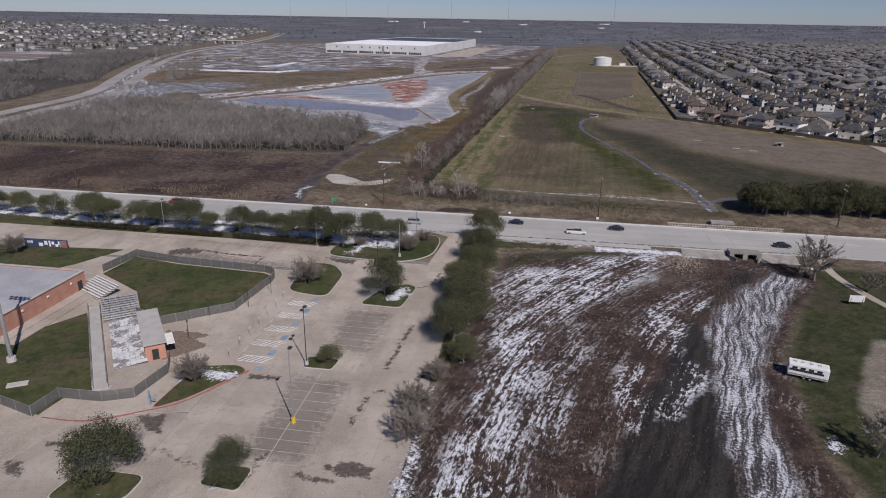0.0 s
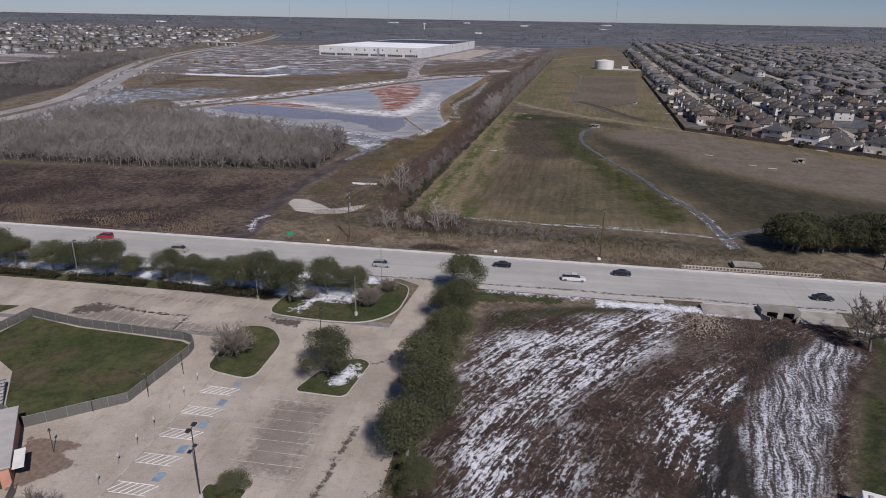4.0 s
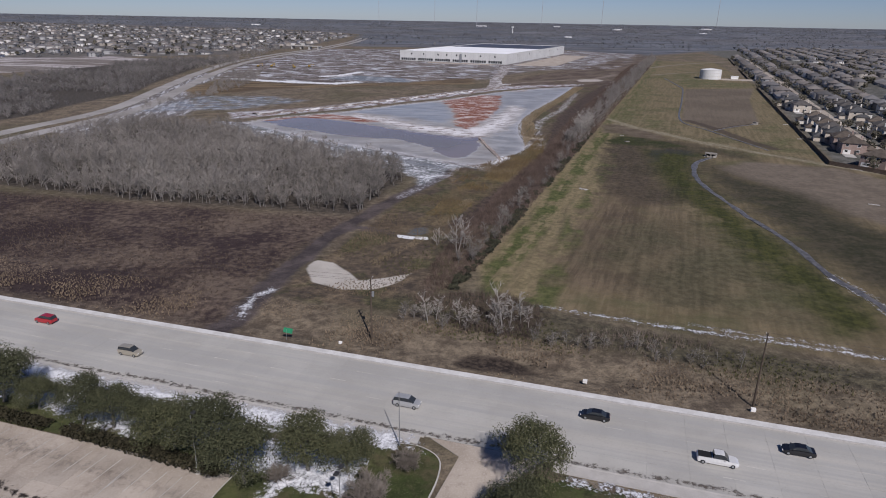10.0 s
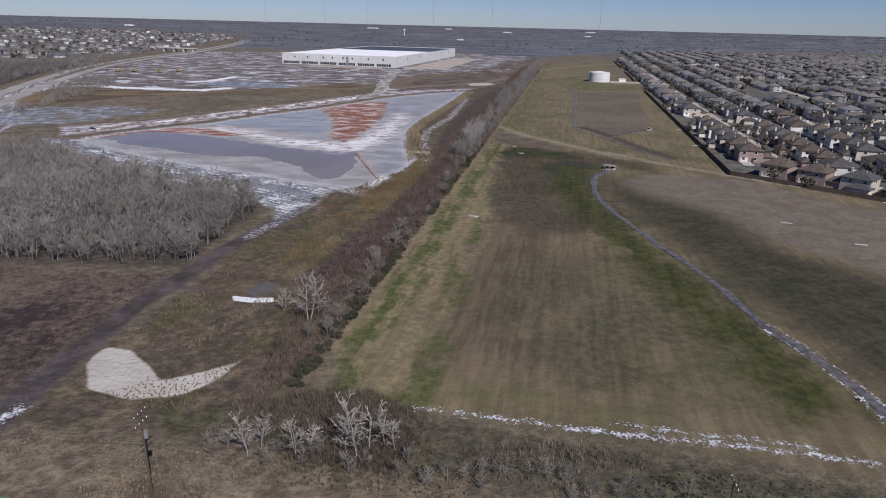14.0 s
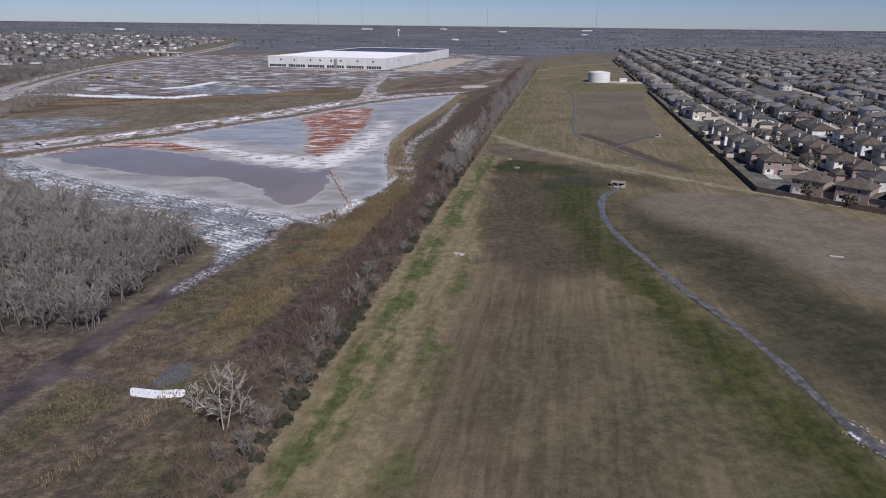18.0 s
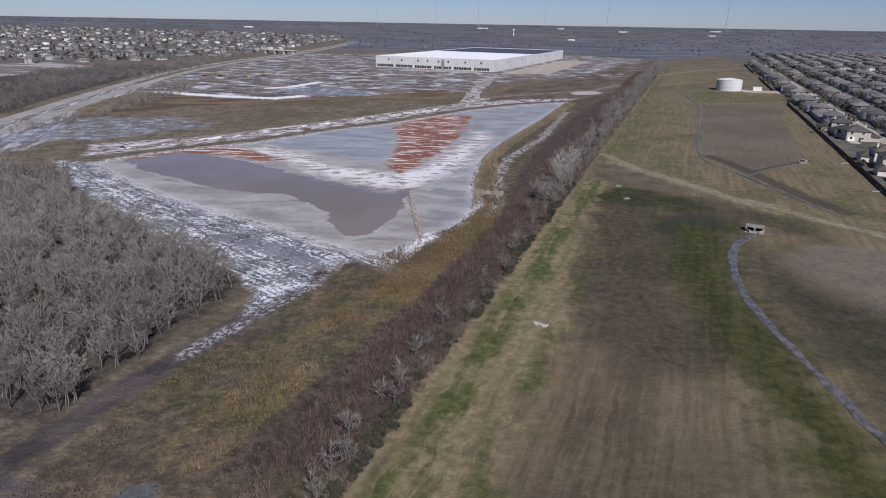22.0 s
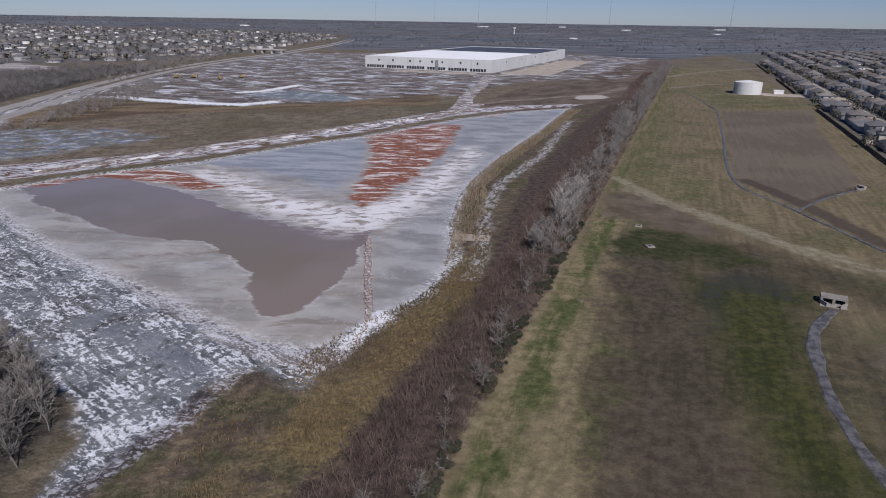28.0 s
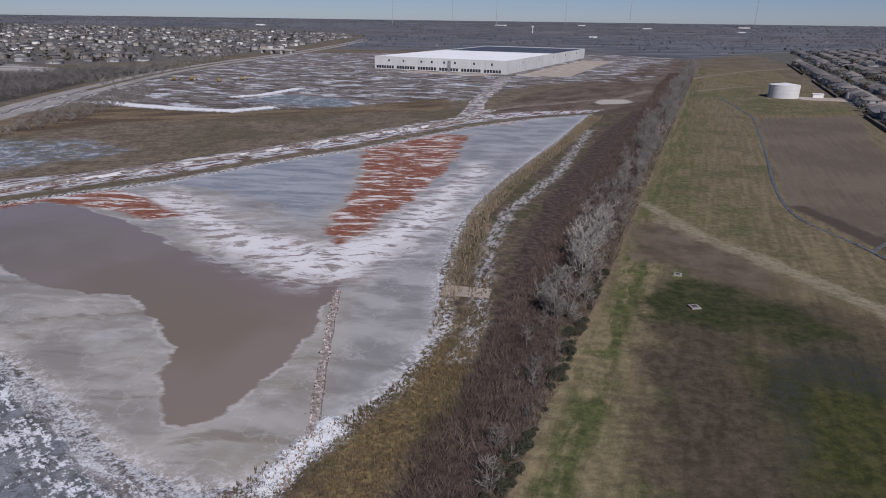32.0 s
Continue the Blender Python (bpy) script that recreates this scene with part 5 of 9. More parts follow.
def house(kind, wall, roof):
    """A suburban house: kind 0 single storey, 1 two storeys, 2 two storeys with a low wing."""
    ob = empty("house", Matrix.Identity(4), ("single-storey %s house with a hipped shingle roof", "two-storey %s house with a hipped shingle roof", "two-storey %s house with a low shingled wing")[kind] % ("tan", "brick", "cream", "grey")[wall], "house", "houses of the estate")
    mw, mr = WALLS[wall], ROOFS[roof]
    w, d, h = ((13, 17, 2.9), (12, 13, 5.7), (11, 11, 5.7))[kind]
    part("wall", boxm(-w / 2, w / 2, -d / 2, d / 2, 0, h), mw, ob)
    part("roof", hip(-w / 2, w / 2, -d / 2, d / 2, h, 3.1), mr, ob)
    if kind == 0:
        part("porch_roof", hip(-w / 2 - 1.5, -w / 2 + 5, -d / 2 - 3, -d / 2 + 3, h, 1.9, 0.3), mr, ob)
        part("porch_wall", boxm(-w / 2 - 1.3, -w / 2 + 4.8, -d / 2 - 2.8, -d / 2, 0, h), mw, ob)
    else:
        part("wing", boxm(w / 2, w / 2 + 5, -d / 2 + 1, d / 2 - 2, 0, 2.8), mw, ob)
        part("wing_roof", hip(w / 2, w / 2 + 5, -d / 2 + 1, d / 2 - 2, 2.8, 1.8), mr, ob)
        if kind == 2:
            part("wing", boxm(-w / 2 - 1, w / 2 - 4, d / 2, d / 2 + 4.5, 0, 2.8), mw, ob)
            part("wing_roof", hip(-w / 2 - 1, w / 2 - 4, d / 2, d / 2 + 4.5, 2.8, 1.6), mr, ob)
    ch = w / 2 - 2.2
    part("chimney", boxm(ch, ch + 0.8, -0.4, 0.3, h, h + 3.1), mw, ob)
    part("vent_pipe", tubem((-2, 1.5, h + 1), (-2, 1.5, h + 3.2), 0.09, 0.09, 6), M_TRIM, ob)
    for z in ((1.0,) if kind == 0 else (1.0, 3.8)):
        for sx in (-0.3, 0.18):
            for y in (-d / 2, d / 2):
                t = -1 if y < 0 else 1
                wn = part("window", boxm(sx * w - 0.75, sx * w + 0.75, y - 0.05, y + 0.05, z, z + 1.4), M_TRIM, ob)
                part("pane", boxm(sx * w - 0.62, sx * w + 0.62, y + t * 0.03 - 0.03, y + t * 0.03 + 0.03, z + 0.12, z + 1.28), M_GLASS, wn)
        wn = part("window", boxm(-w / 2 - 0.05, -w / 2 + 0.05, -0.7, 0.7, z, z + 1.4), M_TRIM, ob)
        part("pane", boxm(-w / 2 - 0.07, -w / 2 + 0.02, -0.58, 0.58, z + 0.12, z + 1.28), M_GLASS, wn)
    part("driveway", boxm(-w / 2 + 0.5, -w / 2 + 5.5, -d / 2 - 9, -d / 2 - (2.9 if kind == 0 else 0), 0.0, 0.12), M_KERB, ob)
    part("garage_door", boxm(-w / 2 + 0.8, -w / 2 + 4.2, -d / 2 - (2.86 if kind == 0 else 0.06), -d / 2 - (2.7 if kind == 0 else -0.06), 0, 2.2), M_TRIM, ob)
    part("door", boxm(0.4, 1.4, -d / 2 - 0.06, -d / 2 + 0.06, 0, 2.1), M_DARKMETAL, ob)
    return ob


FA, FB, FC = Vector((*FENCE_A, 0)), Vector((*FENCE_B, 0)), Vector((*FENCE_C, 0))
FU = (FA - FB).normalized()
FV = Vector((FU.y, -FU.x, 0))
GU = (FC - FB).normalized()
GV = Vector((-GU.y, GU.x, 0))
PROTO = [house(k, w, r) for k, w, r in ((1, 0, 0), (0, 2, 0), (2, 1, 1), (1, 2, 2), (0, 2, 1), (2, 0, 2), (1, 3, 0), (0, 0, 2), (2, 2, 1))]
plots = []
for k in range(9):
    p = FB + GU * (14 + 16.5 * k) + GV * 15
    plots.append((p, math.atan2(GU.y, GU.x)))
for row in range(26):
    off = (15, 47)[row % 2] + 62 * (row // 2)
    for k in range(-14, 60):
        p = FB + FV * off + FU * (k * 17.5 + 5 + (row * 7) % 11)
        g = (p - FB).dot(GV)
        if g < 34 or (p.x - 300) ** 2 + (p.y - 425) ** 2 < 26 ** 2:
            continue
        plots.append((p, math.atan2(FU.y, FU.x) + (math.pi / 2 if row % 2 else -math.pi / 2)))
near, far = [], []
for p, a in plots:
    d = math.hypot(p.x - 60, p.y - 250)
    if noise.noise(p * 0.01) > 0.32 and d > 330:
        continue
    (near if d < 470 and len(near) < 130 else far).append((p + Vector((RNG.uniform(-1.5, 1.5), RNG.uniform(-1.5, 1.5), 0)), a + RNG.uniform(-0.06, 0.06)))
for i, (p, a) in enumerate(near):
    src = PROTO[RNG.randrange(9)]
    copy_thing(src, Matrix.Translation(p) @ Matrix.Rotation(a + RNG.choice((0, 0, math.pi)), 4, "Z"))
for src in PROTO:
    for o in (*src.children_recursive, src):
        bpy.data.objects.remove(o)


FARWALLS = [grainy("far_wall_%s" % w, a, b, 0.05, 0.4, 0.9, vary=0.35, by="isl") for w, a, b in (("tan", (0.26, 0.235, 0.21), (0.36, 0.33, 0.30)), ("cream", (0.54, 0.52, 0.50), (0.66, 0.645, 0.62)), ("grey", (0.26, 0.26, 0.26), (0.36, 0.36, 0.36)))]
FARROOFS = [grainy("far_roof_%s" % w, a, b, 0.05, 0.4, 0.95, vary=0.35, by="isl") for w, a, b in (("grey", (0.105, 0.102, 0.105), (0.155, 0.15, 0.152)), ("brown", (0.125, 0.112, 0.105), (0.185, 0.168, 0.158)))]


def far_houses(name, spots, label):
    """Distant houses: walls, roofs and dark windows, each kind joined."""
    walls, roofs, wins = [[], [], []], [[], []], []
    for p, a in spots:
        two = RNG.random() < 0.55
        w, d, h = (RNG.uniform(10, 13), RNG.uniform(11, 14), 5.6) if two else (RNG.uniform(12, 15), RNG.uniform(13, 18), 2.9)
        z0 = float(rise(p.x, p.y))
        m = np.array(Matrix.Translation((p.x, p.y, z0)) @ Matrix.Rotation(a, 4, "Z"))

        def put(bucket, pts, fs):
            v = np.c_[np.array(pts, float), np.ones(len(pts))] @ m.T
            bucket.append((v[:, :3], np.array(fs)))

        x, y, o = w / 2, d / 2, 0.5
        put(walls[RNG.randrange(3)], [(-x, -y, 0), (x, -y, 0), (x, y, 0), (-x, y, 0), (-x, -y, h), (x, -y, h), (x, y, h), (-x, y, h)], [(0, 1, 5, 4), (1, 2, 6, 5), (2, 3, 7, 6), (3, 0, 4, 7)])
        x, y = x + o, y + o
        rh, rr = h + 3.0, max(0.3, y - x)
        put(roofs[RNG.randrange(2)], [(-x, -y, h), (x, -y, h), (x, y, h), (-x, y, h), (-0.05, -rr, rh), (0.05, -rr, rh), (0.05, rr, rh), (-0.05, rr, rh)], [(0, 1, 5, 4), (1, 2, 6, 5), (2, 3, 7, 6), (3, 0, 4, 7)])
        if p.y < 1500:
            for z in ((1.0, 3.7) if two else (1.0,)):
                for sx in (-0.3, 0.2):
                    for sy in (-1, 1):
                        yy = sy * (d / 2 + 0.06)
                        put(wins, [(sx * w - 0.7, yy, z), (sx * w + 0.7, yy, z), (sx * w + 0.7, yy, z + 1.4), (sx * w - 0.7, yy, z + 1.4)], [(0, 1, 2, 3)])
    top = empty(name, Matrix.Identity(4), label, "houses", kind="stuff")
    for bucket, mt, nm in [(b, FARWALLS[i], "wall") for i, b in enumerate(walls)] + [(b, FARROOFS[i], "roof") for i, b in enumerate(roofs)] + [(wins, M_GLASS, "window")]:
        if bucket:
            tagged(part(nm, joined_mesh(nm, bucket), mt, top), kind="stuff")


for p, a in [(FB + FV * (45 + 31 * r) + FU * (k * 19), math.atan2(FU.y, FU.x) + RNG.choice((0.0, math.pi / 2))) for r in range(24, 62) for k in range(-8, 70)]:
    if noise.noise(p * 0.006) < 0.2 and sdf(np.array([p.x]), np.array([p.y]), ZONES["homes"])[0] > 10:
        far.append((p, a))
for r in range(13, 60):
    for k in range(52, 84):
        p = FB + FV * (31 * (r - 12) + 20) + FU * (k * 20)
        if sdf(np.array([p.x]), np.array([p.y]), ZONES["homes"])[0] > 10:
            far.append((p, RNG.choice((0.0, 0.4))))
far_houses("far_houses", far, "many distant suburban houses with grey shingle roofs")
west = []
for i in range(2300):
    x, y = RNG.uniform(-2500, -300), RNG.uniform(950, 2950)
    if sdf(np.array([x]), np.array([y]), ZONES["westhomes"])[0] > 10:
        west.append((Vector((x, y, 0)), RNG.uniform(0, 3)))
far_houses("far_houses", west, "many distant suburban houses beyond the highway")

for k in range(14):
    o = FB + FV * (31 + 62 * k)
    t0 = max(0.0, (34 - (o - FB).dot(GV)) / max(0.05, FU.dot(GV))) if (o - FB).dot(GV) < 34 else -260
    a, b = o + FU * max(t0, -260), o + FU * 1050
    tagged(part("estate_street", ribbon([(a.x, a.y), ((a.x + b.x) / 2, (a.y + b.y) / 2), (b.x, b.y)], 8, 0, 0.14, 40, 0.0), M_CONC), "pale concrete street among the houses", "street", kind="structure")
tagged(part("estate_pond", prism([(285, 440), (318, 452), (350, 446), (340, 425), (306, 412)], -0.1, 0.12), M_WATER), "small retention pond among the houses", "pond", kind="structure")
# wooden fence round the estate
M_FENCE = grainy("fence_boards", (0.075, 0.055, 0.042), (0.125, 0.095, 0.075), 0.8, 7, 0.95)
fence = empty("wooden_fence", Matrix.Identity(4), "long dark-brown wooden board fence behind the houses", "fence")
zig = []
for k in range(8):
    zig += [(k * 0.3, 0.02), (k * 0.3 + 0.28, 0.02), (k * 0.3 + 0.285, 0.0), (k * 0.3 + 0.295, 0.0)]
bm = prism([(0, -0.03)] + zig + [(2.4, -0.03)], 0.0, 1.9)
bmesh.ops.triangulate(bm, faces=bm.faces)
panel = part("panel", bm, M_FENCE).data
bpy.data.objects.remove(bpy.data.objects["panel"])
spots = []
L2 = (FC - FB).length
for k in range(int(L2 / 2.4)):
    spots.append((FB + GU * (k * 2.4), math.atan2(GU.y, GU.x)))
for k in range(int((FA - FB).length / 2.4)):
    if not (395 < k * 2.4 < 520 or 700 < k * 2.4 < 790):
        spots.append((FB + FU * (k * 2.4), math.atan2(FU.y, FU.x)))
pv = np.empty(len(panel.vertices) * 3)
panel.vertices.foreach_get("co", pv)
pv = np.c_[pv.reshape(-1, 3), np.ones(len(panel.vertices))]
pfaces = np.array([list(p.vertices) for p in panel.polygons])
rest = []
for i, (p, a) in enumerate(spots):
    m = Matrix.Translation(p) @ Matrix.Rotation(a, 4, "Z")
    if i < 240:
        part("panel", panel, None, fence).matrix_local = m
    else:
        rest.append(((pv @ np.array(m).T)[:, :3], pfaces))
tagged(part("panel_run", joined_mesh("panel_run", rest), M_FENCE, fence), kind="stuff")

# ---- vegetation ----
NP = np.random.RandomState(11)


def tube_arrays(segs, sides=3):
    """Vertices and quads of open tapered tubes; segs rows are start, end, two radii."""
    segs = np.array(segs, float)
    a, b, r0, r1 = segs[:, :3], segs[:, 3:6], segs[:, 6], segs[:, 7]
    d = b - a
    d /= np.linalg.norm(d, axis=1, keepdims=True) + 1e-9
    ref = np.where(np.abs(d[:, 2:3]) > 0.9, [[1.0, 0, 0]], [[0, 0, 1.0]])
    u = np.cross(d, ref)
    u /= np.linalg.norm(u, axis=1, keepdims=True) + 1e-9
    v = np.cross(d, u)
    ang = np.arange(sides) * 2 * np.pi / sides
    ring = np.cos(ang)[None, :, None] * u[:, None] + np.sin(ang)[None, :, None] * v[:, None]
    low, high = a[:, None] + ring * r0[:, None, None], b[:, None] + ring * r1[:, None, None]
    verts = np.concatenate([low, high], 1).reshape(-1, 3)
    base = np.arange(len(segs))[:, None] * 2 * sides
    k = np.arange(sides)
    f = np.stack([k, (k + 1) % sides, sides + (k + 1) % sides, sides + k], -1)
    return verts, (base[:, :, None] + f[None]).reshape(-1, 4)


def flat_arrays(segs):
    """One thin four-cornered blade for each segment, turned by chance."""
    segs = np.array(segs, float)
    a, b, r0, r1 = segs[:, :3], segs[:, 3:6], segs[:, 6:7], segs[:, 7:8]
    w = np.random.RandomState(len(segs)).normal(size=a.shape)
    side = np.cross(b - a, w)
    side /= np.linalg.norm(side, axis=1, keepdims=True) + 1e-9
    v = np.stack([a - side * r0, a + side * r0, b + side * r1, b - side * r1], 1).reshape(-1, 3)
    return v, np.arange(len(v)).reshape(-1, 4)


def grow(height, spread, rng, limbs=9, twigs=4, sprays=3, r=0.16, lift=0.9, fork=1):
    """Trunk segments and branch segments of a leafless tree."""
    trunk, branch = [], []
    for stem in range(fork):
        p = np.array([0.0, 0, 0]) + (rng.uniform(-0.4, 0.4, 3) * [1, 1, 0] if fork > 1 else 0)
        d = np.array([rng.uniform(-0.18, 0.18), rng.uniform(-0.18, 0.18), 1.0])
        steps = 5
        for i in range(steps):
            q = p + d * height * 0.82 / steps
            trunk.append((*p, *q, r * (1 - i / steps * 0.75), r * (1 - (i + 1) / steps * 0.75)))
            d = d + rng.uniform(-0.12, 0.12, 3)
            if i >= 1:
                for _ in range(max(1, limbs // 4)):
                    a, up = rng.uniform(0, 6.28), rng.uniform(0.4, 1.1) * lift
                    ln = spread * rng.uniform(0.55, 1.0) * (1 - 0.1 * i)
                    e = p + (q - p) * rng.uniform(0, 1) 
                    w = np.array([np.cos(a), np.sin(a), up])
                    w /= np.linalg.norm(w)
                    m = e + w * ln * 0.5 + rng.uniform(-0.15, 0.15, 3) * ln * 0.5
                    t = m + (w + np.array([0, 0, 0.35])) * ln * 0.5
                    rr = r * 0.4
                    branch.append((*e, *m, rr, rr * 0.6))
                    branch.append((*m, *t, rr * 0.6, 0.015))
                    for _ in range(twigs):
                        s = e + (m - e) * rng.uniform(0.5, 1) if rng.rand() < 0.4 else m + (t - m) * rng.uniform(0, 1)
                        x = w + rng.uniform(-0.8, 0.8, 3) + [0, 0, 0.3]
                        x /= np.linalg.norm(x)
                        y = s + x * ln * rng.uniform(0.2, 0.45)
                        branch.append((*s, *y, 0.03, 0.012))
                        for _ in range(sprays):
                            z = s + (y - s) * rng.uniform(0.3, 1)
                            o = x + rng.uniform(-0.9, 0.9, 3) + [0, 0, 0.25]
                            o /= np.linalg.norm(o)
                            branch.append((*z, *(z + o * ln * rng.uniform(0.12, 0.28)), 0.018, 0.008))
            p = q
    return trunk, branch


M_BARK = grainy("grey_bark", (0.140, 0.127, 0.116), (0.25, 0.23, 0.21), 0.6, 5, 0.95, vary=0.25, bump=0.3)
M_BARKI = grainy("grey_bark_wood", (0.165, 0.150, 0.137), (0.29, 0.268, 0.247), 0.08, 2, 0.95, vary=0.28, by="isl", world_pos=True, bump=0)
M_FARBARK = grainy("hazy_grey_twigs", (0.130, 0.120, 0.115), (0.225, 0.210, 0.202), 0.02, 0.5, 0.95, vary=0.25, by="isl", world_pos=True, bump=0)
M_PALEBARK = grainy("pale_bark", (0.27, 0.25, 0.225), (0.40, 0.372, 0.34), 0.6, 5, 0.95, vary=0.15)
M_BRUSH = grainy("brown_brush", (0.102, 0.080, 0.067), (0.20, 0.163, 0.135), 0.06, 1.5, 0.95, vary=0.35, by="isl", world_pos=True, bump=0)
M_FIELDSTRAW = grainy("dull_straw", (0.085, 0.062, 0.050), (0.155, 0.118, 0.092), 0.05, 1.2, 0.95, vary=0.25, by="isl", world_pos=True, bump=0)
M_DARKWEED = grainy("dark_weeds", (0.055, 0.040, 0.036), (0.125, 0.095, 0.076), 0.06, 1.5, 0.95, vary=0.3, by="isl", world_pos=True, bump=0)
M_VERGE = grainy("verge_grass", (0.145, 0.110, 0.078), (0.265, 0.205, 0.145), 0.08, 1.2, 0.95, vary=0.25, by="isl", world_pos=True, bump=0)
M_HEDGE = grainy("hedge_twigs", (0.068, 0.047, 0.040), (0.165, 0.122, 0.100), 0.12, 1.5, 0.95, vary=0.35, by="isl", world_pos=True, bump=0)
M_DARKVERGE = grainy("rough_grass", (0.095, 0.072, 0.050), (0.190, 0.145, 0.100), 0.08, 1.2, 0.95, vary=0.25, by="isl", world_pos=True, bump=0)
M_RUST = grainy("rust_brush", (0.115, 0.080, 0.042), (0.205, 0.148, 0.080), 0.06, 1.5, 0.95, vary=0.3, by="isl", world_pos=True, bump=0)
M_GOLD = grainy("golden_reeds", (0.120, 0.088, 0.044), (0.205, 0.155, 0.084), 0.06, 1.5, 0.95, vary=0.3, by="isl", world_pos=True, bump=0)
M_STRAW = grainy("straw_grass", (0.165, 0.130, 0.086), (0.275, 0.22, 0.152), 0.05, 1.2, 0.95, vary=0.3, by="isl", world_pos=True, bump=0)
M_GREENTUFT = grainy("green_tuft", (0.062, 0.068, 0.026), (0.125, 0.115, 0.058), 0.05, 1.2, 0.95, vary=0.3, by="isl", world_pos=True, bump=0)
M_REED = grainy("pale_reed", (0.20, 0.155, 0.10), (0.30, 0.24, 0.16), 0.05, 1.2, 0.95, vary=0.25, by="isl", world_pos=True, bump=0)


def leaf_material(name, a, b):
    n = Nodes(name, 0.85, 0, 0.12)
    c = n.mix(n.island(), a, b)
    c = n.mix(1.0, c, n.mix(n.rand(), (0.8, 0.8, 0.8), (1.2, 1.15, 1.05)), "MULTIPLY")
    return n.done(c)


M_LEAF = leaf_material("oak_leaves", (0.040, 0.047, 0.026), (0.112, 0.116, 0.068))
M_LEAFFAR = leaf_material("dark_leaves", (0.032, 0.038, 0.022), (0.082, 0.082, 0.046))

M_BUSHLEAF = leaf_material("bush_leaves", (0.028, 0.032, 0.022), (0.092, 0.094, 0.070))

WOOD_T, WOOD_B = [], []
for k in range(6):
    rng = np.random.RandomState(40 + k)
    t, b = grow(7.6 + k % 3, 3.3 + 0.4 * (k % 2), rng, 16, 5, 3, 0.12, 0.85, 1 + k % 2)
    thick = [x for x in b if x[6] > 0.031]
    thin = [(*x[:6], x[6] * 1.8, x[7] * 2.0) for x in b if x[6] <= 0.031]
    WOOD_T.append(tube_arrays(t, 4))
    tv, tf = tube_arrays(thick, 3)
    lv, lf = flat_arrays(thin)
    WOOD_B.append((np.concatenate([tv, lv]), np.concatenate([tf, lf + len(tv)])))
LOW_TREE = []
for k in range(4):
    rng = np.random.RandomState(60 + k)
    t, b = grow(7.5, 3.6, rng, 12, 3, 0, 0.11, 1.0, 1)
    b = [(*s[:6], max(s[6], 0.06), max(s[7], 0.05)) for s in b]
    LOW_TREE.append(tube_arrays(t + b, 3))


FLAT_TREE = []
for k in range(5):
    t, b = grow(6.0 + k % 3, 4.2, np.random.RandomState(160 + k), 13, 4, 0, 0.12, 0.8, 2)
    FLAT_TREE.append(flat_arrays([(*s[:6], max(s[6], 0.10), max(s[7], 0.06)) for s in t + b]))


def place(va, p, turn, size, squash=1.0):
    c, s = np.cos(turn) * size, np.sin(turn) * size
    return va @ np.array([[c, s, 0], [-s, c, 0], [0, 0, size * squash]]) + np.asarray(p, float)


def scatter(poly, spacing, seed, keep=None):
    """Jittered spots inside a polygon."""
    rng = np.random.RandomState(seed)
    xs, ys = [p[0] for p in poly], [p[1] for p in poly]
    x, y = np.meshgrid(np.arange(min(xs), max(xs), spacing), np.arange(min(ys), max(ys), spacing))
    x = x.ravel() + rng.uniform(-0.5, 0.5, x.size) * spacing
    y = y.ravel() + rng.uniform(-0.5, 0.5, y.size) * spacing
    ok = sdf(x, y, [tuple(map(float, p)) for p in poly]) > 0
    if keep is not None:
        ok &= keep(x, y, rng)
    return np.stack([x[ok], y[ok]], -1)


wood_meshes = []
for k in range(6):
    wood_meshes.append((joined_mesh("trunk", [WOOD_T[k]]), joined_mesh("crown", [WOOD_B[k]])))
    wood_meshes[-1][0].materials.append(M_BARK)
    wood_meshes[-1][1].materials.append(M_BARK)


def bare_tree(k, m, label, group="", mat=None):
    ob = empty("bare_tree", m, label, "tree", group)
    for nm, me in zip(("trunk", "crown"), wood_meshes[k]):
        if mat is not None:
            me = me.copy()
            me.materials.clear()
            me.materials.append(mat)
        part(nm, me, None, ob)
    return ob


def ragged_edge(x, y, rng):
    d = sdf(x, y, [tuple(map(float, p)) for p in WOODS])
    return d > 5.0 * np.array([noise.noise(Vector((a * 0.07, b * 0.07, 5.0))) for a, b in zip(x, y)]) + rng.uniform(-1, 1.5, len(x))


wood_spots = scatter(WOODS, 3.4, 3, ragged_edge)
order = np.argsort(np.hypot(wood_spots[:, 0] - 5, wood_spots[:, 1] - 345))
rest_t, rest_b = [], []
for i, j in enumerate(order):
    x, y = wood_spots[j]
    turn, size, k = NP.uniform(0, 6.28), NP.uniform(0.72, 1.12) * (1 + 0.42 * noise.noise(Vector((x * 0.035, y * 0.035, 2.0)))), NP.randint(6)
    if i < 190:
        bare_tree(k, Matrix.Translation((x, y, -0.05)) @ Matrix.Rotation(turn, 4, "Z") @ Matrix.Scale(size, 4), "leafless grey tree at the edge of the winter woods", "trees of the woods")
    elif i < 1150:
        rest_t.append((place(WOOD_T[k][0], (x, y, -0.05), turn, size), WOOD_T[k][1]))
        rest_b.append((place(WOOD_B[k][0], (x, y, -0.05), turn, size), WOOD_B[k][1]))
    else:
        q = LOW_TREE[k % 4]
        rest_t.append((place(q[0], (x, y, -0.05), turn, size), q[1]))
woods = empty("winter_woods", Matrix.Identity(4), "dense leafless grey winter woods", "woods", kind="stuff")
tagged(part("trunk", joined_mesh("trunk", rest_t), M_BARKI, woods), kind="stuff")
tagged(part("crown", joined_mesh("crown", rest_b), M_BARKI, woods), kind="stuff")


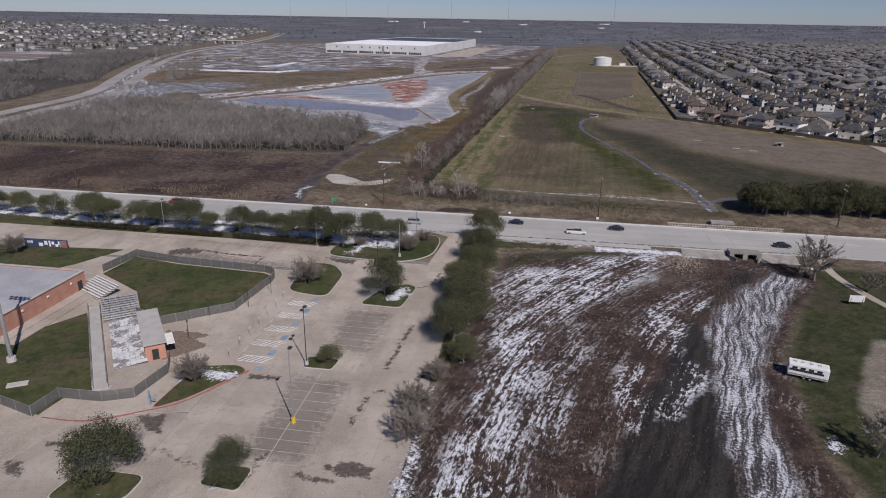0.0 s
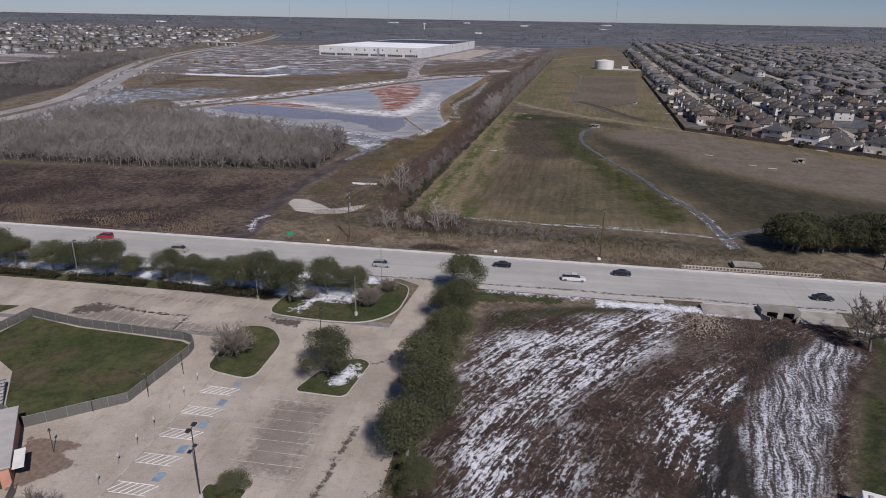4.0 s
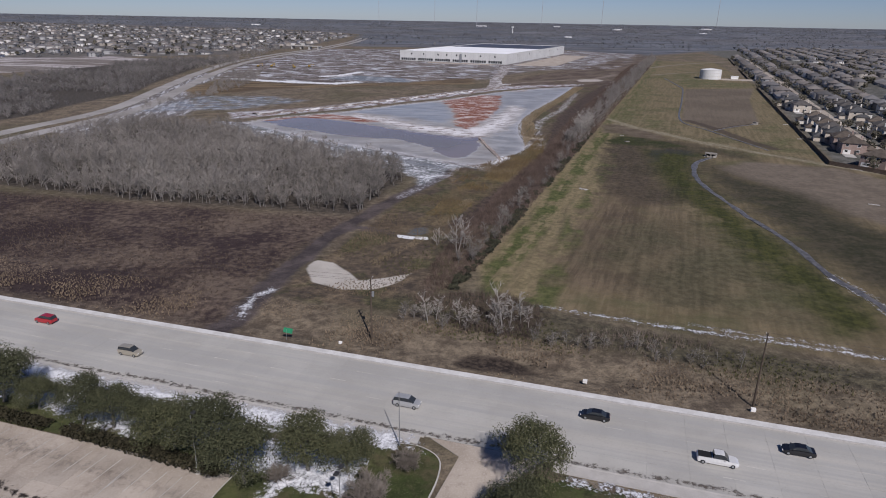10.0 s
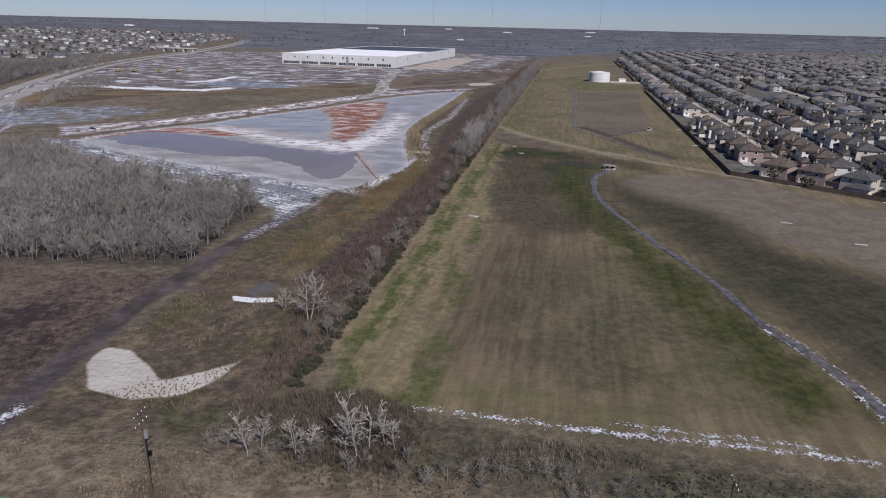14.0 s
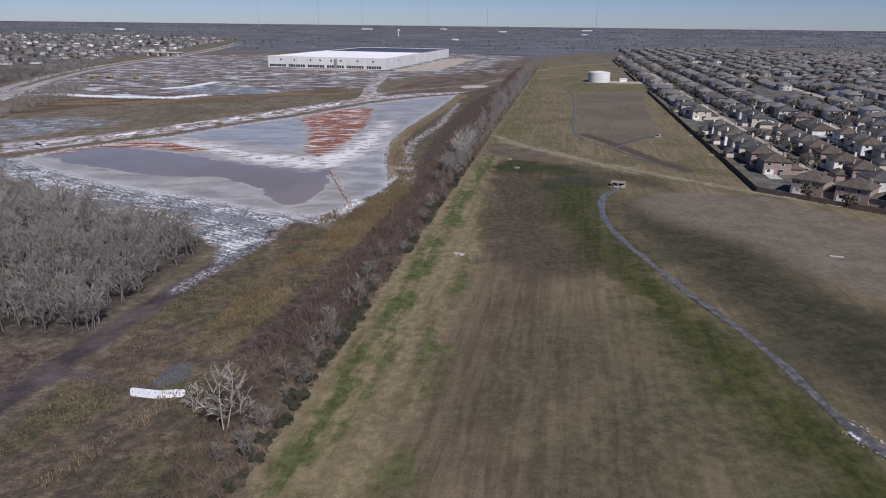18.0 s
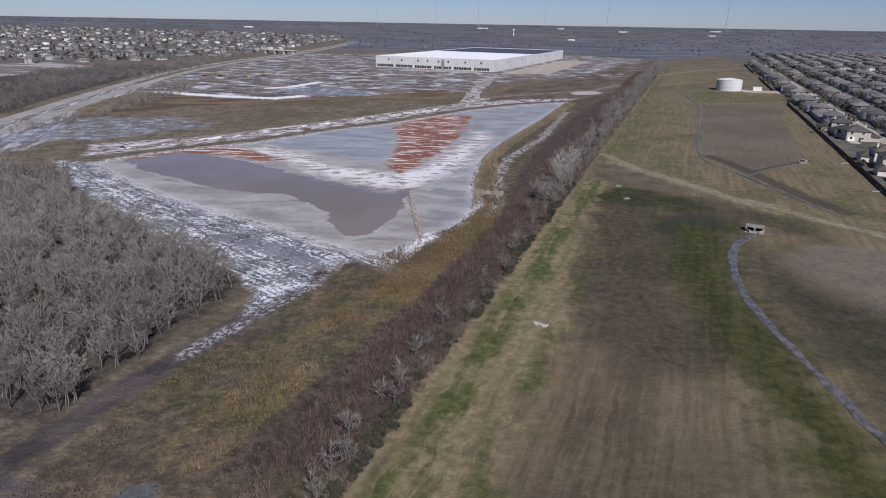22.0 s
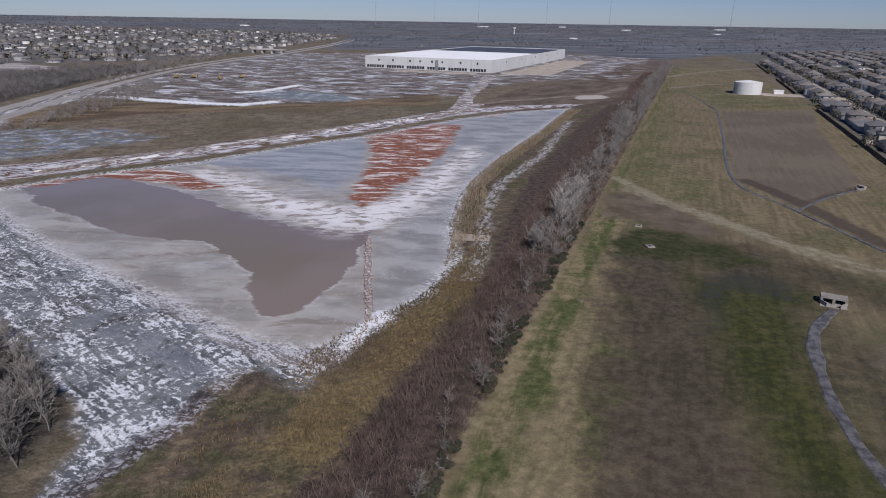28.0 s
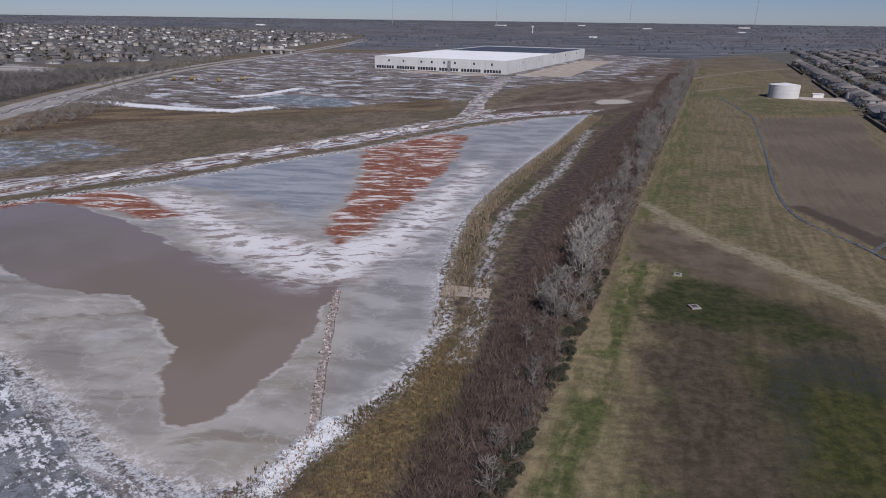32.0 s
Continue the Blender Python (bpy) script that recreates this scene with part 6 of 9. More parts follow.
def patchy(thr, scale=0.05, off=0.0):
    def f(x, y, rng):
        v = np.array([noise.noise(Vector((a * scale + off, b * scale, 0.3))) for a, b in zip(x, y)])
        return v + rng.uniform(-0.2, 0.2, len(x)) > thr
    return f


def far_trees(name, spots, label, lo=0.7, hi=1.2, mat=None):
    rows = []
    for x, y in spots:
        q = FLAT_TREE[NP.randint(5)]
        rows.append((place(q[0], (x, y, float(rise(x, y)) - 0.1), NP.uniform(0, 6.28), NP.uniform(lo, hi), NP.uniform(0.6, 1.15)), q[1]))
    tagged(part(name, joined_mesh(name, rows), mat or M_BARKI), label, "woods", kind="stuff")


far_trees("far_woods", scatter(ZONES["westwood"], 6.6, 5, patchy(-0.22, 0.02, 13)), "far leafless woods beyond the highway", 0.5, 1.15, M_FARBARK)
far_trees("far_woods", scatter([(-205, 560), (-190, 660), (-215, 790), (-228, 880), (-205, 900), (-175, 770), (-180, 640)], 6.0, 6), "leafless brush beside the highway", 0.5, 0.9)
far_trees("far_woods", np.array([(NP.uniform(-300, -250) - (y - 900) * 0.1, y) for y in NP.uniform(900, 1500, 180)]), "leafless trees along the highway", 0.7, 1.3)


def tufts(name, spots, height, blades, mat, label, width=0.10, lean=0.45, seed=1):
    """Clumps of upright blades, four corners each."""
    rng = np.random.RandomState(seed)
    n = len(spots)
    p = np.repeat(spots, blades, 0) + rng.uniform(-0.45, 0.45, (n * blades, 2)) * height * 0.7
    z = rise(p[:, 0], p[:, 1]) - 0.15
    h = height * rng.uniform(0.5, 1.1, len(p))
    a = rng.uniform(0, 6.28, len(p))
    dx, dy = np.cos(a) * width, np.sin(a) * width
    lx, ly = rng.uniform(-lean, lean, (2, len(p))) * h
    q = np.empty((len(p), 4, 3))
    q[:, 0] = np.stack([p[:, 0] - dx, p[:, 1] - dy, z], -1)
    q[:, 1] = np.stack([p[:, 0] + dx, p[:, 1] + dy, z], -1)
    q[:, 2] = np.stack([p[:, 0] + dx * 0.3 + lx, p[:, 1] + dy * 0.3 + ly, z + h + 0.15], -1)
    q[:, 3] = np.stack([p[:, 0] - dx * 0.3 + lx, p[:, 1] - dy * 0.3 + ly, z + h + 0.15], -1)
    tagged(part(name, quads_mesh(name, q), mat), label, "vegetation", kind="stuff")


HEDGE = [(-6, 258), (8, 278), (45, 378), (104, 537), (190, 770), (330, 1150), (300, 1150), (240, 990), (168, 780), (100, 590), (74, 512), (50, 435), (34, 392), (21, 357), (12, 330), (-2, 285)]
tufts("hedgerow_brush", scatter(HEDGE, 1.25, 21, lambda x, y, r: (y < 560) | (r.rand(len(x)) < 0.45)), 1.7, 12, M_HEDGE, "tangled brown leafless brush of the hedgerow", 0.05, 0.85, 2)
tufts("ditch_brush", scatter([(-10, 264), (14, 266), (25, 255), (18, 242), (4, 246)], 1.0, 22, patchy(-0.15, 0.08)), 1.5, 9, M_DARKWEED, "dark roadside brush along the ditch", 0.05, 0.6, 3)
tufts("ditch_brush", scatter([(25, 247), (42, 247), (57, 241), (62, 232), (49, 233), (26, 240)], 1.1, 35, patchy(-0.02, 0.1)), 1.2, 7, M_BRUSH, "low grey brush under the power line", 0.05, 0.5, 16)
tufts("ditch_weeds", scatter([(-10, 258), (40, 246), (97, 226), (97, 214), (40, 232), (-10, 246)], 1.1, 36, patchy(0.0, 0.06, 4)), 0.55, 5, M_GREENTUFT, "olive weeds in the roadside ditch", 0.09, 0.5, 17)
CORR = [(-36, 268), (-12, 350), (9, 404), (29, 416), (46, 452), (66, 500), (50, 435), (33, 392), (20, 357), (10, 330), (-4, 285), (-12, 262)]
tufts("rough_grass", scatter(CORR, 0.8, 23, patchy(-0.1)), 0.34, 6, M_DARKVERGE, "rough straw-coloured winter grass", 0.09, 0.5, 4)
tufts("rust_grass", scatter([(4, 372), (22, 415), (42, 440), (52, 470), (54, 512), (62, 502), (52, 440), (34, 396), (16, 360)], 0.8, 24, patchy(0.0, 0.07, 7)), 0.6, 6, M_RUST, "rust-coloured reeds beside the pond", 0.08, 0.4, 5)
tufts("straw_reeds", scatter(band([(-18, 284), (-12, 293), (-7, 301), (-2, 316), (6, 336), (12, 352)], 3.2), 0.7, 43, patchy(-0.05, 0.08, 2)), 0.85, 7, M_STRAW, "pale straw-coloured reeds in a line along the corridor", 0.05, 0.45, 19)
tufts("golden_reeds", scatter(ZONES["gold"], 0.75, 41, patchy(0.02, 0.06, 9)), 0.75, 7, M_GOLD, "golden-brown dry reeds along the corridor", 0.05, 0.45, 18)
tufts("olive_weeds", scatter(CORR, 1.3, 33, patchy(0.14, 0.05, 11)), 0.45, 5, M_GREENTUFT, "olive winter weeds between track and hedgerow", 0.09, 0.5, 14)
tufts("pale_reeds", scatter([(44, 452), (48, 500), (54, 545), (66, 585), (98, 668), (134, 772), (142, 768), (104, 664), (74, 585), (60, 540), (58, 505)], 1.1, 25), 1.2, 5, M_REED, "pale dry reeds along the pond shore", 0.08, 0.35, 6)
tufts("rough_grass", scatter(ZONES["darkfield"], 1.25, 26, patchy(-0.02, 0.03)), 0.5, 6, M_DARKWEED, "dark dead weeds of the rough field", 0.10, 0.8, 7)
tufts("rough_grass", scatter(ZONES["darkfield"], 1.5, 27, patchy(0.10, 0.03, 3)), 0.28, 5, M_FIELDSTRAW, "dull straw tufts in the rough field", 0.06, 0.7, 8)
tufts("verge_grass", scatter(rpoly([(-150, 21.5), (110, 21.5), (110, 36), (-150, 40)]), 0.7, 28, lambda x, y, r: patchy(-0.1, 0.07)(x, y, r) & (sdf(x, y, [tuple(map(float, p)) for p in ZONES["ditchpool"]]) < -0.5)), 0.32, 5, M_VERGE, "dry brown grass on the roadside verge", 0.08, 0.8, 9)
tufts("mud_weeds", scatter(ZONES["mud"], 0.75, 31, patchy(0.0, 0.05, 2)), 0.35, 3, M_BRUSH, "dead stalks standing in the churned mud", 0.06, 0.6, 12)

# hedgerow trees
for i in range(95):
    y = 285 + (i / 95) ** 1.5 * 700 + NP.uniform(-3, 3)
    x = strip_x(y) - NP.uniform(1, 10 if y > 440 else 6)
    s = NP.uniform(0.35, 0.75) if NP.rand() < 0.6 or y < 430 else NP.uniform(0.8, 1.15)
    bare_tree(NP.randint(6), Matrix.Translation((x, y, -0.05)) @ Matrix.Rotation(NP.uniform(0, 6.28), 4, "Z") @ Matrix.Scale(s, 4), "leafless scrub tree in the brown hedgerow", "hedgerow trees")
for x, y, s in ((11, 249, 0.85), (12.6, 247.4, 1.0), (14.6, 248.6, 0.95), (17, 249.5, 1.0), (18.4, 247.8, 0.75), (-3, 250, 0.7), (-1, 251.5, 0.6), (4, 249, 0.65), (6.5, 250, 0.55), (80, 486, 1.15), (82, 494, 1.3), (85, 501, 1.35), (81, 503, 1.0), (88, 510, 1.3), (84, 512, 1.1), (92, 520, 1.2), (95, 530, 1.1), (4.5, 293, 1.25), (6.5, 296, 0.8), (-1, 299, 0.6)):
    bare_tree(NP.randint(6), Matrix.Translation((x, y, -0.05)) @ Matrix.Rotation(NP.uniform(0, 6.28), 4, "Z") @ Matrix.Scale(s, 4), "pale-barked leafless tree rising above the hedgerow", "pale hedgerow trees", M_PALEBARK)


# the continuous run of the hedgerow towards the horizon
rt, rb = [], []
for i in range(330):
    y = 462 + (i / 330) ** 1.25 * 860 + NP.uniform(-3, 3)
    x = strip_x(y) - NP.uniform(0.5, 9 + min(8, (y - 425) * 0.05))
    k, turn, size = NP.randint(6), NP.uniform(0, 6.28), NP.uniform(0.45, 0.95) if y < 640 else NP.uniform(0.7, 1.2)
    rt.append((place(WOOD_T[k][0], (x, y, -0.05), turn, size), WOOD_T[k][1]))
    rb.append((place(WOOD_B[k][0], (x, y, -0.05), turn, size), WOOD_B[k][1]))
run = empty("hedgerow_run", Matrix.Identity(4), "long grey leafless hedgerow running to the horizon", "hedgerow", kind="stuff")
tagged(part("trunk", joined_mesh("trunk", rt), M_BARKI, run), kind="stuff")
tagged(part("crown", joined_mesh("crown", rb), M_BARKI, run), kind="stuff")


for i in range(30):
    x = -9 + i * 2.2 + NP.uniform(-1.5, 1.5)
    bare_tree(NP.randint(6), Matrix.Translation((x, 252 - (x + 9) * 0.32 + NP.uniform(-2.5, 2.5), -0.3)) @ Matrix.Rotation(NP.uniform(0, 6.28), 4, "Z") @ Matrix.Scale(NP.uniform(0.3, 0.55), 4), "leafless grey shrub in the roadside ditch", "ditch shrubs")


# evergreen oaks
def oak_meshes(seed, leaves=15000, size=0.095):
    rng = np.random.RandomState(seed)
    t, b = grow(4.6, 2.8, rng, 8, 2, 0, 0.22, 0.8, 1)
    t = [(*s[:6], s[6], max(s[7], 0.06)) for s in t]
    lobes = [(0, 0, 4.2, 2.6), (0.8, 0.4, 5.2, 1.9), (-0.7, -0.5, 4.9, 2.0)]
    for _ in range(26):
        a, e, far = rng.uniform(0, 6.28), rng.uniform(-0.35, 1.25), rng.uniform(2.5, 3.2)
        lobes.append((np.cos(a) * np.cos(e) * far, np.sin(a) * np.cos(e) * far, 3.8 + np.sin(e) * far * 0.9, rng.uniform(0.7, 1.45)))
    pick = np.array(lobes)
    pick = pick[rng.choice(len(lobes), leaves, p=pick[:, 3] ** 2 / (pick[:, 3] ** 2).sum())]
    unit = lambda w: w / np.linalg.norm(w, axis=1, keepdims=True)
    d = unit(rng.normal(size=(leaves, 3)))
    p = pick[:, :3] + d * pick[:, 3:] * rng.uniform(0.6, 1.28, (leaves, 1)) * [1, 1, 0.8]
    u = rng.normal(size=(leaves, 3))
    u = unit(u - d * (u * d).sum(1, keepdims=True) * 0.6)
    v = unit(np.cross(d + rng.normal(size=(leaves, 3)) * 0.6, u))
    k = size * rng.uniform(0.6, 1.3, (leaves, 1))
    q = np.stack([p - u * k - v * k * 0.2, p - v * k * 0.6, p + u * k + v * k * 0.15, p + v * k * 0.6], 1)
    tv = joined_mesh("trunk", [tube_arrays(t, 6)])
    bv = joined_mesh("limbs", [tube_arrays(b, 3)])
    cv = quads_mesh("crown", q)
    for me, mt in ((tv, M_BARK), (bv, M_BARK), (cv, M_LEAF)):
        me.materials.append(mt)
    return tv, bv, cv


OAKS = [oak_meshes(80 + k) for k in range(4)]


DARK_OAKS = [oak_meshes(90 + k, 6000, 0.15) for k in range(3)]
for meshes in DARK_OAKS:
    meshes[2].materials.clear()
    meshes[2].materials.append(M_LEAFFAR)


HEDGE_BUSHES = [oak_meshes(120 + k, 1500, 0.36) for k in range(3)]
for meshes in HEDGE_BUSHES:
    meshes[2].materials.clear()
    meshes[2].materials.append(M_BUSHLEAF)


def oak(m, label, group="", kinds=None):
    kinds = kinds or OAKS
    ob = empty("oak_tree", m, label, "tree", group)
    for nm, me in zip(("trunk", "branchwork", "crown"), kinds[NP.randint(len(kinds))]):
        part(nm, me, None, ob)
    return ob


def oak_at(s, q, size, label, group="", z=0.1):
    m = Matrix.Diagonal((size * NP.uniform(1.0, 1.28), size * NP.uniform(1.0, 1.28), size * NP.uniform(0.92, 1.14), 1))
    oak(rpose(s + NP.uniform(-1, 1), q + NP.uniform(-0.8, 0.8), z, NP.uniform(0, 360)) @ m, label, group)


for s, q, z in ((-138, -6, 1.1), (-127, -6, 1.1), (-118, -7, 1.0), (-104, -8, 1.1), (-97, -8, 1.0), (-87, -10, 1.15), (-80, -9, 1.0), (-72, -11, 1.15), (-64, -10.5, 0.9), (-55, -11.5, 1.1), (-49, -11, 1.05), (-43, -12, 1.0), (-37, -13, 1.15), (-30, -14.5, 1.15), (-24, -15.5, 1.25), (-16, -11.5, 1.15), (-11.5, -9.5, 1.0)):
    oak_at(s, q - 1.6, z * NP.uniform(0.95, 1.2), "evergreen oak with a dark dense crown beside the street", "street oaks")
for q, z in ((-7, 1.25), (-14.5, 0.85), (-21, 1.05), (-29, 0.85), (-35.5, 1.1), (-43.5, 1.1), (-51, 0.9), (-57.5, 1.2), (-66, 1.0), (-73, 0.7)):
    oak_at(14.2 + NP.uniform(-1.4, 1.4), q, z * 1.12, "evergreen oak in the row beside the driveway", "driveway oaks", 0.0)
oak_at(-5.0, -46.5, 1.2, "round evergreen oak on a kerbed parking island", z=-0.55)
oak_at(-8.2, -77.8, 0.55, "small evergreen oak beside a lamp post", z=-0.55)
oak_at(-27.0, -113.0, 1.15, "broad evergreen oak on a parking island", z=-0.55)
oak_at(-11.6, -109.8, 0.8, "evergreen oak on a parking island", z=-0.55)
def shrub_meshes(seed):
    """A low dome of many fine twigs on several stems."""
    t, b = grow(3.2, 3.1, np.random.RandomState(seed), 20, 9, 5, 0.07, 0.7, 4)
    me = joined_mesh("stems", [tube_arrays(t, 4)]), joined_mesh("crown", [tube_arrays([(*x[:6], max(x[6], 0.022), max(x[7], 0.014)) for x in b], 3)])
    for k in me:
        k.materials.append(M_TWIG)
    return me


M_TWIG = grainy("brown_grey_twigs", (0.15, 0.13, 0.112), (0.25, 0.22, 0.19), 0.6, 5, 0.95, vary=0.1, bump=0)
SHRUBS = [shrub_meshes(70), shrub_meshes(71)]
SPREADING = []
for k in (75, 76):
    t, b = grow(2.9, 2.0, np.random.RandomState(k), 28, 10, 6, 0.085, 0.85, 1)
    thick = tube_arrays([(*x[:6], x[6] * 0.7, max(x[7] * 0.7, 0.010)) for x in b if x[6] > 0.031], 3)
    thin = flat_arrays([(*x[:6], max(x[6] * 0.6, 0.020), max(x[7] * 0.6, 0.012)) for x in b if x[6] <= 0.031])
    SPREADING.append((joined_mesh("trunk", [tube_arrays(t, 6)]), joined_mesh("crown", [thick, thin])))
    for me in SPREADING[-1]:
        me.materials.append(M_TWIG)
for s, q, z in ((-24.5, -42.5, 1.45), (-28.6, -87.3, 1.15), (-5.2, -16.6, 1.2), (-3.0, -8.0, 0.8), (10.6, -90, 1.2), (11.0, -97, 1.3), (12.5, -80, 0.9), (-105, -38, 1.2), (-19, -16, 0.7)):
    ob = empty("bare_shrub", rpose(s, q, 0.05, NP.uniform(0, 360)) @ Matrix.Scale(z, 4), "leafless many-stemmed shrub on a lawn island", "shrub", "bare lawn shrubs")
    for nm, me in zip(("stems", "crown"), SHRUBS[NP.randint(2)]):
        part(nm, me, None, ob)
for x, y, z in ((87, 164, 3.4), (50, 101, 2.2), (95, 156, 1.6)):
    ob = empty("bare_tree", Matrix.Translation((x, y, 0)) @ Matrix.Scale(z, 4), "leafless spreading tree on the grass", "tree")
    for nm, me in zip(("trunk", "crown"), SPREADING[NP.randint(2)]):
        part(nm, me, None, ob)
for i in range(36):
    x = 106 + NP.uniform(0, 62)
    y = 222 - (x - 108) * 0.12 + NP.uniform(-8, 6)
    oak(Matrix.Translation((x, y, -0.3)) @ Matrix.Rotation(NP.uniform(0, 6.28), 4, "Z") @ Matrix.Scale(NP.uniform(1.0, 1.5), 4), "dark evergreen tree in the thicket by the street", "thicket trees", DARK_OAKS)

for i in range(290):
    y = 268 + i * 0.79 + NP.uniform(-2, 2)
    lush = noise.noise(Vector((y * 0.045, 0.7, 0)))
    if lush < -0.12 and NP.rand() < 0.8:
        continue
    x = strip_x(y) - NP.uniform(-0.2, 2.2 + 2.5 * max(0, lush))
    k = NP.uniform(0.10, 0.27)
    oak(Matrix.Translation((x, y, -0.2)) @ Matrix.Rotation(NP.uniform(0, 6.28), 4, "Z") @ Matrix.Diagonal((k * NP.uniform(0.8, 1.5), k * NP.uniform(0.8, 1.5), k * NP.uniform(0.8, 1.2), 1)), "low grey-green evergreen bush in the hedgerow", "hedgerow bushes", HEDGE_BUSHES)
# trees among the houses
rows = []
for i, (p, a) in enumerate(near + far + west):
    n = (0, 1, 1, 1, 2)[RNG.randrange(5)]
    for _ in range(n):
        ang, dist = RNG.uniform(0, 6.28), RNG.uniform(10, 15)
        c = np.array([p.x + math.cos(ang) * dist, p.y + math.sin(ang) * dist, float(rise(p.x, p.y))])
        sz = RNG.uniform(1.8, 4.2)
        k = 170 if i < 260 else 26
        if i > 900 and i % 2:
            continue
        d = NP.normal(size=(k, 3))
        d /= np.linalg.norm(d, axis=1, keepdims=True)
        pt = c + [0, 0, sz * 1.15] + d * sz * NP.uniform(0.55, 1.05, (k, 1)) * [1, 1, 0.85]
        u = NP.normal(size=(k, 3)) * (0.30 if k > 50 else 1.0)
        v = NP.normal(size=(k, 3)) * (0.30 if k > 50 else 1.0)
        rows.append(np.stack([pt - u, pt - v, pt + u, pt + v], 1))
tagged(part("garden_trees", quads_mesh("garden_trees", np.concatenate(rows)), leaf_material("garden_crowns", (0.045, 0.046, 0.036), (0.125, 0.118, 0.100))), "dark garden trees among the houses", "trees", kind="stuff")
rows = []
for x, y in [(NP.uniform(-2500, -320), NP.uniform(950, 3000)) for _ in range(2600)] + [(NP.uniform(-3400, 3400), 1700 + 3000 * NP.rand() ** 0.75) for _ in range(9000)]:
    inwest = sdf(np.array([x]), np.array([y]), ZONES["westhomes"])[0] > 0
    if sdf(np.array([x]), np.array([y]), ZONES["homes"])[0] > -10 or math.hypot(x, y - 200) > 4650 or (not inwest and sdf(np.array([x]), np.array([y]), ZONES["hazyfarwood"])[0] < 0):
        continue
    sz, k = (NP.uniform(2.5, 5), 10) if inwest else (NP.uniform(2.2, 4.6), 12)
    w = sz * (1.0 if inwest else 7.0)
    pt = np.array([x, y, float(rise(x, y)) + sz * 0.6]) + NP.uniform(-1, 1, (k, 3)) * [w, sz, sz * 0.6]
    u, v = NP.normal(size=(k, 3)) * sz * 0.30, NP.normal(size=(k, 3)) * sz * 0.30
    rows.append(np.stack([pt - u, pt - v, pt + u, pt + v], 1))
# pale blue-grey leaf tones carry the distance haze in their colour
tagged(part("distant_trees", quads_mesh("distant_trees", np.concatenate(rows)), leaf_material("hazy_distant_crowns", (0.098, 0.104, 0.116), (0.172, 0.174, 0.184))), "scattered distant trees out to the horizon, tinted with haze", "trees", kind="stuff")

# ---- school car park and grounds, laid out in the road's frame ----
lot = empty("car_park", Matrix.Identity(4), "large pale concrete car park with faded stall lines", "car park", kind="structure")
part("base", prism(rpoly([(-150, -16.5), (-24, -16.5), (-20, -22), (1.4, -24), (3.4, -3), (-2, 0), (16, 0), (10.6, -8), (10.4, -128), (-60, -128), (-150, -128)]), -0.3, 0.0), M_JOINTDARK, lot)
plaza = part("plaza", prism(rpoly([(-150, -36.2), (-24.6, -36.2), (-24.6, -96), (-40, -100), (-48, -128), (-150, -128)]), -0.02, 0.10, 0.02), M_CONC, lot)
part("driveway", prism(rpoly([(1.4, -26), (3.4, -3), (-2, 0.1), (16, 0.1), (10.6, -8), (10.6, -26)]), -0.02, 0.03), M_CONC, lot)
slab2 = part("slab", boxm(-2.235, 2.235, -2.235, 2.235, 0.0, 0.025), M_CONC).data
bpy.data.objects.remove(bpy.data.objects["slab"])
for i in range(8):
    for k in range(23):
        s, q = -22.3 + 4.5 * i, -28.2 - 4.5 * k
        part("slab", slab2, None, lot).matrix_local = rpose(s, q, 0.0)
for i in range(27):
    for k in range(4):
        part("slab", slab2, None, lot).matrix_local = rpose(-26.8 - 4.5 * i, -18.8 - 4.5 * k, 0.0)
part("slab_rest", prism(rpoly([(-48, -98), (-24.6, -96.5), (-24.6, -128), (-60, -128)]), -0.1, 0.02), M_CONC, lot)
STREAKS = (([(4.1, -60), (4.1, -63), (3.4, -68), (3.6, -71.6), (2.8, -77.8)], 1.1), ([(2.0, -87), (1.7, -91), (1.4, -95)], 0.9), ([(5.4, -31), (5.2, -34), (4.4, -39), (1.4, -41)], 0.9), ([(10.2, -74), (9.4, -80), (9.0, -83), (6.7, -85.3)], 1.2), ([(2.5, -85.6), (4.6, -84.9)], 1.0), ([(-58.6, -27.2), (-53.3, -28.2), (-48.8, -28.7), (-45, -28.7), (-40.9, -28.5)], 0.9), ([(-40.8, -29.3), (-41.4, -32.6), (-41, -35.3)], 0.7), ([(-14, -30.4), (-10, -32), (-8, -34)], 0.8), ([(-33, -104), (-36, -106.5), (-41, -107)], 1.4), ([(-3, -107), (0, -108), (3, -107.6)], 1.2), ([(-8.5, -103.2), (-8.9, -105.9), (-9.0, -109.3)], 0.9), ([(-26, -105.6), (-22.3, -105.8), (-19, -107.6), (-16.2, -108.4)], 0.7), ([(-67.4, -29.4), (-64.3, -26.2), (-60.3, -26.4), (-52, -28.3), (-46.4, -28.5), (-41.2, -28.4), (-41.5, -31.8)], 1.0))
for pts, w in STREAKS:
    tagged(sheet("damp_patch", rpoly(band(pts, w)), 0.032, M_DAMP_SHADE, spill=1.2), "dark damp streak on the car park", "stain", kind="structure")
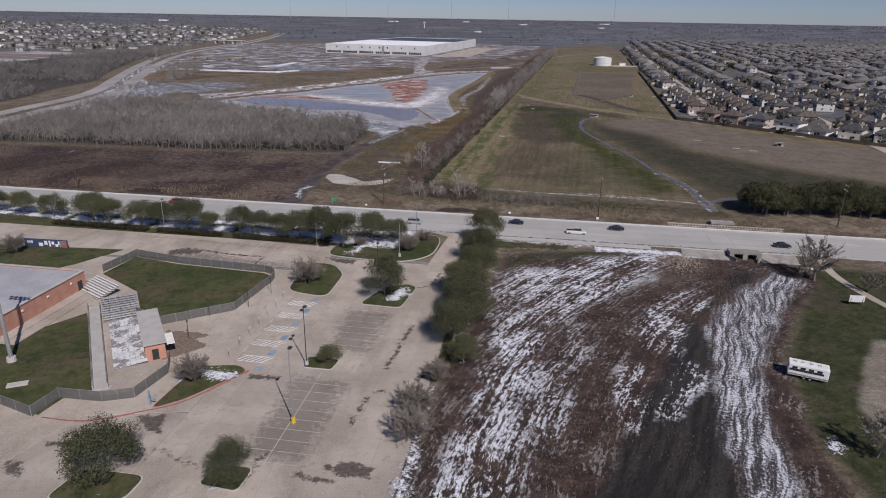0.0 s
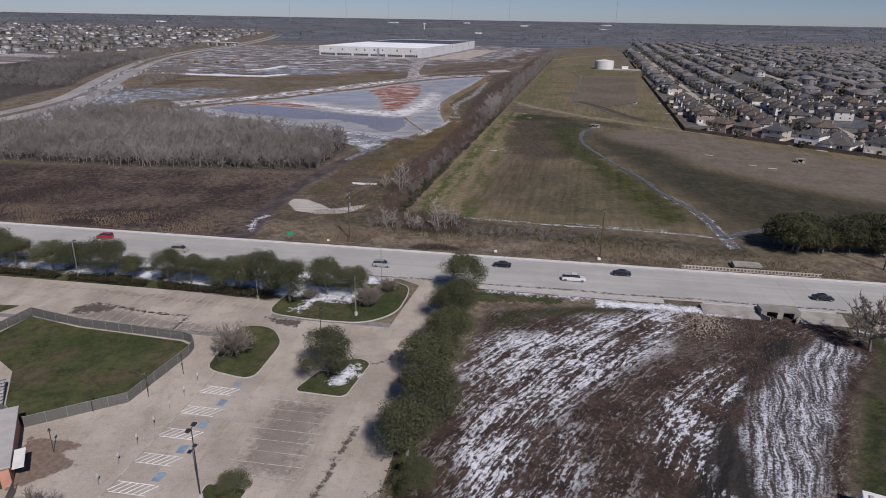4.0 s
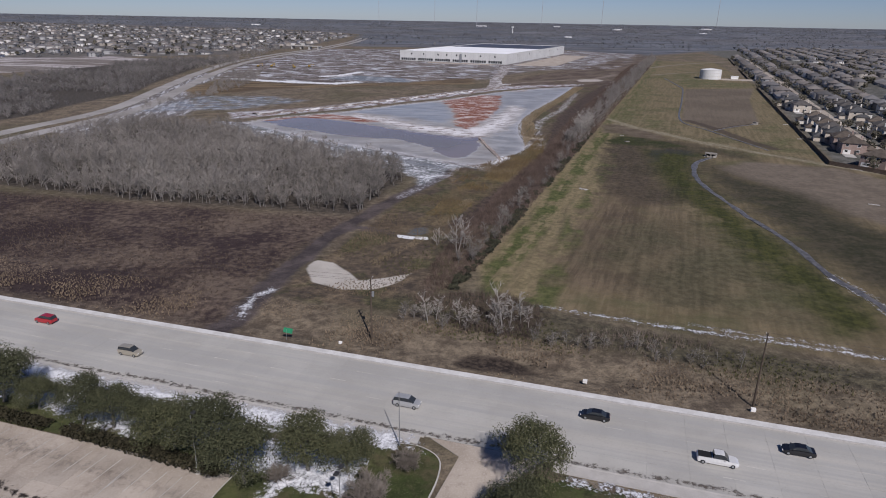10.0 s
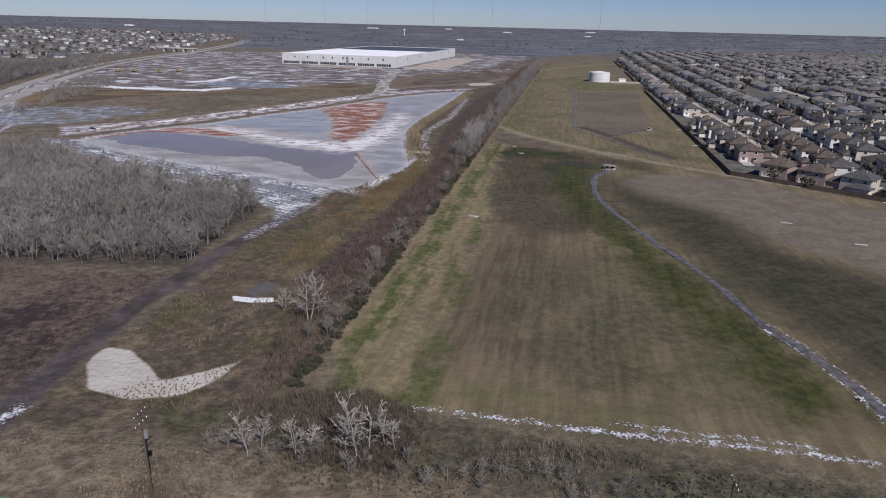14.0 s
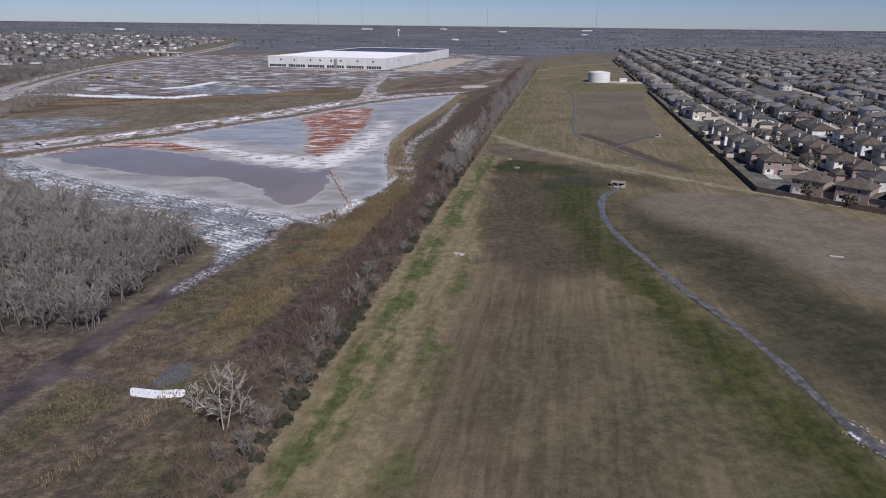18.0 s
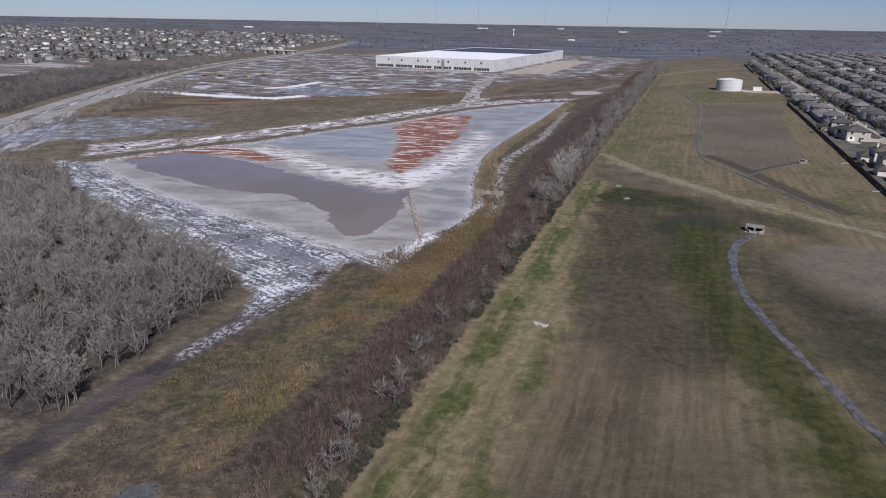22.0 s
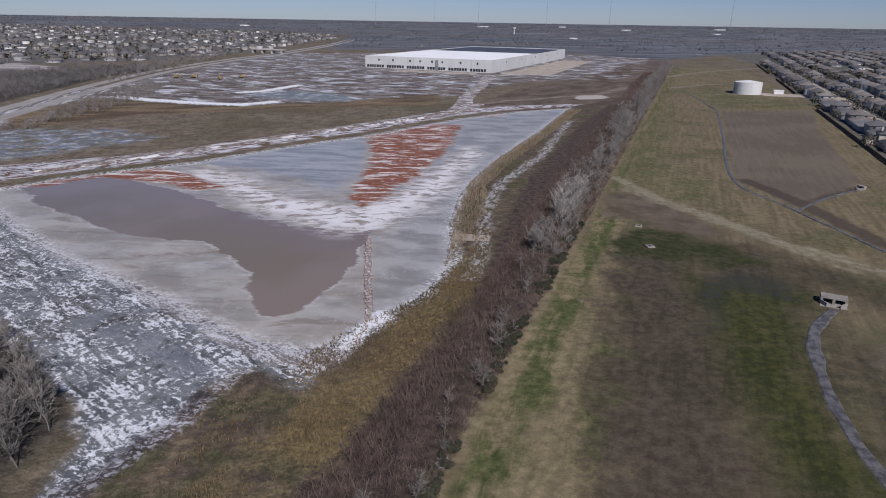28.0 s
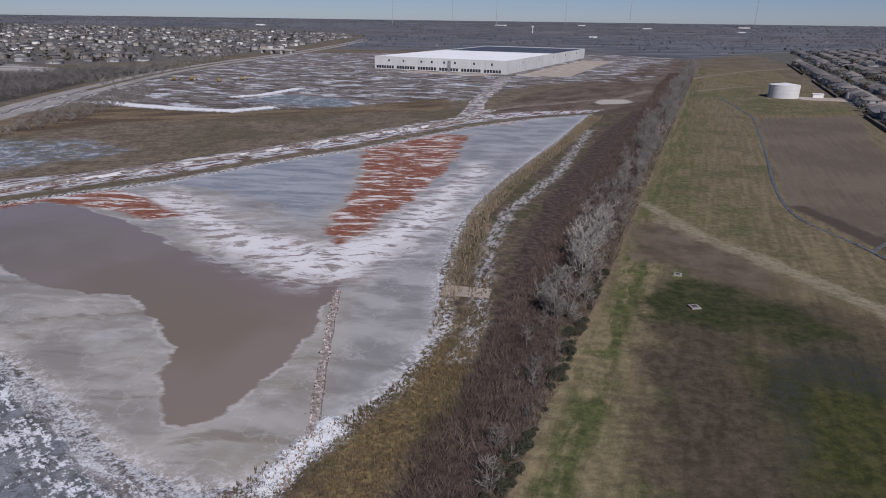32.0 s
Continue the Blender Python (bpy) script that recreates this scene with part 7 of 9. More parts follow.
# damp stains; the last outline is a faint cast shadow painted on the concrete
for pts in ([(-66.8, -32.9), (-67.3, -28.9), (-64.4, -26.5), (-58.4, -27.1), (-59.1, -29.2), (-63.1, -31)], [(-25.4, -25.9), (-20.9, -26), (-16.6, -26.2), (-17.3, -29.6), (-22.4, -28.5)], [(-20.5, -83.5), (-17.1, -83.4), (-13.2, -83.7), (-16.2, -85.2), (-19.8, -85.4)], [(-32, -98.1), (-27.8, -97.4), (-25.4, -102.5), (-29.3, -101.5)], [(-50.1, -104.5), (-46.7, -104.6), (-42.1, -107.9), (-43.5, -109.5), (-47, -108)], [(-44, -111.4), (-40.9, -110.9), (-39.2, -113.9), (-41.7, -114)], [(-0.1, -105), (3.8, -103.1), (7.7, -104.2), (7.6, -106.4), (3.3, -106.8)]):
    tagged(sheet("damp_patch", rpoly(pts), 0.034, M_DAMP_SHADE, spill=1.2), "dark damp stains and one painted shadow on the car park", "stain", kind="structure")
tagged(sheet("damp_patch", rpoly([(-43.1, -71), (-36.5, -71), (-33.5, -71.4), (-35.4, -73.6), (-31.6, -75.5), (-34.5, -79.2), (-37.5, -82.2), (-40, -79)]), 0.112, M_WASH, spill=1.2), "brown muddy wash on the school plaza", "stain", kind="structure")
for pts in ([(-13, -82), (-1.4, -82), (-1.6, -106), (-13, -106)], [(-11.6, -54), (-0.6, -54), (-0.5, -74), (-11, -74)], [(-66.5, -33.1), (-62, -27.5), (-45.6, -29.2), (-34, -31.0), (-30, -36.2), (-53, -36.0)], [(-84, -18), (-60, -18.6), (-42, -20.4), (-28, -22), (-29, -23.5), (-60, -22), (-84, -20)]):
    tagged(sheet("tyre_wear", rpoly(pts), 0.0295, M_TYRE, cell=0.6), "tyre-darkened concrete of the parking stalls", "stain", kind="structure")
line1 = part("line", boxm(-2.6, 2.6, -0.05, 0.05, 0, 0.005), M_LINE).data
bpy.data.objects.remove(bpy.data.objects["line"])


def stall_line(s, q, turn=0.0):
    part("stall_line", line1, None, lot).matrix_local = rpose(s, q, 0.03, turn)


for k in range(10):
    q = -82.0 - 2.62 * k
    stall_line(-5.2, q)
    stall_line(-10.6, q)
for k in range(8):
    q = -55.0 - 2.62 * k
    stall_line(-3.2, q)
    stall_line(-8.8, q)
for k in range(6):
    q = -113.0 - 2.62 * k
    stall_line(-5.2, q)
    stall_line(-10.6, q)
part("stall_line", boxm(-0.06, 0.06, -13, 13, 0, 0.005), M_LINE, lot).matrix_local = rpose(-7.9, -94, 0.03)
for k in range(15):
    stall_line(-65 + 2.7 * k, -33.0, 86)
for k in range(27):
    stall_line(-100 + 2.7 * k, -20.0 - max(0, 0.055 * (k * 2.7 - 40)), 86)
part("stall_line", boxm(-0.06, 0.06, -8.5, 8.5, 0, 0.005), M_LINE, lot).matrix_local = rpose(-40.9, -28, 0.03)
hatch = part("hatch", boxm(-0.10, 0.10, -1.3, 1.3, 0, 0.005), M_WHITE).data
sq = part("blue", boxm(-0.62, 0.62, -0.62, 0.62, 0, 0.005), M_BLUEP).data
line_w = part("hatch_outline", boxm(-2.7, 2.7, -0.07, 0.07, 0, 0.005), M_WHITE).data
for nm in ("hatch", "blue", "hatch_outline"):
    bpy.data.objects.remove(bpy.data.objects[nm])
for k in range(5):
    q = -54.2 - 6.1 * k
    for j in range(6):
        part("hatch_stripe", hatch, None, lot).matrix_local = rpose(-24.0 + j * 0.98, q, 0.03, -38)
    for dq in (-1.05, 1.05):
        part("hatch_outline", line_w, None, lot).matrix_local = rpose(-21.6, q + dq, 0.03)
    for dq in (-3.0, 2.4):
        part("accessible_mark", sq, None, lot).matrix_local = rpose(-19.3, q + dq, 0.03)
    part("wheel_stop", boxm(-0.1, 0.1, -0.9, 0.9, 0, 0.14, None, 0.03), M_KERB, lot).matrix_local = rpose(-24.6, q - 3.0, 0.03)


# kerbed islands
def island(points, label, fill=None, red=False):
    pts = rpoly(points)
    c = Vector((sum(p[0] for p in pts) / len(pts), sum(p[1] for p in pts) / len(pts)))
    inner = [tuple(c + (Vector(p) - c) * (1 - 0.22 / max(0.5, (Vector(p) - c).length))) for p in pts]
    ob = empty("kerbed_island", Matrix.Identity(4), label, "traffic island", kind="structure")
    part("kerb", prism(pts, -0.05, 0.15, 0.02), M_REDP if red else M_KERB, ob)
    part("turf", prism(inner, 0.0, 0.19, 0.03), fill or M_GRASS, ob)


island(rounded([(-26, -24.2), (-14, -25.6), (-4, -25.2), (1.6, -19), (2.0, -9), (1.2, -4), (-3.5, -2.0), (-24, -9), (-26, -17)], 4, 4), "green kerbed lawn corner by the street")
island(rounded([(-27.4, -48.3), (-17.4, -50.3), (-17.3, -36.2), (-22, -30), (-28.8, -30.4)], 4, 3), "triangular kerbed lawn island")
island(rounded([(-9.2, -52.2), (0.1, -52.6), (1.6, -40.6), (-1, -39.2), (-6, -42)], 4, 1.5), "kerbed planting island with old snow")
island(rounded([(-12, -80), (-6.4, -80), (-6.0, -76.2), (-12.2, -76)], 4, 0.8), "small kerbed planting island")
island(rounded([(-15, -111.5), (-9.0, -112), (-8.8, -107), (-14, -107)], 4, 1.0), "small kerbed planting island")
island(rounded([(-33, -117.5), (-22.6, -116), (-22.4, -111), (-32, -111)], 4, 1.5), "kerbed planting island with a broad oak")
island(rounded([(-31, -96.6), (-27, -93), (-20.8, -82.8), (-23.4, -81.2), (-30.4, -83)], 4, 1.4), "kerbed lawn island with a red kerb", red=True)
for nm, pts in (("lawn", [(-73, -35), (-60, -37.7), (-48, -38.5), (-36.8, -39.3), (-34.6, -40.4), (-33.4, -42), (-33, -44), (-34.8, -60), (-45.5, -68.6), (-53, -64.5), (-60, -55), (-74, -47)]), ("lawn", [(-140, -35), (-107, -33.6), (-92, -31.8), (-79.5, -30.8), (-84.5, -42.6), (-90, -50), (-140, -52)]), ("lawn", [(-72, -84), (-70, -79), (-63.5, -67), (-42.6, -93), (-46.4, -96), (-47, -101), (-54.6, -99.4), (-80, -110), (-80, -90)])):
    tagged(part(nm, prism(rpoly(pts), 0.0, 0.16, 0.03), M_GRASS), "mown green school lawn behind a fence", "lawn", kind="structure")
tagged(part("lawn", prism(rpoly([(-150, -16.3), (-25.4, -16.3), (-26, -8), (-23.6, -2.2), (-150, -2.2)]), -0.1, 0.14, 0.02), M_GRASS), "grass strip under the street oaks", "lawn", kind="structure")
tagged(sheet("lawn", rpoly([(11.5, -8), (14, -4), (20, -3.5), (38, -4), (36, -8), (20, -9), (14.5, -14), (14.5, -40), (15, -75), (11.5, -75)]), 0.08, M_TURF, cell=0.6, spill=2.0), "ragged grass strip beside the driveway", "lawn", kind="structure")
tagged(part("pavement_south", prism(rpoly([(-150, -2.2), (-3.5, -2.0), (-3.5, -0.2), (-150, -0.2)]), -0.1, 0.15), M_KERB), "pale pavement beside the street", "pavement", kind="structure")
tagged(part("pavement_south", prism(rpoly([(17, -2.2), (60, -2.6), (60, -0.2), (17, -0.2)]), -0.1, 0.15), M_KERB), "pale pavement beside the street", "pavement", kind="structure")


def snow_patch(s, q, w, d, turn=0.0, z=0.16, seed=0):
    """A low ragged drift of old snow."""
    n = 22
    rng = np.random.RandomState(seed)
    ph = rng.uniform(0, 6.28, 4)
    m = rpose(s, q, 0, turn)
    pts = []
    for k in range(n):
        a = 2 * math.pi * k / n
        r = 1 + 0.2 * math.sin(2 * a + ph[0]) + 0.12 * math.sin(5 * a + ph[1]) + rng.uniform(-0.1, 0.1)
        v = m @ Vector((w / 2 * r * math.cos(a), d / 2 * r * math.sin(a), 0))
        pts.append((v.x, v.y))
    ob = sheet("snow_patch", pts, z, M_RAGSNOW, 0.14)
    tagged(ob, "ragged patch of old melting snow", "snow", "snow patches")


for i, (s, q, w, d, a) in enumerate(((-20, -21, 8, 2.2, 10), (-14, -16.5, 9, 2.4, 5), (-9, -14, 7, 2.0, 0), (-33, -12, 8, 2.0, 8), (-45, -8.5, 12, 2.0, 3), (-60, -6.5, 12, 2.2, 3), (-75, -5.5, 11, 2.0, 2), (-92, -5, 12, 2.0, 2), (-27, -6, 12, 2.6, 6), (-13, -4.2, 12, 2.2, 4), (-3, -3.6, 7, 1.8, -10), (-110, -4.6, 14, 2.2, 0), (-54, -14, 6, 1.5, 5), (-84, -12.5, 8, 1.6, 3), (0.2, -44, 2.6, 7, 8), (-2.6, -48.5, 6, 3, 10), (-26.5, -84.2, 8, 3.0, 5), (-24, -84.6, 5, 2.6, 0), (-30.2, -90, 1.4, 10, 8), (-12.0, -110.2, 4, 1.6, 0), (-26, -115.5, 6, 1.4, 0), (11.6, -20, 1.6, 12, 2), (11.8, -8, 1.6, 6, 10), (12, -44, 1.4, 6, 0), (12.5, -58, 1.4, 5, 0), (28, -3.2, 16, 1.2, -2), (40, -4.5, 10, 1.6, -4), (50, -4.5, 14, 2.6, -4), (66, -5.0, 18, 2.4, -2), (-37, -52, 2, 1.2, 40), (-57.6, -60, 1.6, 4.5, 0), (98, -10, 6, 2, -10), (74, -88, 3, 4, 0), (-41.5, -92, 4, 1.2, 60), (-38, -87, 3.5, 1.0, 75), (-28, -116.8, 9, 1.8, 4), (-12, -111.2, 5.5, 1.4, 0), (-14.4, -109, 1.2, 4, 0))):
    snow_patch(s, q, w, d, a, 0.14, i)
for s0, s1, w in ((-150, -100, 3.2), (-100, -60, 3.0), (-60, -28, 3.2), (-28, -5, 3.4)):
    tagged(sheet("snow_strip", rpoly([(s0, -2.3), (s1, -2.0), (s1, -2.0 - w), (s0, -2.3 - w)]), 0.16, M_RAGSNOW, 0.08), "broken strip of snow between pavement and oaks", "snow", kind="structure")
for s0, s1, q0, q1 in ((19, 44, -4.6, -2.6), (44, 78, -8.0, -3.0), (11.2, 12.6, -122, -82), (10.8, 13.4, -124, -100), (10.9, 12.9, -36, -6), (-150, -4, -3.4, -0.6)):
    tagged(sheet("snow_strip", rpoly([(s0, q0), (s1, q0), (s1, q1), (s0, q1)]), 0.16, M_RAGSNOW, 0.08), "broken strip of snow on the verge", "snow", kind="structure")
tagged(sheet("snow_patch", band([(-43, 250), (-43.5, 256), (-42.5, 262), (-39, 267)], 2.4), 0.14, M_RAGSNOW, 0.08, spill=2.0), "dirty white patch of snow beside the track", "snow", "snow patches")
for pts in ([(-21.5, -22.7), (-20.6, -20.2), (-20.1, -13.2), (-14.8, -13.1), (-9, -12.8), (-8.4, -16), (-17.1, -16.8), (-18.9, -23.3)], [(-55.5, -13.6), (-52.9, -9.7), (-44.3, -11.8), (-43.2, -15), (-48.8, -13.4)], [(-29.5, -85.1), (-27.7, -83), (-21.4, -83.3), (-21.3, -86.5), (-26.4, -87)], [(-4.9, -48.4), (-3.2, -42.7), (0.2, -40.8), (0, -45.7), (-1.5, -49.4)]):
    tagged(sheet("snow_patch", rpoly(pts), 0.2, M_RAGSNOW, 0.16), "broad ragged patch of old melting snow", "snow", "snow patches")
for s0, s1, q0, q1 in ((-150, -112, -11.5, -4), (-112, -84, -13.0, -4.5), (-84, -58, -13.2, -5), (-58, -30, -13.8, -5), (-30, -8, -17, -6)):
    tagged(sheet("snow_patch", rpoly([(s0, q0), ((s0 + s1) / 2, q0 + 1.5), (s1, q0), (s1, q1), ((s0 + s1) / 2, q1 - 1), (s0, q1)]), 0.17, M_THINSNOW, 0.05, cell=0.5), "thin melting snow on the grass among the oaks", "snow", "snow patches")
tagged(sheet("snow_strip", rpoly([(-150, -5.4), (-100, -5.0), (-60, -5.6), (-30, -5.4), (-6, -4.4), (-4, -0.7), (-150, -0.7)]), 0.2, M_RAGSNOW, 0.06, cell=0.45), "broad broken strip of snow beside the street", "snow", kind="structure")
# low clipped hedge at the edge of the car park
rows = []
for s in np.arange(-112, -27, 0.35):
    if -59 < s < -56 or -82 < s < -79:
        continue
    q = -15.6 - 0.02 * (s + 70) - (0.03 * (s + 50) if s > -50 else 0)
    for _ in range(44):
        c = np.array(rq(s + NP.uniform(-0.3, 0.3), q + NP.uniform(-1.25, 1.25), NP.uniform(0.1, 1.0) ** 0.5 * 1.3))
        u, v = NP.normal(size=3) * 0.12, NP.normal(size=3) * 0.12
        rows.append([c - u, c - v, c + u, c + v])
tagged(part("clipped_hedge", quads_mesh("clipped_hedge", rows), leaf_material("hedge_leaves", (0.022, 0.022, 0.014), (0.056, 0.050, 0.032))), "low dark hedge along the car park edge", "hedge", kind="stuff")


# ---- chain-link fences ----
def link_material():
    n = Nodes("chain_link", 0.5, 0.5)
    w = []
    for turn in (45, -45):
        v = n.map(n.obj, (1, 1, 1), 0.0)
        sep = n.t.nodes.new("ShaderNodeSeparateXYZ")
        n.t.links.new(v, sep.inputs[0])
        d = n.math("ADD" if turn > 0 else "SUBTRACT", sep.outputs[0], sep.outputs[2])
        w.append(n.math("LESS_THAN", n.math("FRACT", n.math("MULTIPLY", d, 9.0)), 0.60))
    f = n.math("MAXIMUM", w[0], w[1])
    n.put(n.b.inputs["Alpha"], f)
    return n.done((0.20, 0.20, 0.19))


M_LINK = link_material()


def chain_fence(points, label, h=1.9):
    ob = empty("chain_link_fence", Matrix.Identity(4), label, "fence")
    for (s0, q0), (s1, q1) in zip(points, points[1:]):
        a, b = rq(s0, q0, 0.12), rq(s1, q1, 0.12)
        n = max(1, round((b - a).length / 3.0))
        turn = math.atan2(b.y - a.y, b.x - a.x)
        for k in range(n):
            p, e = a + (b - a) * (k / n), a + (b - a) * ((k + 1) / n)
            part("post", tubem((0, 0, 0), (0, 0, h + 0.08), 0.045, 0.045, 6), M_STEEL, ob).location = p
            ln = (e - p).length
            m = Matrix.Translation(p) @ Matrix.Rotation(turn, 4, "Z")
            part("mesh_panel", boxm(0.05, ln - 0.05, -0.006, 0.006, 0.05, h), M_LINK, ob).matrix_local = m
            part("top_rail", tubem((0, 0, h), (ln, 0, h), 0.03, 0.03, 6), M_STEEL, ob).matrix_local = m


chain_fence([(-73, -34.5), (-60, -37.2), (-48, -38.0), (-36.6, -38.8), (-34.2, -39.8), (-33.0, -41.4), (-32.6, -44), (-34.2, -60.2), (-45.5, -69.2), (-53, -66)], "grey chain-link fence round the school lawn")
chain_fence([(-72, -96), (-54.6, -99.6), (-47.6, -101.6), (-47.0, -96.2), (-39.7, -96), (-35.2, -94), (-34, -86), (-36, -82)], "grey chain-link fence by the stands")
chain_fence([(-73, -34.5), (-74.6, -46)], "grey chain-link fence beside the path")

# ---- school building, stands ----
school = empty("school_building", rpose(0, 0), "low red-brick school wing with a flat grey roof", "building")
part("wall", boxm(-72.4, -72.0, -82, -55.4, 0.05, 4.4), M_BRICK, school)
part("wall", boxm(-98, -72.4, -55.8, -55.4, 0.05, 4.4), M_BRICK, school)
part("wall", boxm(-98, -72.4, -82, -81.6, 0.05, 4.4), M_BRICK, school)
part("wall", boxm(-98, -97.6, -81.6, -55.8, 0.05, 4.4), M_BRICK, school)
part("roof", boxm(-97.6, -72.4, -81.6, -55.8, 3.9, 4.15), M_ROOFGREY, school)
for a, b, c, d in ((-72.5, -71.8, -82.1, -55.3), (-98.1, -72.5, -55.9, -55.3), (-98.1, -72.5, -82.1, -81.5)):
    part("coping", boxm(a, b, c, d, 4.4, 4.55), M_KERB, school)
part("plinth", boxm(-72.0, -69.6, -82, -55.4, 0.05, 0.55), M_CONC, school)
part("ramp", boxm(-69.6, -67.4, -82, -58, 0.05, 0.3), M_CONC, school)
for q in (-60, -67, -74):
    part("wall_lamp", boxm(-72.0, -71.75, q - 0.2, q + 0.2, 3.0, 3.3), M_TRIM, school)
part("door", boxm(-72.05, -71.92, -58.0, -56.6, 0.55, 2.7), M_DARKMETAL, school)
M_ALU = grainy("weathered_aluminium", (0.38, 0.375, 0.36), (0.50, 0.495, 0.48), 0.4, 4, 0.7, 0.1)


def snowy_planks():
    n = Nodes("snowy_planks", 0.75)
    f = n.noise(n.warp(n.pos, 1.0, 0.6), 0.42, 8, 0.62)
    c = n.mix(n.step(n.noise(n.pos, 2.0, 5), 0.4, 0.6), (0.20, 0.19, 0.18), (0.34, 0.325, 0.31))
    n.bump(f, 0.3, 0.1)
    return n.done(n.mix(n.step(f, 0.475, 0.50), c, (0.66, 0.66, 0.66)))


M_PLANKS = snowy_planks()
M_PLANKTAN = grainy("tan_planks", (0.30, 0.265, 0.23), (0.42, 0.38, 0.335), 0.5, 5, 0.85, world_pos=True)
stand = empty("bleacher_stand", rpose(-47.6, -77.2, 0.1, -53.2), "broad low stand of pale planks under melting snow", "bleachers")
for k in range(6):
    part("deck", boxm(-10.2, 10.2, -2.75 + k * 0.92, -1.87 + k * 0.92, 0.25 + 0.07 * k, 0.34 + 0.07 * k), M_PLANKS, stand)
for x in (-10, -5, 0, 5, 10):
    part("stringer", boxm(x - 0.08, x + 0.08, -2.75, 2.75, 0.0, 0.25), M_STEEL, stand)
for x, y, w, d in ((-7, -1.6, 5.5, 1.9), (-6.5, 1.2, 6, 2.0), (0.5, -0.2, 7, 1.8), (1.5, 2.0, 6, 1.0), (6.8, -1.6, 6, 1.6), (7, 1.3, 5, 2.0), (-0.5, -2.2, 5, 0.9)):
    cov = sheet("snow_cover", [(x - w / 2, y - d / 2), (x + w * 0.3, y - d * 0.6), (x + w / 2, y), (x + w * 0.35, y + d / 2), (x - w * 0.4, y + d * 0.55)], 0.0, M_RAGSNOW, 0.06)
    cov.parent = stand
    cov.matrix_local = Matrix.Translation((0, 0, 0.56)) @ Matrix.Rotation(math.atan(0.07), 4, "X")
upper = empty("bleacher", rpose(-57.1, -65.1, 0.1, -53.2), "grey bench bleacher with dark aisle rails", "bleachers")
for k in range(10):
    x, h = 4.2 - k * 0.92, 0.25 + 0.13 * k
    part("bench", boxm(x - 0.22, x + 0.22, -3.4, 3.4, h + 0.34, h + 0.4), M_ALU, upper)
    part("foot_board", boxm(x - 0.55, x - 0.1, -3.4, 3.4, h, h + 0.05), M_ALU, upper)
for k in range(10):
    x, h = 4.2 - k * 0.92, 0.2 + 0.13 * k
    part("deck", boxm(x - 0.46, x + 0.46, -3.4, 3.4, h - 0.06, h - 0.01), M_PLANKTAN, upper)
for y in (-2.0, 0.0, 2.0):
    rail = tubem((4.4, y, 1.0), (-4.4, y, 2.3), 0.03, 0.03, 6)
    for x in (4.2, 1.4, -1.4, -4.2):
        tube(rail, (x, y, 0.3), (x, y, 1.0 + (4.4 - x) * 0.148), 0.03, 0.03, 6)
    part("aisle_rail", rail, M_STEEL, upper)
part("frame", boxm(-4.6, 4.6, -3.3, 3.3, 0.0, 0.2), M_STEEL, upper)
side = empty("bleacher", rpose(-68.2, -56.4, 0.1, -28), "small pale aluminium bleacher beside the brick building", "bleachers")
for k in range(8):
    y, h = -2.3 + k * 0.62, 0.2 + 0.2 * k
    part("bench", boxm(-4.8, 4.8, y - 0.16, y + 0.16, h + 0.3, h + 0.36), M_TRIM, side)
    part("foot_board", boxm(-4.8, 4.8, y - 0.42, y - 0.14, h, h + 0.05), M_ALU, side)
for k in range(8):
    y, h = -2.3 + k * 0.62, 0.12 + 0.2 * k
    part("deck", boxm(-4.8, 4.8, y - 0.31, y + 0.31, h, h + 0.04), M_ALU, side)
for x in (-4.6, -1.5, 1.5, 4.6):
    part("leg_frame", boxm(x - 0.05, x + 0.05, -2.6, 2.4, 0.0, 0.2), M_STEEL, side)
rampw = empty("walled_ramp", rpose(-52.9, -78.7, 0.1, -52.8), "long pale concrete ramp between low walls", "ramp")
part("deck", boxm(-18, 18, -1.0, 1.0, 0, 0.3), M_KERB, rampw)
for y in (-1.18, 1.0):
    part("side_wall", boxm(-18, 18, y, y + 0.18, 0, 1.0), M_KERB, rampw)
    part("hand_rail", tubem((-18, y + 0.09, 1.25), (18, y + 0.09, 1.25), 0.03, 0.03, 6), M_DARKMETAL, rampw)
kiosk = empty("concession_building", rpose(-43.2, -76.0, 0.1, -53), "small red-brick concession building with a grey roof", "building")
part("wall", boxm(-7.5, 7.5, -1.7, 1.7, 0, 3.1), M_BRICK, kiosk)
part("roof", boxm(-7.9, 7.9, -1.9, 2.0, 3.1, 3.4, None, 0.03), M_KERB, kiosk)
part("canopy", boxm(3.0, 7.5, 2.0, 3.4, 2.5, 2.65), M_TRIM, kiosk)
part("hatch", boxm(4.0, 6.2, 1.66, 1.76, 1.0, 2.3), M_DARKMETAL, kiosk)
part("door", boxm(7.46, 7.56, -0.6, 0.5, 0, 2.1), M_DARKMETAL, kiosk)
mast = empty("light_mast", rpose(-63.5, -87.2, 0.1), "tall grey steel sports light mast on a concrete base", "light mast")
part("base", tubem((0, 0, 0), (0, 0, 0.9), 0.85, 0.75, 14), M_KERB, mast)
part("pole", tubem((0, 0, 0.9), (0, 0, 24), 0.38, 0.2, 12), M_STEEL, mast)
for z in (22.6, 23.6):
    bar = part("crossarm", boxm(-2.4, 2.4, -0.08, 0.08, z, z + 0.15), M_STEEL, mast)
    for x in (-2, -1, 0, 1, 2):
        part("floodlight", boxm(x - 0.3, x + 0.3, -0.5, -0.1, z + 0.15, z + 0.65, None, 0.05), M_DARKMETAL, bar)
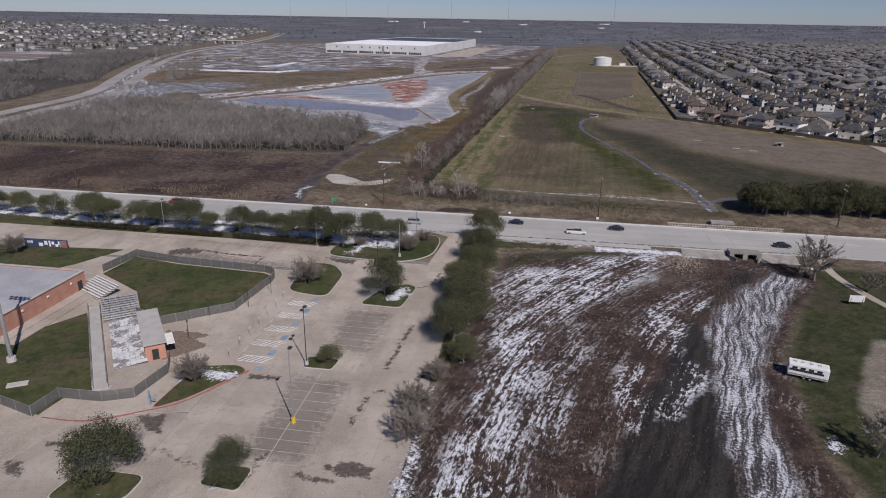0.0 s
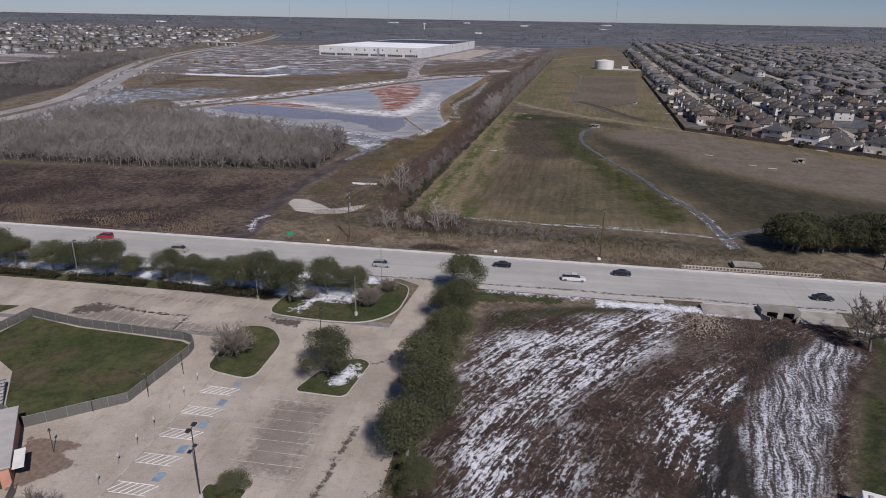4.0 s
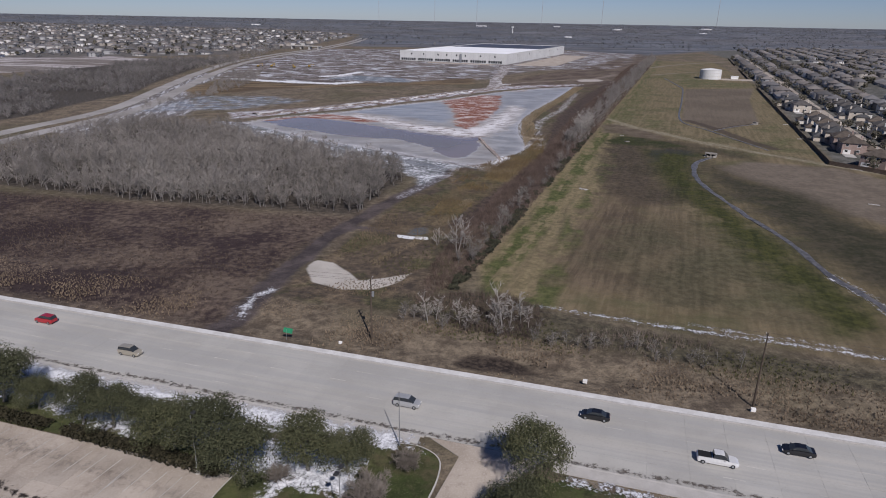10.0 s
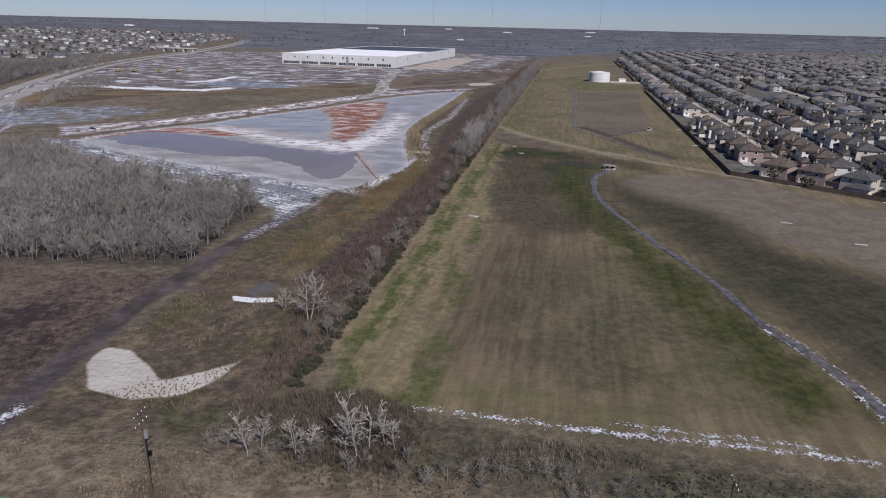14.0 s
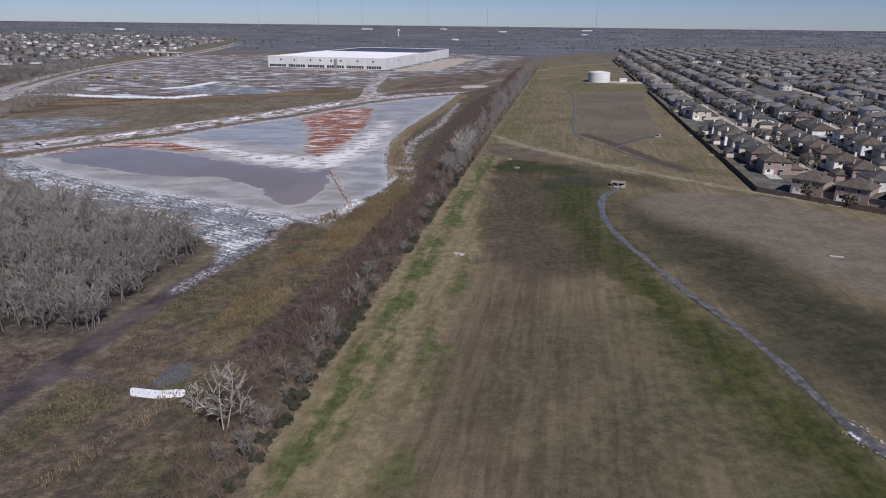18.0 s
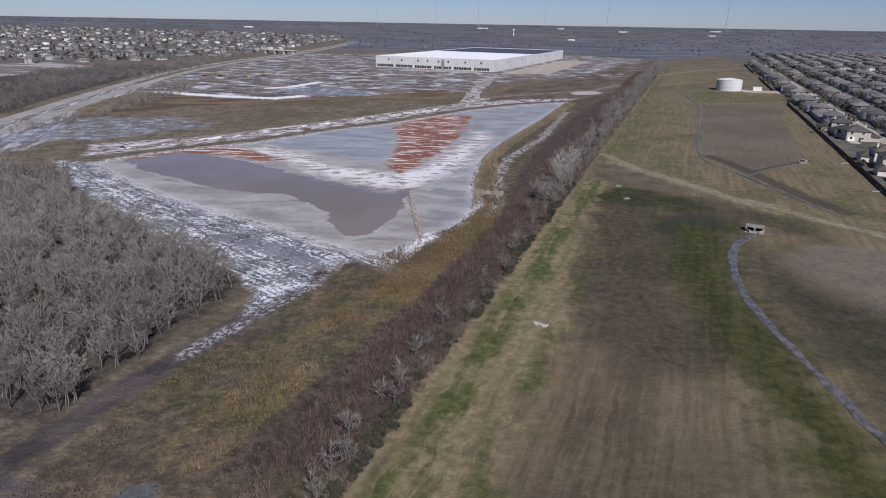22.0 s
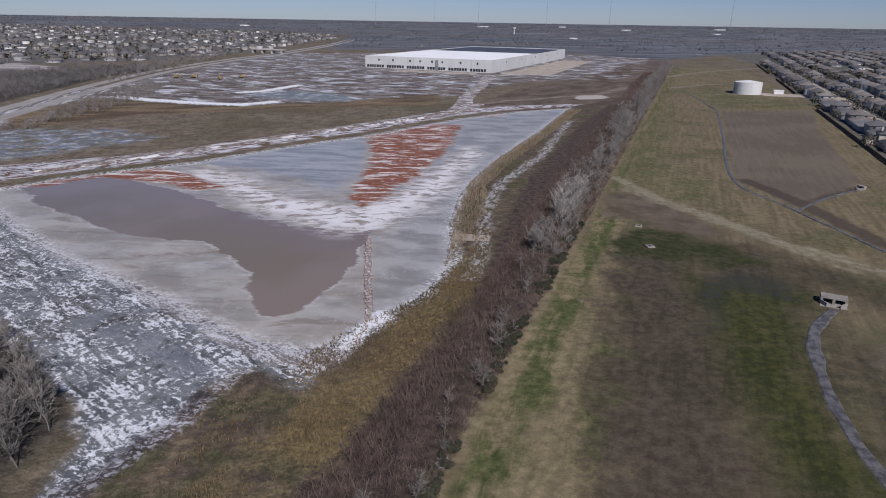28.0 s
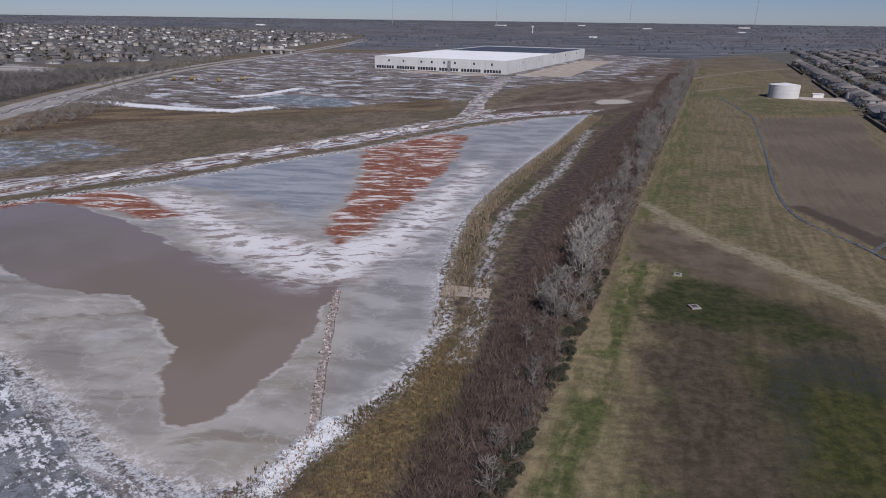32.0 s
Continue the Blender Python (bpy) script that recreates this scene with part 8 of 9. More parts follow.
pad = part("concrete_cover", boxm(-1.6, 1.6, -0.7, 0.7, 0, 0.25, None, 0.03), M_KERB)
pad.matrix_world = rpose(-56.5, -94.0, 0.14, 30)
tagged(pad, "pale concrete slab lying in the lawn", "slab")
wallp = empty("painted_wall", rpose(-101, -32.9, 0.1, 2), "low dark blue wall painted with white and red shapes", "wall")
part("wall", boxm(-7, 7, -0.15, 0.15, 0, 2.2, None, 0.03), grainy("navy_paint", (0.035, 0.05, 0.11), (0.06, 0.08, 0.16), 0.6, 5, 0.7), wallp)
part("painted_shape", boxm(5.2, 6.8, -0.18, -0.14, 0.2, 2.0), M_REDP, wallp)
part("painted_shape", boxm(-7.0, -5.2, -0.18, -0.14, 0.1, 2.1), M_WHITE, wallp)
for x, w, z0, z1, mt in ((-9.0, 2.6, 0.1, 2.15, M_REDP), (-6.0, 0.5, 0.2, 2.1, M_REDP), (3.4, 0.5, 0.2, 0.8, M_REDP), (4.9, 0.35, 0.2, 1.9, M_BLUEP)):
    part("painted_shape", boxm(max(-7, x - w / 2), x + w / 2, -0.186, -0.14, z0, z1), mt, wallp)
for x, w, z0, z1 in ((-4.2, 0.35, 1.0, 1.7), (-3.6, 0.35, 1.0, 1.7), (-3.0, 0.35, 1.0, 1.7), (-0.6, 1.2, 0.3, 1.2), (0.9, 0.9, 0.7, 1.8), (2.0, 0.5, 0.3, 1.9), (2.9, 0.7, 0.9, 1.7), (3.9, 0.8, 0.3, 1.0), (4.6, 0.5, 0.8, 1.8)):
    part("painted_bar", boxm(x - w / 2, x + w / 2, -0.18, -0.14, z0, z1), M_WHITE, wallp)
kios = empty("blue_bike_post", rpose(-31.6, -95.4, 0.1), "slim blue steel gate post by the kerb", "post")
part("post", boxm(-0.12, 0.12, -0.12, 0.12, 0, 2.6), M_BLUEP, kios)
part("arm", boxm(-0.1, 1.0, -0.06, 0.06, 1.0, 1.2), M_BLUEP, kios)
red = part("red_kerb_line", ribbon([tuple(rq(s, q)[:2]) for s, q in ((-46, -101.5), (-39, -101.2), (-31.5, -97.2), (-26.5, -93.2), (-20.7, -82.8))], 0.28, 0.03, 0.17, 1.5, 0.0), M_REDP)
tagged(red, "faded red painted fire-lane kerb", "kerb", kind="structure")


def lamp_post(s, q, h, label, base=M_KERB, heads=1, dark=True):
    ob = empty("lamp_post", rpose(s, q, 0.03), label, "lamp post", "car park lamps")
    part("base", tubem((0, 0, 0), (0, 0, 0.9), 0.36, 0.33, 14), base, ob)
    part("pole", tubem((0, 0, 0.9), (0, 0, h), 0.10, 0.06, 8), M_DARKMETAL if dark else M_STEEL, ob)
    for k in range(heads):
        d = 1 if k == 0 else -1
        part("arm", tubem((0, 0, h - 0.1), (0, d * 0.7, h), 0.04, 0.04, 6), M_DARKMETAL, ob)
        hd = part("lamp_head", boxm(-0.28, 0.28, d * 0.7 - 0.35, d * 0.7 + 0.35, h - 0.08, h + 0.16, None, 0.04), M_DARKMETAL, ob)
        part("lens", boxm(-0.2, 0.2, d * 0.7 - 0.25, d * 0.7 + 0.25, h - 0.11, h - 0.075), M_TRIM, hd)


lamp_post(-7.4, -95.9, 12.6, "slim lamp post on a yellow concrete base", M_YELLOW, 1, False)
lamp_post(-11.4, -79.0, 11.2, "dark lamp post on a small planting island", M_KERB, 2)
lamp_post(-6.8, -21.8, 9.5, "slim grey lamp post on the lawn corner", M_KERB, 2, False)
lamp_post(-77, -15.0, 9.5, "grey lamp post at the edge of the car park", M_KERB, 1, False)
lamp_post(-30.8, -17.6, 9.5, "grey lamp post at the edge of the car park", M_KERB, 1, False)
lamp_post(-7.9, -40.5, 10.0, "dark lamp post behind the island oak", M_KERB, 1)
pole = empty("flag_pole", rpose(-5.8, -3.4, 0.1), "tall bare grey pole beside the pavement", "pole")
part("pole", tubem((0, 0, 0), (0, 0, 9.5), 0.09, 0.05, 8), M_STEEL, pole)
for i, (s, q) in enumerate(((-38.1, -63.6), (-31.9, -58.2), (-30.1, -50.4), (-37.1, -73.6))):
    lp = empty("path_lamp", rpose(s, q, 0.1), "short dark path lamp on the school plaza", "path lamp", "path lamps")
    part("pole", tubem((0, 0, 0), (0, 0, 3.6), 0.05, 0.05, 6), M_DARKMETAL, lp)
    part("lamp_head", tubem((0, 0, 3.6), (0, 0, 4.0), 0.22, 0.10, 8), M_DARKMETAL, lp)
for k in range(7):
    sp = empty("parking_sign", rpose(-26.2, -52.5 - 4.4 * k, 0.1), "small accessible parking sign on a steel post", "sign", "parking signs")
    part("post", tubem((0, 0, 0), (0, 0, 1.9), 0.03, 0.03, 6), M_STEEL, sp)
    part("plate", boxm(0.02, 0.05, -0.16, 0.16, 1.4, 1.9), M_TRIM, sp)

# ---- power line ----
POLES = [(-262, 312), (-190, 292), (-121, 271), (-14, 242.2), (53, 220), (125, 204), (196, 183)]
pole_obs = []
for i, (x, y) in enumerate(POLES):
    ob = empty("utility_pole", Matrix.Translation((x, y, -0.2)) @ Matrix.Rotation(ROAD_A, 4, "Z"), "dark wooden utility pole with crossarms", "utility pole", "power line")
    part("pole", tubem((0, 0, 0), (0, 0, 13.8), 0.19, 0.12, 10), M_WOODPOLE, ob)
    for z in ((13.0, 11.6) if i % 2 else (13.0,)):
        arm = part("crossarm", boxm(-0.07, 0.07, -1.3, 1.3, z, z + 0.14), M_WOODPOLE, ob)
        for yy in (-1.2, -0.4, 0.4, 1.2):
            part("insulator", tubem((0, yy, z + 0.14), (0, yy, z + 0.36), 0.06, 0.04, 6), M_TRIM, arm)
    if i == 3:
        part("transformer", tubem((0.42, 0, 9.6), (0.42, 0, 10.6), 0.26, 0.26, 12), M_STEEL, ob)
wires = empty("power_lines", Matrix.Identity(4), "sagging thin dark power lines between the poles", "cable")
for (ax, ay), (bx, by) in zip(POLES, POLES[1:]):
    for off, z in ((-1.2, 13.3), (-0.4, 13.3), (1.2, 13.3), (0.0, 9.2), (0.0, 8.4)):
        o = Vector((-SA * off, CA * off, 0))
        bm, rings = bmesh.new(), []
        for k in range(13):
            t = k / 12
            c = Vector((ax + (bx - ax) * t, ay + (by - ay) * t, z - 0.2 - 4 * 1.2 * t * (1 - t))) + o
            rings.append([bm.verts.new(c + Vector((-SA * y, CA * y, zz)) * 0.018) for y, zz in ((1, 0), (-0.5, 0.87), (-0.5, -0.87))])
        for a, b in zip(rings, rings[1:]):
            for k in range(3):
                bm.faces.new((a[k], a[(k + 1) % 3], b[(k + 1) % 3], b[k]))
        part("wire", bm, M_DARKMETAL, wires)


# ---- culverts, sign, trailer ----
M_OLDCONC = grainy("weathered_concrete", (0.20, 0.185, 0.165), (0.33, 0.31, 0.28), 0.4, 4.0, 0.9, vary=0.06, world_pos=True)


def culvert(m, w, holes, hw, hh, label, depth=1.6):
    ob = empty("culvert", m, label, "culvert", kind="structure")
    n = holes
    gap = (w - n * hw) / (n + 1)
    part("lintel", boxm(-w / 2, w / 2, -0.3, depth, hh, hh + 0.45, None, 0.03), M_OLDCONC, ob)
    part("floor", boxm(-w / 2, w / 2, -2.2, depth, -0.1, 0.06), M_OLDCONC, ob)
    for k in range(n + 1):
        x = -w / 2 + k * (gap + hw)
        part("pier", boxm(x, x + gap, -0.3, depth, 0, hh), M_OLDCONC, ob)
    part("back", boxm(-w / 2, w / 2, depth - 0.05, depth, 0, hh), M_DARKHOLE, ob)
    for sx in (-1, 1):
        mm = Matrix.Translation((sx * w / 2, -0.3, 0)) @ Matrix.Rotation(radians(-90 - sx * 35), 4, "Z")
        part("wing_wall", prism([(0, -0.12), (2.4, -0.12), (2.4, 0.12), (0, 0.12)], 0, hh * 0.75), M_OLDCONC, ob).matrix_local = mm
    return ob


culvert(Matrix.Translation((132.5, 435, 0)) @ Matrix.Rotation(radians(-28), 4, "Z"), 5.4, 2, 1.9, 1.2, "twin concrete box culvert at the head of the creek", 2.4)
culvert(rpose(83.5, -6.0, -0.1, 0), 8.0, 2, 2.2, 1.6, "concrete culvert under the street with dark openings", 3.0)
culvert(rpose(85.5, 27.5, -0.9, 180), 7.0, 2, 2.4, 1.2, "concrete culvert on the far side of the street", 3.0)
culvert(Matrix.Translation((193, 332, 0)) @ Matrix.Rotation(radians(-35), 4, "Z"), 4.0, 1, 1.8, 1.3, "small concrete outfall in the sandy field", 1.6)
culvert(Matrix.Translation((206, 545, 0)) @ Matrix.Rotation(radians(-70), 4, "Z"), 3.0, 1, 1.2, 0.9, "small concrete outfall in the brown field", 1.2)
rail = empty("bridge_railing", rpose(85, 21.0, 0.15), "worn concrete railing with many slots", "railing")
part("top_rail", boxm(-17, 17, -0.12, 0.12, 0.75, 0.95), M_CONC, rail)
part("base_rail", boxm(-17, 17, -0.12, 0.12, 0, 0.15), M_CONC, rail)
bal = boxm(-0.16, 0.16, -0.1, 0.1, 0.15, 0.75)
bal_me = part("baluster", bal, M_CONC, rail).data
for k in range(1, 40):
    part("baluster", bal_me, None, rail).location = (-17 + k * 0.85, 0, 0)
rail2 = empty("bridge_parapet", rpose(81, -2.9, 0.1), "pale concrete parapet above the culvert", "parapet")
part("wall", boxm(-13, 15, -0.2, 0.2, -0.2, 1.0, None, 0.04), M_KERB, rail2)
for s0, s1 in ((67.5, 79.4), (87.6, 97)):
    bm = bmesh.new()
    v = [bm.verts.new(rq(a, q, zz)) for a in (s0, s1) for q, zz in ((-3.1, 0.95), (-7.6, 0.06), (-7.6, -0.3), (-3.1, -0.3))]
    for f in ((0, 1, 5, 4), (1, 2, 6, 5), (3, 0, 4, 7), (0, 3, 2, 1), (4, 5, 6, 7), (2, 3, 7, 6)):
        bm.faces.new([v[i] for i in f])
    bmesh.ops.recalc_face_normals(bm, faces=bm.faces)
    tagged(part("sloped_apron", bm, M_OLDCONC), "pale sloped concrete bank beside the culvert", "apron", kind="structure")
rip = bmesh.new()
for k in range(800):
    x, y, r = NP.normal(0, 3.0), NP.normal(-3, 3.0), NP.uniform(0.07, 0.26)
    m = Matrix.Translation((x, y, 0.25 + 0.9 * max(0, 1 - math.hypot(x / 7, (y + 2) / 5)))) @ Euler((NP.uniform(0, 3), NP.uniform(0, 3), 0)).to_matrix().to_4x4() @ Matrix.Diagonal((r, r * 0.7, r * 0.5, 1))
    bmesh.ops.create_icosphere(rip, subdivisions=1, radius=1.0, matrix=m)
ob = part("rubble_heap", rip, grainy("tan_rubble", (0.13, 0.10, 0.078), (0.36, 0.30, 0.25), 0.6, 4, 0.95, vary=0.3, by="isl"))
ob.matrix_world = rpose(65.5, -10, 0)
tagged(ob, "heap of tan broken rubble by the culvert", "rubble", kind="stuff")
board = empty("notice_board", rpose(100.2, -31.8, 0, 6), "white notice board on two posts in the grass", "sign")
for x in (-1.3, 1.3):
    part("post", boxm(x - 0.07, x + 0.07, -0.07, 0.07, 0, 1.6), M_WOODPOLE, board)
part("panel", boxm(-1.7, 1.7, -0.06, 0.06, 0.7, 2.3, None, 0.02), M_WHITE, board)
tagged(part("footpath", ribbon([tuple(rq(s, q)[:2]) for s, q in ((104, -2), (103, -14), (106, -28), (112, -44))], 2.2, 0.0, 0.08, 2, 0.05), M_CONC), "pale concrete footpath across the grass", "path", kind="structure")
tr = empty("trailer", rpose(77.2, -67.3, 0, -17), "white enclosed trailer parked on the grass", "trailer")
part("body", boxm(-3.2, 3.2, -1.2, 1.2, 0.55, 2.75, None, 0.12), M_WHITE, tr)
part("skirt", boxm(-3.15, 3.15, -1.22, 1.22, 0.75, 1.0), M_STEEL, tr)
part("stripe", boxm(-3.0, 2.4, -1.225, -1.195, 1.5, 1.9), M_DARKMETAL, tr)
part("rear_door", boxm(3.19, 3.23, -1.0, 1.0, 0.7, 2.5), M_GLASS, tr)
for x in (-2.2, -0.9, 0.4, 1.7):
    part("side_window", boxm(x - 0.4, x + 0.4, -1.24, -1.19, 1.95, 2.35), M_GLASS, tr)
    part("roof_vent", boxm(x - 0.25, x + 0.25, -0.25, 0.25, 2.75, 2.9, None, 0.03), M_KERB, tr)
part("tongue", prism([(-4.4, -0.08), (-3.2, -0.6), (-3.2, 0.6), (-4.4, 0.08)], 0.55, 0.65), M_DARKMETAL, tr)
for x in (-0.5, 0.45):
    for y in (-1.1, 1.1):
        wh = part("wheel", tubem((x, y - 0.12, 0.36), (x, y + 0.12, 0.36), 0.36, 0.36, 14), M_BLACK, tr)
        part("rim", tubem((x, y - 0.13, 0.36), (x, y + 0.13, 0.36), 0.2, 0.2, 10), M_STEEL, wh)
gs = empty("green_street_sign", Matrix.Translation((-31, 241.5, 0)), "tilted green street sign on a post in the verge", "sign")
part("post", tubem((0, 0, 0), (0.1, 0, 2.4), 0.04, 0.04, 6), M_STEEL, gs)
part("plate", boxm(-0.9, 0.9, -0.03, 0.03, 1.5, 2.6, Matrix.Rotation(radians(12), 4, "Y")), grainy("sign_green", (0.02, 0.20, 0.10), (0.03, 0.26, 0.13), 1, 6, 0.5), gs)
for x, y, s in ((25.6, 226.4, 0.5), (-20, 240, 0.4), (52, 218, 0.5)):
    bx = part("utility_box", boxm(-s * 0.8, s * 0.8, -s * 0.6, s * 0.6, 0, s * 1.2, None, 0.05), M_TRIM)
    bx.matrix_world = Matrix.Translation((x, y, 0)) @ Matrix.Rotation(ROAD_A, 4, "Z")
    tagged(bx, "small pale utility box beside the pavement", "utility box")
for x, y, a, w in ((102.2, 472.7, 10, 1.1), (104.5, 491.8, -20, 1.0), (44, 377.5, 20, 1.1)):
    mh = empty("concrete_inlet", Matrix.Translation((x, y, 0)) @ Matrix.Rotation(radians(a), 4, "Z"), "pale square concrete inlet in the field", "drain inlet", "field inlets")
    part("slab", boxm(-w, w, -w, w, 0, 0.35, None, 0.05), M_OLDCONC, mh)
    part("grate", boxm(-w * 0.5, w * 0.5, -w * 0.5, w * 0.5, 0.35, 0.38), M_DARKHOLE, mh)
deb = empty("debris_pile", Matrix.Translation((55.3, 366.5, 0)) @ Matrix.Rotation(radians(-35), 4, "Z"), "small heap of broken pale concrete in the field", "debris")
for k in range(14):
    turn = Euler((NP.uniform(-0.3, 0.3), NP.uniform(-0.3, 0.3), NP.uniform(-0.7, 0.7))).to_matrix().to_4x4()
    part("fragment", boxm(-0.55, 0.55, -0.17, 0.17, 0, 0.2, Matrix.Translation((NP.uniform(-1.5, 1.5), NP.uniform(-0.55, 0.55), NP.uniform(0, 0.25))) @ turn), M_KERB, deb)

# ---- radio masts and far works ----
for x, y, h in ((-333, 4000, 300), (-18, 4350, 330), (240, 4300, 250), (640, 4300, 300), (1010, 4300, 300), (1640, 4100, 260)):
    ob = part("radio_mast", tubem((0, 0, 0), (0, 0, h), 1.3, 0.9, 6), M_ROOFGREY)
    ob.location = (x, y, float(rise(x, y)) - 2)
    tagged(ob, "very tall thin radio mast on the horizon", "mast", "radio masts")
M_MACHINE = grainy("dusty_machine_paint", (0.26, 0.17, 0.04), (0.36, 0.25, 0.07), 0.6, 4, 0.7)
for x, y, a in ((-227, 968, 10), (-211, 972, 60), (-165, 980, 20), (-180, 960, 120)):
    dg = empty("excavator", pose(x, y, 0, 0, 0, a), "yellow excavator on the construction ground", "excavator", "excavators")
    for yy in (-1.3, 0.9):
        part("track", boxm(-2.2, 2.2, yy, yy + 0.5, 0, 0.9, None, 0.2), M_BLACK, dg)
    part("cab", boxm(-1.6, 1.4, -1.3, 1.3, 1.0, 2.9, None, 0.15), M_MACHINE, dg)
    part("boom", boxm(1.2, 5.6, -0.25, 0.25, 1.6, 2.2, Matrix.Rotation(radians(-28), 4, "Y")), M_MACHINE, dg)
    part("stick", boxm(5.0, 5.5, -0.2, 0.2, 1.2, 4.6), M_MACHINE, dg)
    part("bucket", boxm(4.6, 5.8, -0.6, 0.6, 0.3, 1.3, None, 0.1), M_DARKMETAL, dg)
brg = empty("highway_overpass", Matrix.Translation((-262, 1460, 0)) @ Matrix.Rotation(radians(-22), 4, "Z"), "pale concrete highway overpass far off", "bridge")
part("deck", boxm(-34, 34, -5, 5, 6, 7.4), M_KERB, brg)
for x in (-30, -10, 10, 30):
    part("pier", boxm(x - 1.5, x + 1.5, -4, 4, 0, 6), M_KERB, brg)
for x, y, a, w, d, h in ((500, 2700, 0, 26, 18, 4), (950, 3700, 3, 42, 26, 5), (-900, 3500, 0, 40, 26, 5), (1500, 3900, 0, 60, 26, 5), (250, 4000, 0, 60, 26, 5), (-330, 2250, 0, 26, 14, 5), (700, 4100, 0, 36, 20, 5), (1250, 3300, 2, 30, 16, 4)):
    fb = empty("far_warehouse", pose(x, y, float(rise(x, y)), 0, 0, a), "long pale flat-roofed building far away", "warehouse", "far warehouses")
    part("wall", boxm(-w / 2, w / 2, -d / 2, d / 2, 0, h), M_TILT, fb)
    part("roof", boxm(-w / 2 - 0.3, w / 2 + 0.3, -d / 2 - 0.3, d / 2 + 0.3, h, h + 0.5), M_MEMBRANE, fb)
wtw = empty("water_tower", pose(330, 3100, float(rise(330, 3100))), "white water tower on the horizon", "water tower")
part("stem", tubem((0, 0, 0), (0, 0, 22), 2.2, 1.8, 16), M_TANK, wtw)
part("bowl", tubem((0, 0, 22), (0, 0, 28), 5.5, 6, 24), M_TANK, wtw)


# ---- cars ----
def car_paint(name, c):
    n = Nodes(name, 0.28, 0.2, 0.6)
    n.b.inputs["Coat Weight"].default_value = 0.6
    return n.done(n.mix(n.step(n.noise(n.obj, 3, 3), 0.3, 0.7), tuple(x * 0.92 for x in c), c))


M_LIGHT = Nodes("lamp_plastic", 0.15, 0, 0.6).done((0.7, 0.7, 0.68))
M_TAIL = Nodes("tail_plastic", 0.2, 0, 0.6).done((0.35, 0.02, 0.02))


def loft(sections):
    """A closed body through cross sections x: (half width, low z, high z)."""
    bm, rings = bmesh.new(), []
    for x, w, lo, hi in sections:
        rings.append([bm.verts.new(p) for p in ((x, -w, lo), (x, -w * 1.02, (lo + hi) / 2), (x, -w * 0.94, hi), (x, w * 0.94, hi), (x, w * 1.02, (lo + hi) / 2), (x, w, lo))])
    for a, b in zip(rings, rings[1:]):
        for k in range(6):
            bm.faces.new((a[k], b[k], b[(k + 1) % 6], a[(k + 1) % 6]))
    bm.faces.new(rings[0])
    bm.faces.new(rings[-1][::-1])
    bmesh.ops.recalc_face_normals(bm, faces=bm.faces)
    return bm


